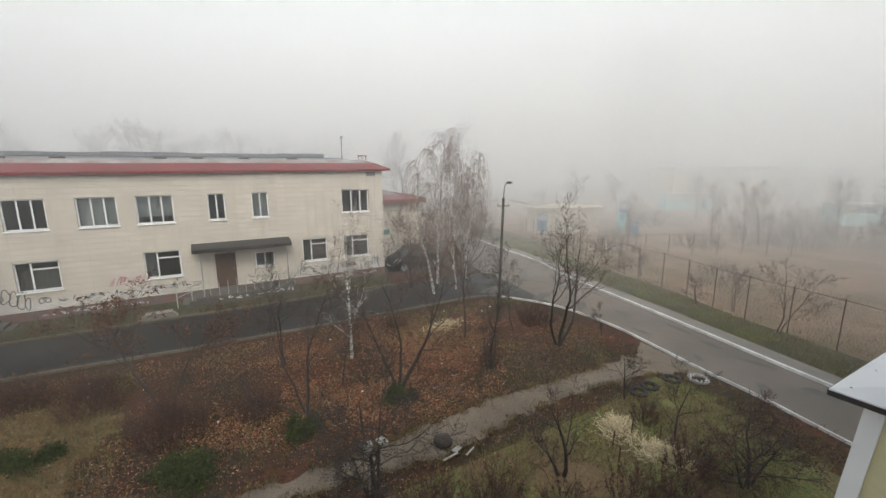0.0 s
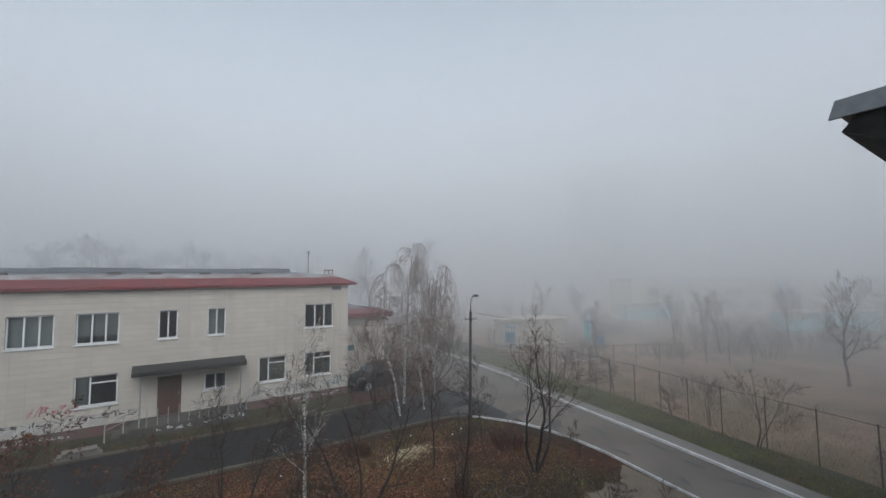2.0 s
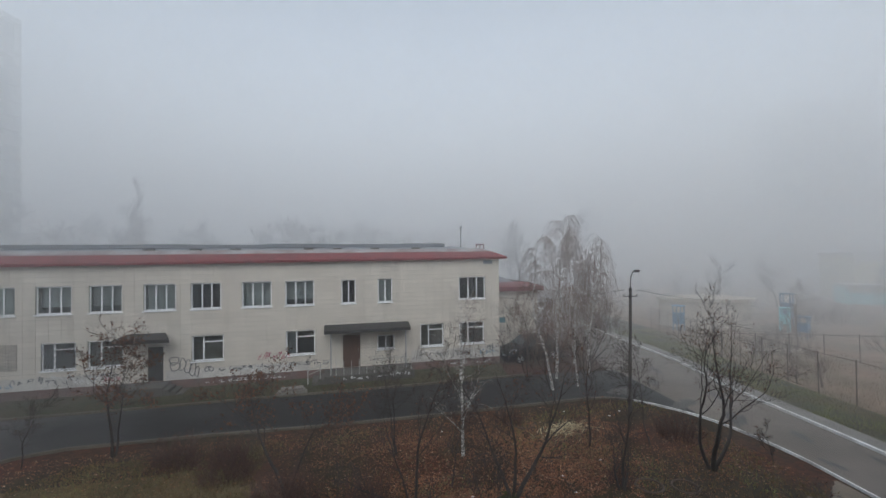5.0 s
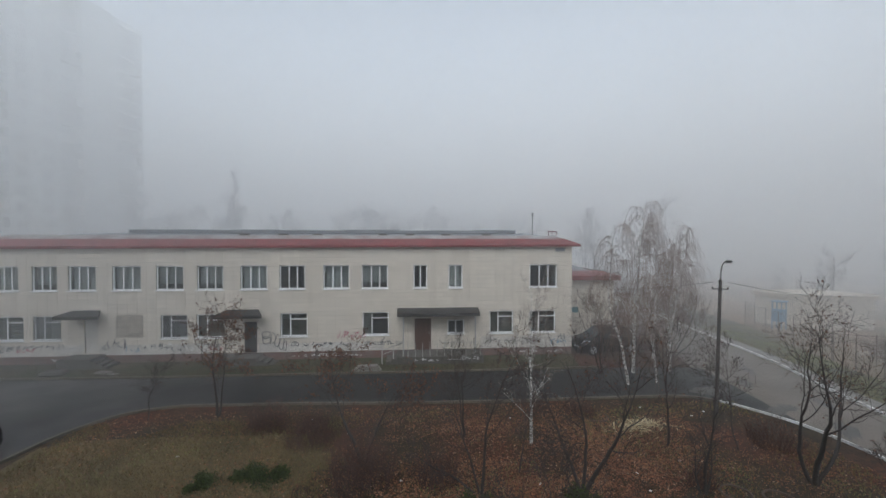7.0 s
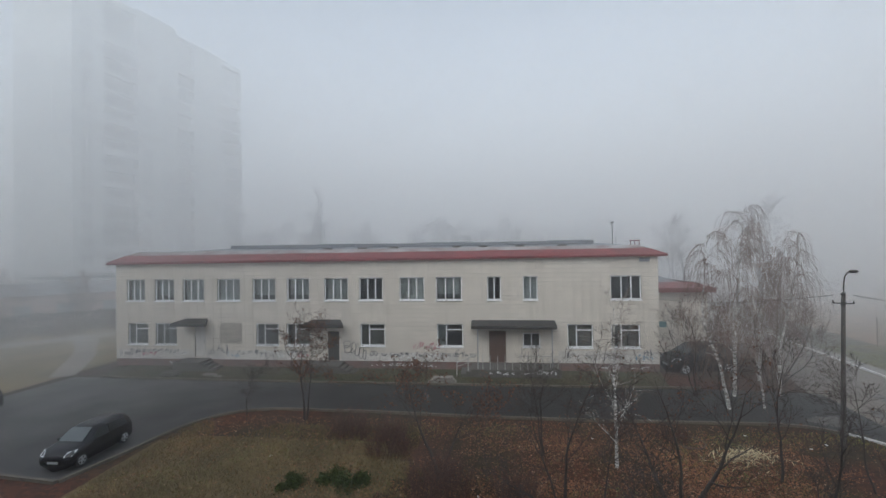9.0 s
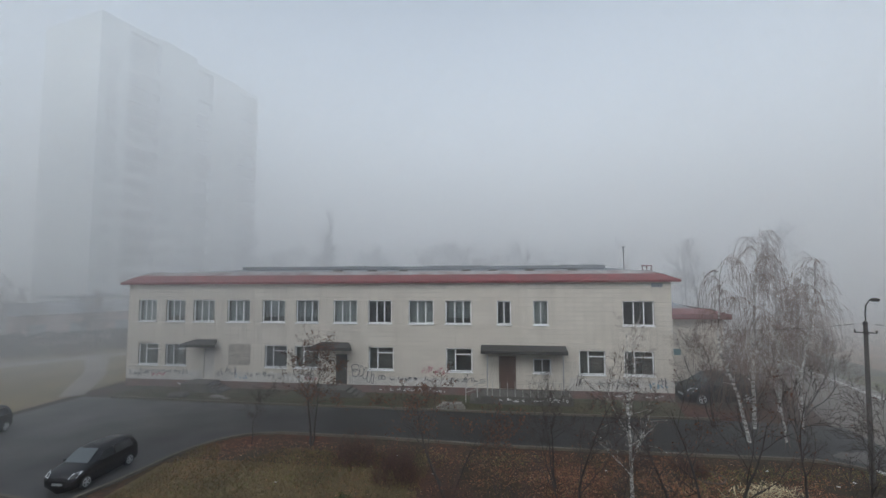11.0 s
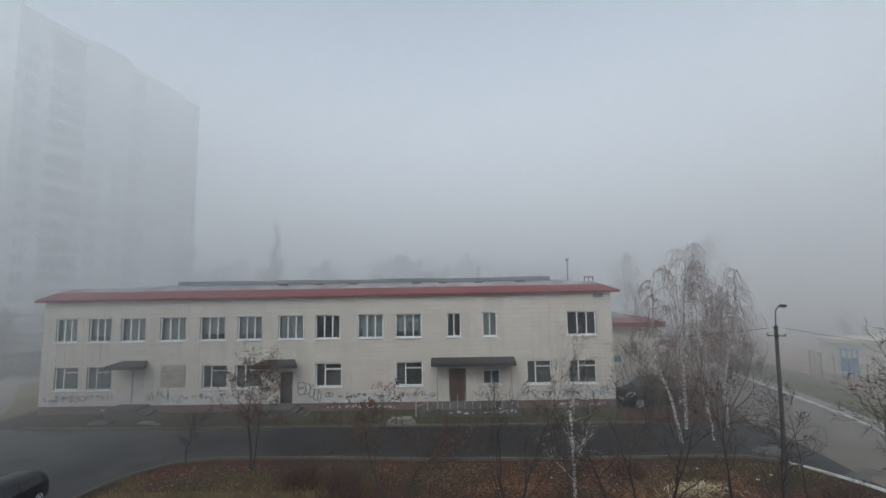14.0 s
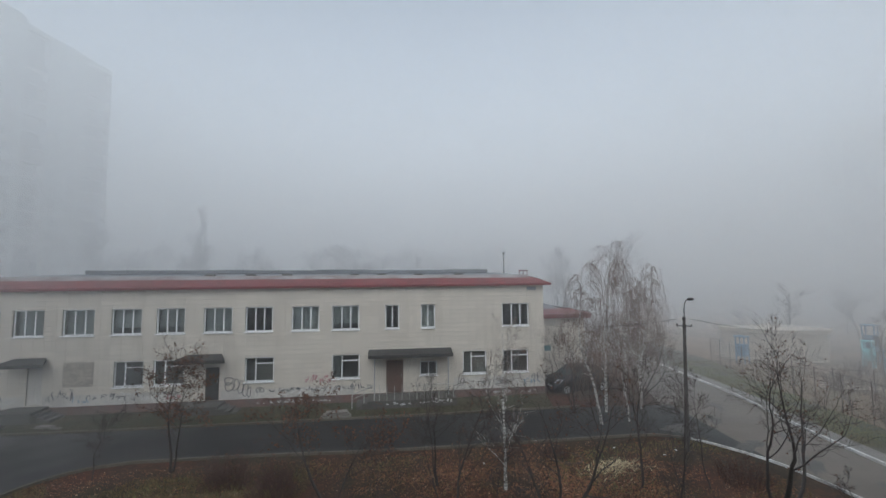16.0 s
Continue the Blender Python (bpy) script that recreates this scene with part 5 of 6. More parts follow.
for i, (w, z) in enumerate(((1.6, 0.0), (1.0, 0.1))):
    part("slab", boxes((-w / 2, w / 2 - 0.2 * i, -0.16, 0.16, z, z + 0.07), bevel=0.01), M_PAVE, slabs)
solid("rubble_heap", boxes((-0.6, 0.6, -0.4, 0.4, 0, 0.30), bevel=0.13), M_CONC, "low grey heap of rubble at the wall", "rubble", (-31.0, -2.2, GZ - 0.14), 8)


def scrawl(name, mat, x, z, w, h, turns, seed, label, y=-0.012, line=0.035):
    """Unreadable sprayed strokes: crooked marks side by side, joined into one flat band each."""
    rng = random.Random(seed)
    bm = bmesh.new()
    cell = w / turns
    for g in range(turns):
        gh = h * rng.uniform(0.55, 1.0)
        gx, gz = x + g * cell + rng.uniform(-0.1, 0.1) * cell, z + rng.uniform(0, 0.25) * h
        n = rng.randint(4, 7)
        ctrl = [Vector((gx + rng.uniform(0, 1.05) * cell, y, gz + rng.uniform(0, 1) * gh)) for k in range(n)]
        pts = []
        ext = [ctrl[0]] + ctrl + [ctrl[-1]]
        for i in range(1, len(ext) - 2):
            for k in range(5):
                t = k / 5
                p0, p1, p2, p3 = ext[i - 1:i + 3]
                pts.append(0.5 * (2 * p1 + (p2 - p0) * t + (2 * p0 - 5 * p1 + 4 * p2 - p3) * t * t + (3 * p1 - p0 - 3 * p2 + p3) * t ** 3))
        prev = None
        for i, p in enumerate(pts):
            d = pts[min(i + 1, len(pts) - 1)] - pts[max(i - 1, 0)]
            nrm = Vector((-d.z, 0, d.x))
            nrm = (nrm.normalized() if nrm.length > 1e-6 else Vector((0, 0, 1))) * line * rng.uniform(0.35, 0.65)
            lift = Vector((0, -0.0004 * g, 0))
            cur = (bm.verts.new(p + nrm + lift), bm.verts.new(p - nrm + lift))
            if prev:
                bm.faces.new((prev[0], prev[1], cur[1], cur[0]))
            prev = cur
    return tagged(part(name, bm, mat, house, kind="stuff"), label)
def outline(name, mat, loops, label, line=0.045, y=-0.013):
    """Closed sprayed outlines in the wall's plane; each loop is centre x, z, half width, half height, slant and waviness."""
    bm = bmesh.new()
    n = 28
    for g, (cx, cz, a, b, slant, wave) in enumerate(loops):
        rings = ([], [])
        for i in range(n):
            t = 6.28319 * i / n
            r = 1 + wave * math.sin(3 * t + g)
            for k, grow in ((0, -line / 2), (1, line / 2)):
                u, v = (a * r + grow) * math.cos(t), (b * r + grow) * math.sin(t)
                rings[k].append(bm.verts.new((cx + u + slant * v, y - 0.0005 * g, cz + v)))
        for i in range(n):
            bm.faces.new((rings[0][i], rings[0][(i + 1) % n], rings[1][(i + 1) % n], rings[1][i]))
    return tagged(part(name, bm, mat, house, kind="stuff"), label)
outline("graffiti", M_BLACKSPRAY, ((-20.05, 1.32, 0.24, 0.22, 0.1, 0.10), (-20.0, 0.98, 0.27, 0.24, 0.0, 0.12), (-19.62, 1.08, 0.16, 0.34, 0.15, 0.15), (-19.34, 0.92, 0.15, 0.38, 0.1, 0.12), (-19.08, 0.78, 0.15, 0.42, 0.15, 0.10), (-18.86, 0.62, 0.10, 0.30, 0.1, 0.1)), "black outlined bubble letters sprayed on the wall")
outline("graffiti", M_BLACKSPRAY, ((-18.32, 0.72, 0.13, 0.14, 0.35, 0.05), (-18.14, 0.72, 0.13, 0.14, -0.35, 0.05)), "small black sprayed heart")
outline("graffiti", M_WHITESPRAY, tuple((-16.6 + 0.22 * k, -0.02, 0.10, 0.09, 0.2, 0.15) for k in range(6)), "row of white sprayed loops on the plinth", 0.03, 0.016)
for i, (mat, x, z, w, h, turns) in enumerate(((M_BLACKSPRAY, -17.7, 0.5, 1.9, 0.32, 6), (M_WHITESPRAY, -17.2, 0.25, 1.8, 0.5, 5), (M_PINK, -15.6, 0.9, 1.9, 0.65, 7), (M_BLACKSPRAY, -13.8, 0.45, 2.4, 0.35, 6),
        (M_BLACKSPRAY, -27.9, 0.5, 1.6, 0.4, 4), (M_WHITESPRAY, -26.3, 0.4, 1.6, 0.6, 5), (M_BLACKSPRAY, -24.2, 0.5, 1.4, 0.4, 4), (M_BLACKSPRAY, -35.8, 0.55, 2.4, 0.4, 6), (M_BLACKSPRAY, -33.2, 0.5, 1.6, 0.45, 5), (M_BLACKSPRAY, -5.7, 0.45, 1.6, 0.5, 5), (M_WHITESPRAY, -3.0, 0.3, 1.3, 0.5, 4), (M_BLACKSPRAY, -1.0, 0.6, 0.6, 0.6, 3),
        (M_BLACKSPRAY, -36.6, 0.35, 1.4, 0.45, 5), (M_PINK, -34.9, 0.4, 1.2, 0.4, 4), (M_WHITESPRAY, -32.9, 0.3, 1.5, 0.5, 5), (M_BLACKSPRAY, -30.0, 0.4, 1.5, 0.9, 5), (M_BLUE, -28.6, 0.35, 1.0, 0.4, 4), (M_BLACKSPRAY, -26.6, 0.35, 1.9, 0.5, 7), (M_WHITESPRAY, -24.9, 0.3, 1.2, 0.5, 5), (M_PINK, -23.6, 0.35, 0.9, 0.35, 4), (M_BLACKSPRAY, -16.5, 0.45, 2.2, 0.4, 7), (M_WHITESPRAY, -14.9, 0.35, 1.6, 0.4, 5), (M_BLUE, -1.6, 0.35, 1.2, 0.45, 5), (M_BLACKSPRAY, -4.0, 0.35, 2.0, 0.5, 7), (M_BLACKSPRAY, -12.9, 0.5, 0.9, 0.5, 3))):
    scrawl("graffiti", mat, x, z, w, h, turns, i + 3, {M_PINK: "faded pink sprayed scrawl", M_BLUE: "blue sprayed scrawl", M_WHITESPRAY: "white sprayed scrawl"}.get(mat, "black sprayed scrawl"))
for i, (x, w) in enumerate(((-10.6, 1.5), (-8.6, 1.3), (-7.4, 0.8))):
    g = scrawl("graffiti", M_WHITESPRAY, x, -0.12, w, 0.26, 4, i + 31, "white sprayed scrawl", y=-1.712, line=0.03)
    g.parent = porch
for i, (x, w) in enumerate(((-18.6, 2.0), (-15.2, 1.2), (-33, 2.0), (-3.6, 1.2), (-1.8, 1.2))):
    scrawl("graffiti", M_WHITESPRAY, x, -0.16, w, 0.2, 5, i + 51, "white sprayed scrawl", y=0.018, line=0.025)
for i, (x0, x1, z0, z1) in enumerate(((-36.85, -31.0, 0.21, 0.88), (-20.5, -12.6, 0.21, 0.76), (-6.2, -0.05, 0.21, 0.98), (-30.1, -22.9, 0.21, 0.84))):
    part("painted_patch", boxes((x0, x1, -0.004, 0.06, z0, z1)), M_PAINT, house, "patch of pale overpaint on the wall foot")

# ---- low wing with red roof edge ----
wing = thing("wing", "low cream wing with red roof edge behind the birches", "building")
part("wall", boxes((0.01, 5.6, 5.4, 12.0, GZ - 0.2, 4.25)), M_TILE, wing)
bm, loops = loop_roof([(0.05, 5.7, 5.3, 12.3, 4.2), (0.05, 6.0, 4.9, 12.4, 4.2), (0.05, 6.0, 4.9, 12.4, 4.55), (0.05, 4.8, 6.0, 11.0, 4.9)])
part("roof_edge", bm, M_RED, wing, "red sheet-metal roof edge")
bm = bmesh.new()
quad = [bm.verts.new(p) for p in ((0.1, 5.9, 4.86), (4.0, 5.9, 4.86), (0.1, 8.5, 5.9), (2.2, 8.5, 5.6), (0.1, 11.2, 4.86), (4.6, 11.1, 4.86))]
bm.faces.new((quad[0], quad[1], quad[3], quad[2]))
bm.faces.new((quad[2], quad[3], quad[5], quad[4]))
bm.faces.new((quad[1], quad[5], quad[3]))
part("roof", bm, M_ROOF, wing, "dark grey pitched roof")
mural = bmesh.new()
random.seed(3)
for i in range(7):
    x, z = 0.5 + random.uniform(0, 1.6), 0.8 + random.uniform(0, 1.7)
    box(mural, x, x + random.uniform(0.2, 0.6), 5.385, 5.40, z, z + random.uniform(0.2, 0.7), m=pose(0, 0, 0, 0, random.uniform(-3, 3), 0))
part("mural", mural, M_TEAL, wing, "teal painted shapes of a mural", kind="stuff")

# ---- street lamp with wires ----
LX, LY = 2.60, -10.0
lamp = thing("street_lamp", "dark steel street lamp pole with a small head", "street lamp", (LX, LY, GZ - 0.1))
bm = bmesh.new()
rod(bm, (0, 0, 0), (0.06, 0, 3.0), 0.088, 0.074, 10)
rod(bm, (0.06, 0, 3.0), (0.13, 0, 5.9), 0.074, 0.060, 10)
part("pole", bm, M_POLE, lamp, "stained concrete pole")
for a, b in ((5.42, 5.56), (5.78, 5.86)):
    part("clamp", rods(((0.12, 0, a), (0.123, 0, b), 0.078)), M_DARKSTEEL, lamp)
arm = bmesh.new()
bend = [Vector((0.13, 0, 5.6)), Vector((0.14, -0.01, 6.25)), Vector((0.17, -0.02, 6.5)), Vector((0.25, -0.03, 6.64)), Vector((0.36, -0.05, 6.70))]
for p, q in zip(bend, bend[1:]):
    rod(arm, p, q, 0.022)
part("arm", arm, M_DARKSTEEL, lamp)
bm = bmesh.new()
bmesh.ops.create_uvsphere(bm, u_segments=14, v_segments=8, radius=0.12, matrix=Matrix.Translation((0.45, -0.06, 6.70)) @ Matrix.Diagonal((1.5, 0.85, 0.5, 1)))
head = part("head", bm, M_DARKSTEEL, lamp, smooth=True)
part("lens", boxes((0.36, 0.56, -0.12, 0.0, 6.625, 6.65), bevel=0.008), M_LAMPGLASS, head)
part("crossarm", rods(((-0.22, 0.05, 5.50), (0.46, -0.05, 5.48), 0.020), ((-0.20, 0.05, 5.50), (-0.20, 0.05, 5.60), 0.026), ((0.44, -0.05, 5.48), (0.44, -0.05, 5.58), 0.026)), M_DARKSTEEL, lamp)


def wire(a, b, sag, label):
    bm = bmesh.new()
    a, b = Vector(a), Vector(b)
    pts = [a.lerp(b, i / 14) - Vector((0, 0, sag * 4 * (i / 14) * (1 - i / 14))) for i in range(15)]
    for p, q in zip(pts, pts[1:]):
        rod(bm, p, q, 0.010, sides=4)
    solid("cable", bm, M_DARKSTEEL, label, "cable")
wire((LX + 0.42, LY - 0.05, 5.5), (30, 4, 3.5), 0.7, "thin overhead cable sagging from the street lamp")
wire((LX - 0.18, LY + 0.05, 5.5), (0.0, 6.0, 4.1), 0.5, "thin overhead cable from the street lamp to the wing")

# ---- old tyres, heaps and boards on the lawn ----
def tyre(x, y, r, mat, label, tilt=0):
    bm = bmesh.new()
    n, k = 28, 10
    w = r * 0.36
    rings = []
    for i in range(n):
        a = 2 * math.pi * i / n
        ring = []
        for j in range(k):
            b = 2 * math.pi * j / k
            rr = r * 0.76 + r * 0.24 * math.cos(b)
            ring.append(bm.verts.new((rr * math.cos(a), rr * math.sin(a), w * 0.5 * (1 + max(-0.85, min(0.85, 1.3 * math.sin(b)))))))
        rings.append(ring)
    for i in range(n):
        for j in range(k):
            bm.faces.new((rings[i][j], rings[(i + 1) % n][j], rings[(i + 1) % n][(j + 1) % k], rings[i][(j + 1) % k]))
    return solid("tyre", bm, mat, label, "tyre", (x, y, ground_height(x, y) - 0.01), random.uniform(0, 90), smooth=True)
tyre(3.86, -19.98, 0.36, M_TYREWHITE, "old car tyre painted white lying on the lawn")
tyre(3.05, -19.5, 0.32, M_TYRE, "old black car tyre sunk in grass")
tyre(1.92, -19.4, 0.32, M_TYRE, "old black car tyre lying on the lawn")
tyre(1.25, -19.42, 0.32, M_TYRE, "old black car tyre half hidden by weeds")
for x, y, r in ((-1.1, -15.6, 0.42), (-0.02, -15.95, 0.40), (-4.2, -16.1, 0.4), (-2.9, -9.9, 0.55)):
    bm = bmesh.new()
    for i in range(22):
        a, b = 2 * math.pi * i / 22, 2 * math.pi * (i + 1) / 22
        rod(bm, (r * math.cos(a), r * math.sin(a), 0.03), (r * math.cos(b), r * math.sin(b), 0.03), 0.035, sides=6)
    bmesh.ops.remove_doubles(bm, verts=bm.verts, dist=0.001)
    solid("tyre_ring", bm, M_RUST, "sunken tyre ring edging a flower bed", "tyre", (x, y, ground_height(x, y)))
bm = bmesh.new()
bmesh.ops.create_uvsphere(bm, u_segments=20, v_segments=10, radius=0.27)
for vert in bm.verts:
    vert.co.z = max(-0.05, vert.co.z * 0.75) * (1 + 0.4 * noise.noise(vert.co * 6))
    vert.co.x *= 1 + 0.1 * noise.noise(vert.co * 3)
solid("stump", bm, M_BARK, "dark round tree stump at the footpath", "stump", (-5.8, -18.45, GZ), smooth=True)
for i, (x, y, w, d, a) in enumerate(((-5.66, -18.95, 0.26, 0.16, 20), (-5.95, -19.12, 0.5, 0.06, 8), (-5.4, -19.2, 0.4, 0.05, 25))):
    solid("board", boxes((-w / 2, w / 2, -d / 2, d / 2, 0, 0.03), bevel=0.006), M_GREYWOOD, "pale broken board lying by the footpath", "board", (x, y, GZ + 0.015 + 0.004 * i), a)
feeder = thing("bird_feeder", "pale wooden bird feeder on a tree stem", "bird feeder", (-8.2, -19.25, GZ))
part("post", rods(((0, 0, -0.1), (0, 0, 1.25), 0.022)), M_GREYWOOD, feeder)
part("house", boxes((-0.09, 0.09, -0.08, 0.08, 1.05, 1.34), bevel=0.006), M_GREYWOOD, feeder)
bm = bmesh.new()
box(bm, -0.12, 0.12, -0.11, 0.11, 1.38, 1.40, m=pose(0, 0, 0, 8, 10, 20))
part("roof", bm, M_GREYWOOD, feeder)


def straw_heap(x, y, lx, ly, count, seed, label, turn):
    rng = random.Random(seed)
    vs, fs = [], []
    for i in range(count):
        u, w = rng.gauss(0, lx), rng.gauss(0, ly)
        z = 0.30 * math.exp(-(u / lx) ** 2 * 0.4 - (w / ly) ** 2 * 0.4) * rng.random()
        a, L = rng.gauss(0.7, 0.9), rng.uniform(0.15, 0.42)
        dx, dy, dz = math.cos(a) * L, math.sin(a) * L, rng.gauss(0, 0.06)
        nx, ny = -math.sin(a) * 0.011, math.cos(a) * 0.011
        n = len(vs)
        vs += [(u - nx, w - ny, z), (u + nx, w + ny, z), (u + dx + nx, w + dy + ny, max(0.0, z + dz)), (u + dx - nx, w + dy - ny, max(0.0, z + dz))]
        fs.append((n, n + 1, n + 2, n + 3))
    ob = part_data("straw_heap", mesh_of("straw_heap", vs, fs, M_STRAW), None, "", pose(x, y, ground_height(x, y) + 0.01, 0, 0, turn))
    tagged(ob, label, "straw", kind="stuff")
straw_heap(-1.1, -20.5, 0.30, 0.24, 420, 4, "heap of cut dry stalks on the grass", 30)
straw_heap(-1.15, -21.7, 0.32, 0.20, 420, 6, "heap of cut dry stalks and leaves", -60)
straw_heap(-1.6, -11.2, 0.6, 0.3, 260, 7, "yellowed cut grass round an old flower bed", 10)
for i, (x, y, h) in enumerate(((-1.9, -20.9, 0.5), (-2.6, -21.6, 0.7), (-1.05, -20.85, 0.55), (-0.6, -21.4, 0.5))):
    solid("stake", rods(((0, 0, -0.1), (0.03, 0, h), 0.015), sides=6), M_WOOD, "thin wooden stake in the grass", "stake", (x, y, ground_height(x, y)), group="garden stakes")
for i in range(40):
    x, y = random.uniform(-20, 3), random.uniform(-17, -9)
    if i < 14:
        bm = boxes((-0.05, 0.05, -0.03, 0.03, 0, 0.015), bevel=0.004)
        solid("litter", bm, M_WHITE, "scrap of white litter on the lawn", "litter", (x, y, ground_height(x, y) + 0.01), random.uniform(0, 180), group="litter on the lawn")

# ---- fence along the playground ----
fence = thing("fence", "rusty wire-mesh fence on steel posts", "fence")
FLINE = smooth_line([(9.6, -27), (10.9, -22.5), (11.5, -20.0), (11.9, -17.6), (12.6, -15.5), (13.4, -13.0), (13.9, -10.2), (14.6, -7.2), (15.6, -3.2), (17.2, 2.5), (19.5, 9)], 8)
def along(line, step):
    out, left = [Vector(line[0])], step
    for a, b in zip(line, line[1:]):
        a, b = Vector(a), Vector(b)
        d = (b - a).length
        pos = left
        while pos <= d:
            out.append(a.lerp(b, pos / d))
            pos += step
        left = pos - d
    return out
posts = along(FLINE, 1.9)
mesh_wire = bmesh.new()
for p in posts:
    part("post", rods(((p.x, p.y, GZ - 0.3), (p.x, p.y, 1.95), 0.026), sides=6), M_RUST, fence)
for p, q in zip(posts, posts[1:]):
    for z in (1.88,):
        part("rail", rods(((p.x, p.y, z), (q.x, q.y, z), 0.014), sides=5), M_RUST, fence)
    n = 14
    for k in range(n):
        a, b = p.lerp(q, k / n), p.lerp(q, min(1, (k + 5) / n))
        rod(mesh_wire, (a.x, a.y, GZ), (b.x, b.y, GZ + 2.0 * (b - a).length / ((q - p).length * 5 / n)), 0.0022, sides=3)
        a, b = p.lerp(q, 1 - k / n), p.lerp(q, max(0, 1 - (k + 5) / n))
        rod(mesh_wire, (a.x, a.y, GZ), (b.x, b.y, GZ + 2.0 * (b - a).length / ((q - p).length * 5 / n)), 0.0022, sides=3)
part("wire_mesh", mesh_wire, M_RUST, fence, "diagonal wire mesh", kind="stuff")
fence = thing("fence", "low steel fence round the playground", "fence")
posts = along([(15.6, -3.2), (24, -7), (34, -13)], 2.1)
for p in posts:
    part("post", rods(((p.x, p.y, GZ - 0.3), (p.x, p.y, 1.6), 0.028), sides=6), M_RUST, fence)
for p, q in zip(posts, posts[1:]):
    part("rail", rods(((p.x, p.y, 1.5), (q.x, q.y, 1.5), 0.014), sides=5), M_RUST, fence)


# ---- cars ----
# window glass lightened so that haze over far buildings is in its colour
M_DIMWIN = material("haze_paled_window", (0.28, 0.30, 0.30), 0.3, vary=0.3, scale=0.5, fine=1.0, bump=0.0)
def car(label, place, turn, paint, scale=1.0):
    t = thing("car", label, "car", place, turn)
    # cross sections along the length: x, half width at sill, shoulder and roof, heights
    secs = [(-1.88, 0.66, 0.70, 0.52, 0.34, 0.70, 0.86), (-1.80, 0.76, 0.80, 0.60, 0.24, 0.90, 1.22), (-1.62, 0.79, 0.83, 0.62, 0.20, 0.95, 1.44), (-1.1, 0.81, 0.85, 0.64, 0.18, 0.95, 1.53), (-0.3, 0.82, 0.86, 0.65, 0.17, 0.94, 1.56), (0.30, 0.82, 0.86, 0.63, 0.17, 0.93, 1.50), (1.0, 0.81, 0.85, 0.66, 0.18, 0.92, 1.06), (1.5, 0.79, 0.83, 0.63, 0.20, 0.84, 0.94), (1.80, 0.72, 0.78, 0.56, 0.24, 0.68, 0.78), (1.92, 0.58, 0.64, 0.46, 0.32, 0.52, 0.58)]
    bm = bmesh.new()
    rings = []
    for x, a, b, c, z0, z1, z2 in secs:
        half = [(a, z0), (b, (z0 + z1) / 2), (b * 0.985, z1), (c + (b - c) * 0.25, z1 + (z2 - z1) * 0.75), (c * 0.75, z2), (0, z2 + 0.02)]
        ring = [bm.verts.new((x, y, z)) for y, z in half] + [bm.verts.new((x, -y, z)) for y, z in half[-2::-1]]
        rings.append(ring)
    n = len(rings[0])
    for r, s in zip(rings, rings[1:]):
        for i in range(n):
            bm.faces.new((r[i], r[(i + 1) % n], s[(i + 1) % n], s[i]))
    bm.faces.new(rings[0])
    bm.faces.new(rings[-1][::-1])
    bmesh.ops.recalc_face_normals(bm, faces=bm.faces)
    bmesh.ops.subdivide_edges(bm, edges=list(bm.edges), cuts=1, use_grid_fill=True, smooth=0.6)
    part("body", bm, paint, t, smooth=True)
    def panel(name, pts, mat, lbl=""):
        bm = bmesh.new()
        vs = [bm.verts.new(p) for p in pts]
        f = bm.faces.new(vs)
        r = bmesh.ops.extrude_face_region(bm, geom=[f])
        nrm = f.normal if f.normal.length else Vector((0, 0, 1))
        bm.normal_update()
        off = f.normal * 0.02
        bmesh.ops.translate(bm, verts=[g for g in r["geom"] if isinstance(g, bmesh.types.BMVert)], vec=off)
        bmesh.ops.recalc_face_normals(bm, faces=bm.faces)
        return part(name, bm, mat, t, lbl)
    panel("windscreen", ((1.04, -0.62, 1.075), (1.04, 0.62, 1.075), (0.38, 0.53, 1.515), (0.38, -0.53, 1.515)), M_CARGLASS, "pale reflecting windscreen")
    panel("rear_window", ((-1.85, 0.52, 1.08), (-1.85, -0.52, 1.08), (-1.70, -0.48, 1.42), (-1.70, 0.48, 1.42)), M_TOWERWIN)
    for s in (1, -1):
        panel("side_window", ((0.78, s * 0.85, 0.99), (-0.25, s * 0.87, 1.0), (-0.25, s * 0.755, 1.42), (0.25, s * 0.745, 1.39)), M_TOWERWIN)
        panel("side_window", ((-0.32, s * 0.87, 1.0), (-1.42, s * 0.86, 1.01), (-1.3, s * 0.76, 1.38), (-0.32, s * 0.755, 1.42)), M_TOWERWIN)
        panel("headlight", ((1.90, s * 0.50, 0.68), (1.76, s * 0.80, 0.70), (1.46, s * 0.835, 0.90), (1.72, s * 0.56, 0.86)), M_LAMPGLASS, "clear swept headlight")
        part("mirror", boxes((0.62, 0.78, s * 0.86 - 0.02, s * 0.86 + s * 0.14 + 0.02, 0.96, 1.08), bevel=0.03), paint, t)
        for x in (1.28, -1.22):
            bm = bmesh.new()
            rod(bm, (x, s * 0.66, 0.30), (x, s * 0.865, 0.30), 0.30, sides=24)
            bmesh.ops.bevel(bm, geom=[e for e in bm.edges if len(e.link_faces) == 2 and abs(e.calc_face_angle()) > 1], offset=0.03, segments=2, affect="EDGES")
            w = part("wheel", bm, M_TYRE, t)
            bm = rods(((x, s * 0.85, 0.30), (x, s * 0.875, 0.30), 0.075), sides=12)
            for k in range(5):
                a = 2 * math.pi * k / 5
                rod(bm, (x, s * 0.872, 0.30), (x + 0.19 * math.cos(a), s * 0.872, 0.30 + 0.19 * math.sin(a)), 0.028, sides=6)
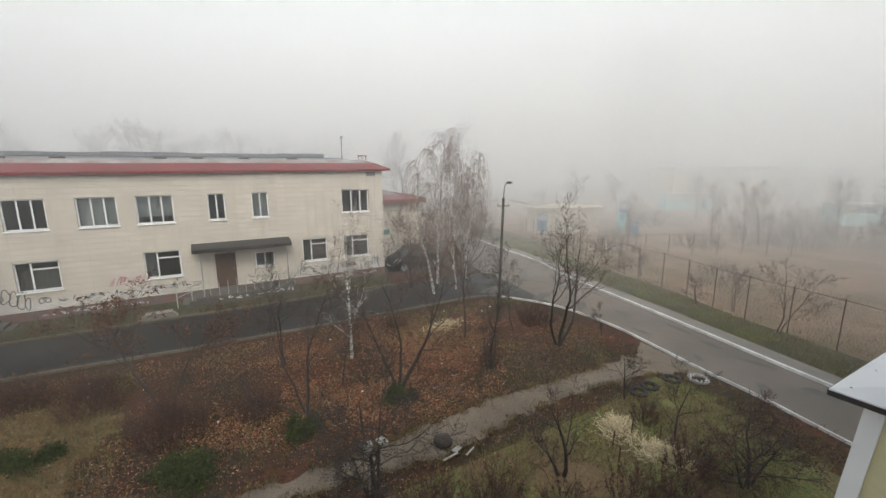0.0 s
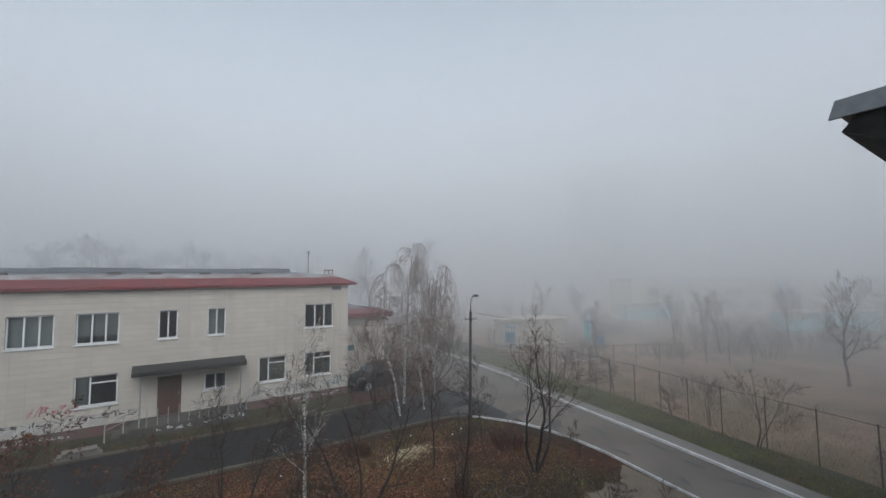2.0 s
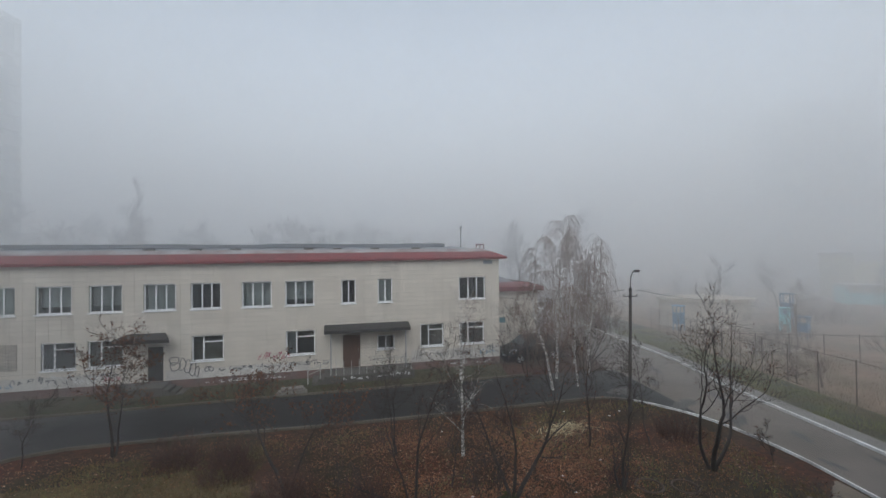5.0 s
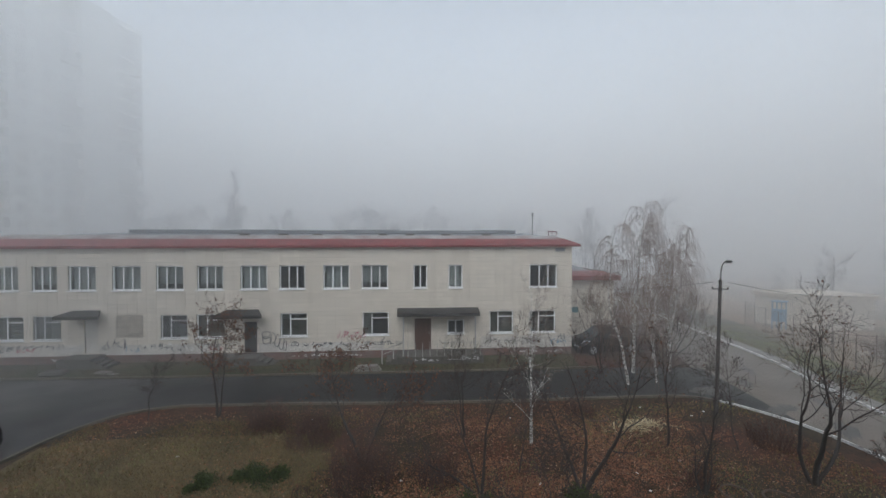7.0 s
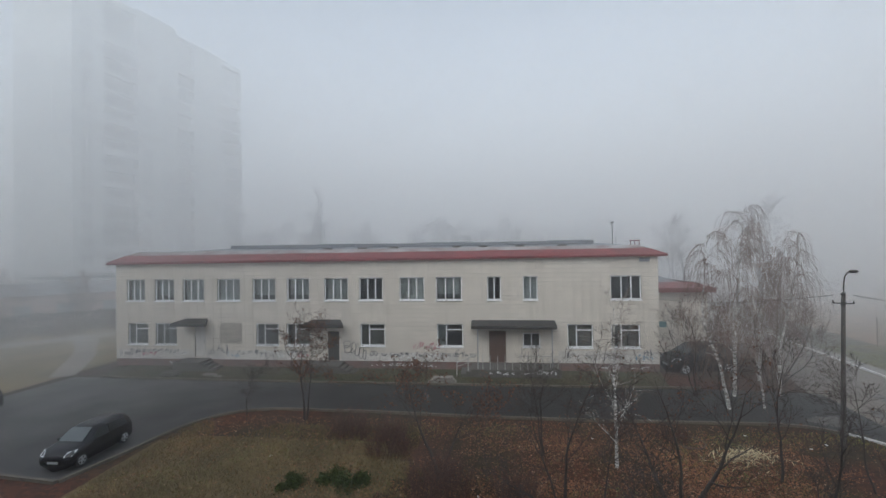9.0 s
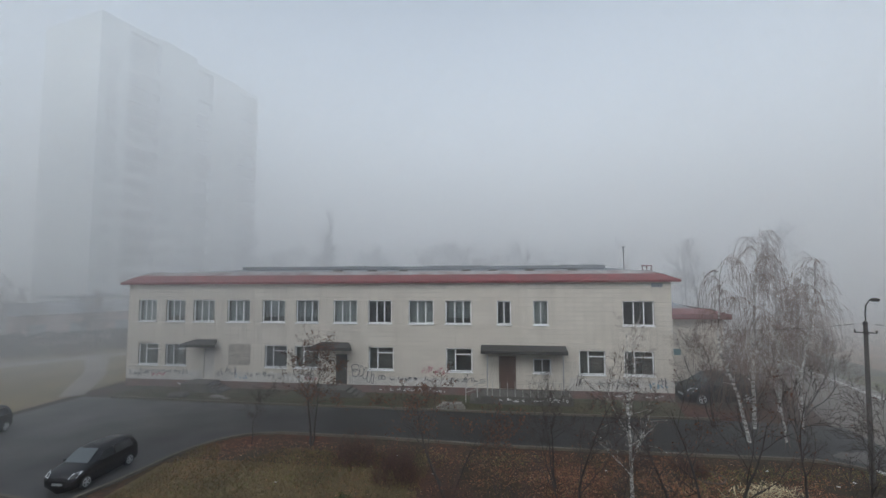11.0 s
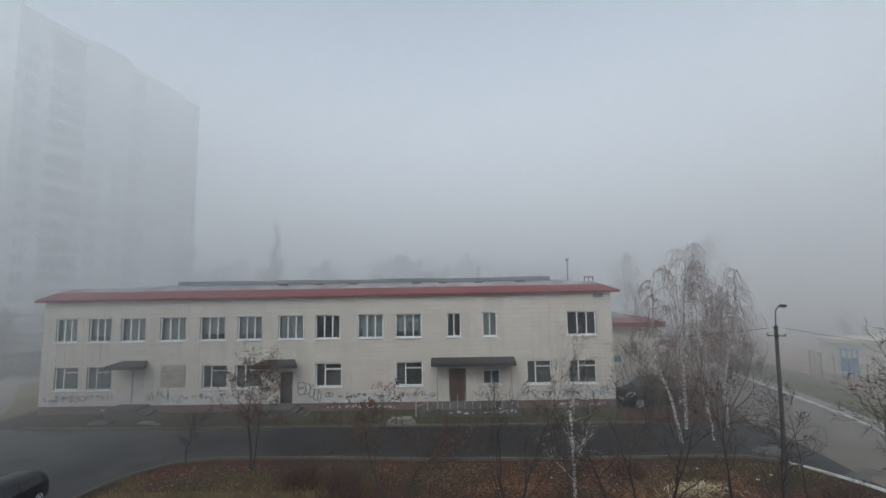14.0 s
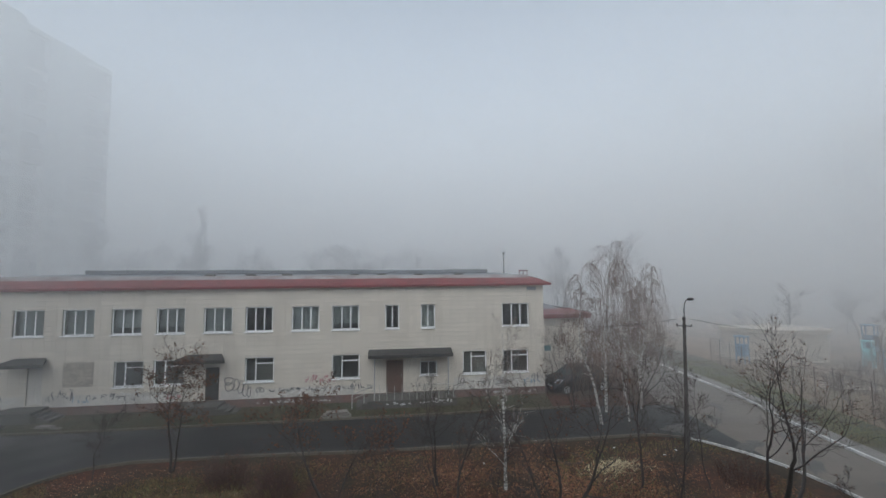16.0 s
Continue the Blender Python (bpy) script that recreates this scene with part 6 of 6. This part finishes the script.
            for k in range(20):
                a, b = 2 * math.pi * k / 20, 2 * math.pi * (k + 1) / 20
                rod(bm, (x + 0.195 * math.cos(a), s * 0.872, 0.30 + 0.195 * math.sin(a)), (x + 0.195 * math.cos(b), s * 0.872, 0.30 + 0.195 * math.sin(b)), 0.014, sides=5)
            part("rim", bm, M_CHROME, w, "five-spoke alloy rim")
    part("number_plate", boxes((1.90, 1.935, -0.26, 0.26, 0.38, 0.49)), M_STEEL, t)
    part("grille", boxes((1.84, 1.91, -0.40, 0.40, 0.55, 0.63), bevel=0.02), M_DARKCAN, t)
    t.scale = (scale, scale, scale)
    return t
M_CARGLASS = material("car_windscreen", (0.10, 0.115, 0.12), 0.06, 0.0, vary=0.05, scale=1, fine=3, bump=0.0)
car("black compact hatchback parked on the wet asphalt", (-26.25, -12.35, GZ - 0.085), -88, M_BLACKPAINT, 0.75)
car("dark car parked at the edge of the bay", (-35.3, -10.0, GZ - 0.085), -70, M_BLACKPAINT, 0.85)
car("dark car parked at the corner of the long building", (2.5, 0.6, GZ - 0.085), 190, M_BLACKPAINT, 1.1)

# ---- tower block ----
def tower(name, label, corner, heading, bays, short_side, storeys, steps_up, annex=True):
    """A panel tower; its long front runs from the corner along the heading (degrees from +x), its end wall turns left of it.
    bays: start, end, and the places of the windows in a flat bay, or None for a recessed loggia."""
    t = thing(name, label, "building", (*corner, GZ - 0.2), heading)
    S = 2.8
    H, long_side = storeys * S + 4.6, bays[-1][1]
    part("core", boxes((0, long_side, 1.3, short_side, 0, H)), M_PANEL, t)
    for x0, x1, up in steps_up:
        part("parapet", boxes((x0 - 0.05, x1 - 0.055, -0.05, short_side + 0.1, H + min(0, up) - 0.02, H + up + 0.9)), M_PANEL, t)
    part("lift_house", boxes((long_side * 0.36, long_side * 0.5, 5, 10, H, H + 2.6)), M_PANEL, t)
    win = mesh_of("window", *box_data(0, 1.5, -0.03, 0.06, 0, 1.45), M_TOWERGLASS)
    bar = mesh_of("window_frame", *box_data(0.66, 0.78, -0.06, 0.0, 0.03, 1.42), M_WHITE)
    rng = random.Random(storeys)
    for i, (x0, x1, places) in enumerate(bays):
        if places is None:
            for fin in (x0 + 0.004, x1 - 0.204):
                part("side_fin", boxes((fin, fin + 0.2, -0.14, 1.29, 0, H)), M_PANEL, t)
            # recess shade is put into the colour of the back and most balcony fronts
            part("loggia_back", boxes((x0 + 0.003, x1 - 0.003, 1.1, 1.297, 0, H)), M_GREENSHADE, t)
            for s in range(storeys):
                z = 0.35 + s * S
                part("slab", boxes((x0 + 0.206, x1 - 0.206, -0.06, 1.1, z, z + 0.18)), M_PANEL, t)
                part("balcony", boxes((x0 + 0.21, x1 - 0.21, -0.10, -0.02, z + 0.182, z + 1.15)), rng.choice((M_GREENSHADE, M_GREENSHADE, M_GREENSHADE, M_PANELDIM, M_PANEL)), t)
                if rng.random() < 0.35:
                    part("glazing", boxes((x0 + 0.3, (x0 + x1) / 2, -0.06, -0.03, z + 1.16, z + 2.55)), M_TOWERGLASS, t)
        else:
            part("panel", boxes((x0, x1, 0.0, 1.3, 0, H)), M_PANEL, t)
            for s in range(storeys):
                for k in places:
                    o = part_data("window", win, t, m=pose(x0 + k, 0.0, 1.3 + s * S))
                    part_data("window_frame", bar, o)
                part("joint", boxes((x0 + 0.01, x1 - 0.01, -0.012, 0.0, s * S + 0.42, s * S + 0.48)), M_PANELDIM, t)
    for s in range(storeys + 1):
        part("joint", boxes((-0.02, 0.0, 0.3, short_side, s * S + 0.42, s * S + 0.48)), M_PANELDIM, t)
    for k in (0.33, 0.66):
        part("joint", boxes((-0.018, 0.0, short_side * k, short_side * k + 0.06, 0, H)), M_PANELDIM, t)
    if annex:
        part("annex", boxes((-6.5, 10.5, -10, -0.9, 0, 4.9)), M_PANEL, t, "pale low annex")
        part("annex_roof", boxes((-6.8, 10.8, -10.3, -0.6, 4.9, 5.2)), M_GREENSHADE, t)
    return t


def box_data(x0, x1, y0, y1, z0, z1):
    v = [(x, y, z) for z in (z0, z1) for x, y in ((x0, y0), (x1, y0), (x1, y1), (x0, y1))]
    return v, [(3, 2, 1, 0), (4, 5, 6, 7), (0, 1, 5, 4), (1, 2, 6, 5), (2, 3, 7, 6), (3, 0, 4, 7)]
tower("tower_block", "tall grey panel tower block fading into fog", (-76.0, 33.0), 76.6,
      ((0, 4.4, (1.3,)), (4.4, 10.5, None), (10.5, 17.9, (0.9, 4.8)), (17.9, 22.1, None), (22.1, 28.6, (0.9, 4.1)), (28.6, 34.5, None)), 15.5, 17,
      ((0, 10.5, 0.0), (10.5, 17.9, 0.5), (17.9, 28.6, -0.6), (28.6, 34.5, -0.9)))
# ---- low pinkish building and dark hedge beyond the meadow ----
shed = thing("low_building", "low pinkish rendered building in fog", "building", (-63.5, 12.5, GZ - 0.2), 52)
part("wall", boxes((0, 13, 0, 5, 0, 3.6)), M_PINKWALL, shed)
bm = bmesh.new()
eave = [bm.verts.new(p) for p in ((-0.4, -0.5, 3.6), (13.4, -0.5, 3.6), (13.4, 5.5, 3.6), (-0.4, 5.5, 3.6))]
ridge = [bm.verts.new(p) for p in ((-0.4, 2.5, 4.9), (13.4, 2.5, 4.9))]
for f in ((eave[0], eave[1], ridge[1], ridge[0]), (eave[2], eave[3], ridge[0], ridge[1]), (eave[1], eave[2], ridge[1]), (eave[3], eave[0], ridge[0]), eave[::-1]):
    bm.faces.new(f)
part("roof", bm, M_ROOF, shed)
for x in (1.6, 5.2, 9.4):
    part("window", boxes((x, x + 1.5, -0.05, 0.05, 1.2, 2.5)), M_DIMWIN, shed)
rng = random.Random(61)
hv, hf = [], []
for i in range(13000):
    u = rng.random()
    x, y = -60 + 11.5 * u + rng.gauss(0, 0.35), 5.2 + 12.5 * u + rng.gauss(0, 0.35)
    z = GZ + rng.random() ** 0.8 * (2.0 + 0.5 * noise.noise((u * 14, 0, 3)))
    s = rng.uniform(0.05, 0.12)
    d = Vector((rng.gauss(0, 1), rng.gauss(0, 1), rng.gauss(0, 1))).normalized()
    e = d.cross(Vector((0.2, 0.4, 0.9))).normalized()
    c, k = Vector((x, y, z)), len(hv)
    hv += [c - d * s, c + e * s * 0.6, c + d * s, c - e * s * 0.6]
    hf.append((k, k + 1, k + 2, k + 3))
tagged(part_data("hedge", mesh_of("hedge", hv, hf, M_HEDGE), None), "dark clipped hedge along the meadow in fog", "hedge", kind="stuff")
tower("tower_block", "distant tower block barely visible in fog", (104, 61), -35, ((0, 7, (1.2, 4.2)), (7, 14, None), (14, 22, (1.2, 4.8))), 12, 15, ((0, 22, 0.0),), annex=False)

# ---- pale low school across the playground ----
ang = math.degrees(math.atan2(-21.6, 32.4))
school = thing("school", "pale yellow two-storey school with blue pilasters in fog", "building", (63.9, 18.3, GZ - 0.2), ang)
part("wall", boxes((0, 52, 0, 10, 0, 7.0)), M_YELLOW, school)
part("roof", boxes((-0.3, 52.3, -0.4, 10.3, 7.0, 7.4)), M_PANEL, school)
part("band", boxes((0.1, 51.9, -0.06, 0.0, 5.9, 6.9)), M_WHITE, school)
for x in (27.6, 39.7):
    part("pilaster", boxes((x, x + 1.7, -0.5, -0.07, 0, 7.0)), M_BLUE, school, "blue painted pilaster")
for s in range(2):
    for i in range(13):
        if i in (6, 9):
            continue
        part("window", boxes((3.0 + i * 3.9, 5.4 + i * 3.9, -0.08, -0.005, 1.2 + s * 2.6, 2.9 + s * 2.6)), M_DIMWIN, school)
for x0, x1, y0 in ((-3.0, 5.2, -4.5), (10.0, 14.5, -24.0), (18.5, 23.0, -23.0)):
    ver = thing("veranda", "pale blue low playground pavilion", "pavilion", (63.9, 18.3, GZ - 0.2), ang)
    part("wall", boxes((x0, x1, y0, y0 + 0.2, 0, 1.7)), M_SKYBLUE, ver)
    part("wall", boxes((x0, x0 + 0.2, y0 + 0.2, y0 + 3.4, 0, 2.7)), M_SKYBLUE, ver)
    part("wall", boxes((x1 - 0.2, x1, y0 + 0.2, y0 + 3.4, 0, 2.7)), M_SKYBLUE, ver)
    part("back_wall", boxes((x0 + 0.2, x1 - 0.2, y0 + 3.2, y0 + 3.4, 0, 2.7)), M_YELLOW, ver)
    part("roof", boxes((x0 - 0.3, x1 + 0.3, y0 - 0.3, y0 + 3.6, 2.7, 2.9)), M_WHITE, ver)

# ---- playground pavilion with curved white roof, blue play towers ----
pav = thing("pavilion", "beige round-walled playground pavilion with white roof edge", "pavilion", (25.9, 8.2, GZ - 0.2), -26)
bm = bmesh.new()
N = 24
for r0, z0, z1 in ((4.3, 0, 2.7),):
    rings = [[bm.verts.new((r * math.cos(math.pi + math.pi * i / N), 0.55 * r * math.sin(math.pi + math.pi * i / N), z)) for i in range(N + 1)] for r, z in ((r0, z0), (r0, z1), (r0 - 0.25, z1), (r0 - 0.25, z0))]
    for a, b in zip(rings, rings[1:]):
        for i in range(N):
            bm.faces.new((a[i], a[i + 1], b[i + 1], b[i]))
part("wall", bm, M_BEIGE, pav)
bm = bmesh.new()
top = [bm.verts.new((4.6 * math.cos(math.pi + math.pi * i / N), 0.58 * 4.6 * math.sin(math.pi + math.pi * i / N), 2.75)) for i in range(N + 1)]
low = [bm.verts.new((p.co.x, p.co.y, 3.05)) for p in top]
mid = bm.verts.new((0, 0, 3.35))
for i in range(N):
    bm.faces.new((top[i], top[i + 1], low[i + 1], low[i]))
    bm.faces.new((low[i], low[i + 1], mid))
bm.faces.new((low[-1], low[0], mid))
bm.faces.new(top[::-1])
part("roof", bm, M_BEIGE, pav, "pale roof edge")
for x, y, h, w, mat in ((32.7, 5.0, 3.3, 0.8, M_BLUE), (21.0, 6.4, 2.4, 0.7, M_BLUE), (30.0, 3.2, 2.2, 0.6, M_SKYBLUE), (28.6, 0.6, 1.8, 0.7, M_BLUE)):
    play = thing("play_tower", "blue painted wooden play tower in fog", "play equipment", (x, y, GZ - 0.12), 20)
    for a, b in ((-w / 2, -w / 2), (w / 2, -w / 2), (w / 2, w / 2), (-w / 2, w / 2)):
        part("post", rods(((a, b, 0), (a, b, h), 0.05), sides=6), mat, play)
    part("side", boxes((-w / 2, w / 2, -w / 2 - 0.03, -w / 2 + 0.0, h * 0.3, h * 0.75)), mat, play)
    part("side", boxes((-w / 2 - 0.03, -w / 2, -w / 2, w / 2, h * 0.3, h * 0.75)), mat, play)
    part("roof", boxes((-w * 0.7, w * 0.7, -w * 0.7, w * 0.7, h, h + 0.08), bevel=0.02), mat, play)
solid("sandpit_edge", boxes((-2, 2, -0.06, 0.06, 0, 0.25), bevel=0.02), M_BEIGE, "pale timber edge of a sandpit", "sandpit", (21, -2.5, GZ - 0.12), -25)

# ---- neighbour's balcony and the wall behind the camera ----
balc = thing("balcony", "enclosed cream balcony with white metal flashing", "balcony")
BX, BY = -8.84, -26.88
def flared(bm):
    """The parapet leans a little outwards towards its foot."""
    for vert in bm.verts:
        vert.co.y += (6.37 - vert.co.z) * 0.073
    return bm
part("side_panel", flared(boxes((BX + 0.012, BX + 0.05, -28.2, BY - 0.058, 4.6, 6.36))), M_CREAM, balc, "cream painted panel")
part("front_panel", flared(boxes((BX + 0.05, -6.4, BY - 0.05, BY - 0.012, 4.6, 6.36))), M_CREAM, balc)
part("corner_trim", flared(boxes((BX, BX + 0.06, BY - 0.058, BY - 0.03, 4.6, 6.37))), M_WHITE, balc, "white folded corner trim")
part("corner_trim", flared(boxes((BX + 0.004, BX + 0.075, BY - 0.03, BY, 4.6, 6.37))), M_WHITE, balc, "white folded corner trim")
bm = bmesh.new()
out = [(-8.9, -26.79, 6.395), (-6.2, -26.79, 6.395), (-6.2, -27.02, 6.47), (-8.72, -27.02, 6.47), (-8.72, -28.2, 6.47), (-8.9, -28.2, 6.395)]
a = [bm.verts.new(p) for p in out]
b = [bm.verts.new((p[0], p[1], p[2] - 0.012)) for p in out]
bm.faces.new((a[0], a[1], a[2], a[3]))
bm.faces.new((a[0], a[3], a[4], a[5]))
bm.faces.new((b[3], b[2], b[1], b[0]))
bm.faces.new((b[5], b[4], b[3], b[0]))
for i in range(6):
    bm.faces.new((a[i], b[i], b[(i + 1) % 6], a[(i + 1) % 6]))
part("flashing", bm, M_WHITE, balc, "white sheet-metal sill flashing with screws")
part("flashing_lip", boxes((-8.905, -8.893, -28.2, -26.79, 6.37, 6.39), (-8.893, -6.2, -26.797, -26.785, 6.37, 6.39)), M_DARKSTEEL, balc)
for p in ((-8.86, -26.84), (-8.83, -26.95), (-8.60, -26.84), (-8.4, -26.84), (-8.83, -27.1)):
    part("screw", rods(((p[0], p[1], 6.40), (p[0], p[1], 6.412), 0.004), sides=6), M_DARKSTEEL, balc)
part("raised_sill", boxes((-8.70, -6.2, -28.2, -27.03, 6.4, 6.52), bevel=0.008), M_STEEL, balc)
part("window_post", boxes((-8.66, -8.58, -27.06 - 0.05, -27.06 + 0.03, 6.52, 7.5), bevel=0.006), M_WOOD, balc, "brown wooden window post")
part("window_post", boxes((-6.6, -6.5, -27.11, -27.03, 6.52, 7.74), bevel=0.006), M_WOOD, balc)
part("pane", boxes((-8.58, -6.6, -27.08, -27.074, 6.52, 7.72)), M_GLASS, balc)
def plate(name, outline, x0, x1, mat, label=""):
    """A flat plate whose outline lies in y and z, from x0 to x1."""
    bm = bmesh.new()
    a = [bm.verts.new((x0, y, z)) for y, z in outline]
    b = [bm.verts.new((x1, y, z)) for y, z in outline]
    bm.faces.new(a)
    bm.faces.new(b[::-1])
    for i in range(len(a)):
        bm.faces.new((a[i], b[i], b[(i + 1) % len(a)], a[(i + 1) % len(a)]))
    bmesh.ops.recalc_face_normals(bm, faces=bm.faces)
    return part(name, bm, mat, balc, label)
plate("fascia", ((-26.818, 7.812), (-26.838, 7.872), (-28.2, 7.93), (-28.2, 7.845)), -8.895, -8.880, M_STEEL, "grey weathered canopy edge sheet")
plate("canopy_deck", ((-26.84, 7.825), (-26.85, 7.865), (-28.2, 7.92), (-28.2, 7.86)), -8.879, -6.2, M_STEEL, "grey canopy sheeting")
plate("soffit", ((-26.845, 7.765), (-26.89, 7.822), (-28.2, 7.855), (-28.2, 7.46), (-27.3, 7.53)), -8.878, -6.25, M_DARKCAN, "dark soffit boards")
solid("wall_south", boxes((-50, 40, -28.6, -28.2, GZ - 0.4, 12.0)), M_WHITE, "plain plastered wall of the apartment house", "wall", kind="structure")


# ---- facade blocks of the long building ----
def minus(rects, hole):
    """Rectangles x0, x1, z0, z1 without the part that lies in the hole."""
    out = []
    for a, b, c, d in rects:
        p, q, r, t = max(a, hole[0]), min(b, hole[1]), max(c, hole[2]), min(d, hole[3])
        if p >= q or r >= t:
            out.append((a, b, c, d))
            continue
        out += [g for g in ((a, p, c, d), (q, b, c, d), (p, q, c, r), (p, q, t, d)) if g[1] - g[0] > 0.02 and g[3] - g[2] > 0.02]
    return out


whole = mesh_of("facade_block", *box_data(0, 0.573, 0, 0.014, 0, 0.275), M_TILE)
far_v, far_f = [], []
for row in range(24):
    z0 = 0.205 + 0.2885 * row
    for col in range(64):
        x1 = -0.004 - 0.58 * col
        rects = [(max(-LEN + 0.004, x1 - 0.573), x1, z0, min(7.115, z0 + 0.275))]
        for h in holes:
            rects = minus(rects, h)
        for a, b, c, d in rects:
            if col < 12:
                me = whole if b - a > 0.57 and d - c > 0.27 else mesh_of("facade_block", *box_data(0, b - a, 0, 0.014, 0, d - c), M_TILE)
                part_data("facade_block", me, front_wall, m=pose(a, -0.0125, c))
            elif b > a:
                bv, bf = box_data(a, b, -0.0125, 0.0015, c, d)
                k = len(far_v)
                far_v += bv
                far_f += [tuple(i + k for i in q) for q in bf]
part_data("facade_blocks", mesh_of("facade_blocks", far_v, far_f, M_TILES), front_wall, kind="stuff")


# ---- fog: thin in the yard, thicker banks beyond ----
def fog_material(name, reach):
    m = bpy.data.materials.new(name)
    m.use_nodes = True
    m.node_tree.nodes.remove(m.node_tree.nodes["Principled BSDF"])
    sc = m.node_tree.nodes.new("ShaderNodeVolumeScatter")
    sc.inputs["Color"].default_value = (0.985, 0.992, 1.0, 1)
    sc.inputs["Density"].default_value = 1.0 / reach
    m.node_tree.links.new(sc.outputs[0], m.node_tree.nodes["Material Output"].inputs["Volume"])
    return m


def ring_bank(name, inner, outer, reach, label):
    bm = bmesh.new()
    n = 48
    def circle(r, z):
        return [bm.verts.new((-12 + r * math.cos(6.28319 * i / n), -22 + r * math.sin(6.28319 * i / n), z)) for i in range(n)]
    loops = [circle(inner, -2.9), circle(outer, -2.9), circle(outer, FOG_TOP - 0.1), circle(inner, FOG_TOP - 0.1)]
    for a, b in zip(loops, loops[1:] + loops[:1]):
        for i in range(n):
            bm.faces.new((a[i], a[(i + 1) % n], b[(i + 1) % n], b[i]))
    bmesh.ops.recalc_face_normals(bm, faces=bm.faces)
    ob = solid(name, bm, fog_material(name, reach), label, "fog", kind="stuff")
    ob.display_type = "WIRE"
fog = solid("fog", boxes((-330, 330, -330, 330, -3, FOG_TOP)), fog_material("fog", FOG_REACH), "thin grey morning fog over the yard", "fog", kind="stuff")
fog.display_type = "WIRE"
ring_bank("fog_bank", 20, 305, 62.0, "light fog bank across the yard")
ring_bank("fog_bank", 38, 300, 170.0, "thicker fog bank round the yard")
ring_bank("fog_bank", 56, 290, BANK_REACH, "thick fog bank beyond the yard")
low = solid("fog_bank", boxes((0, 130, 0, 90, -2.8, 15), bevel=0), fog_material("fog_bank", 420.0), "dense low fog bank over the playground", "fog", (17, -6, 0), -14, kind="stuff")
low.display_type = "WIRE"
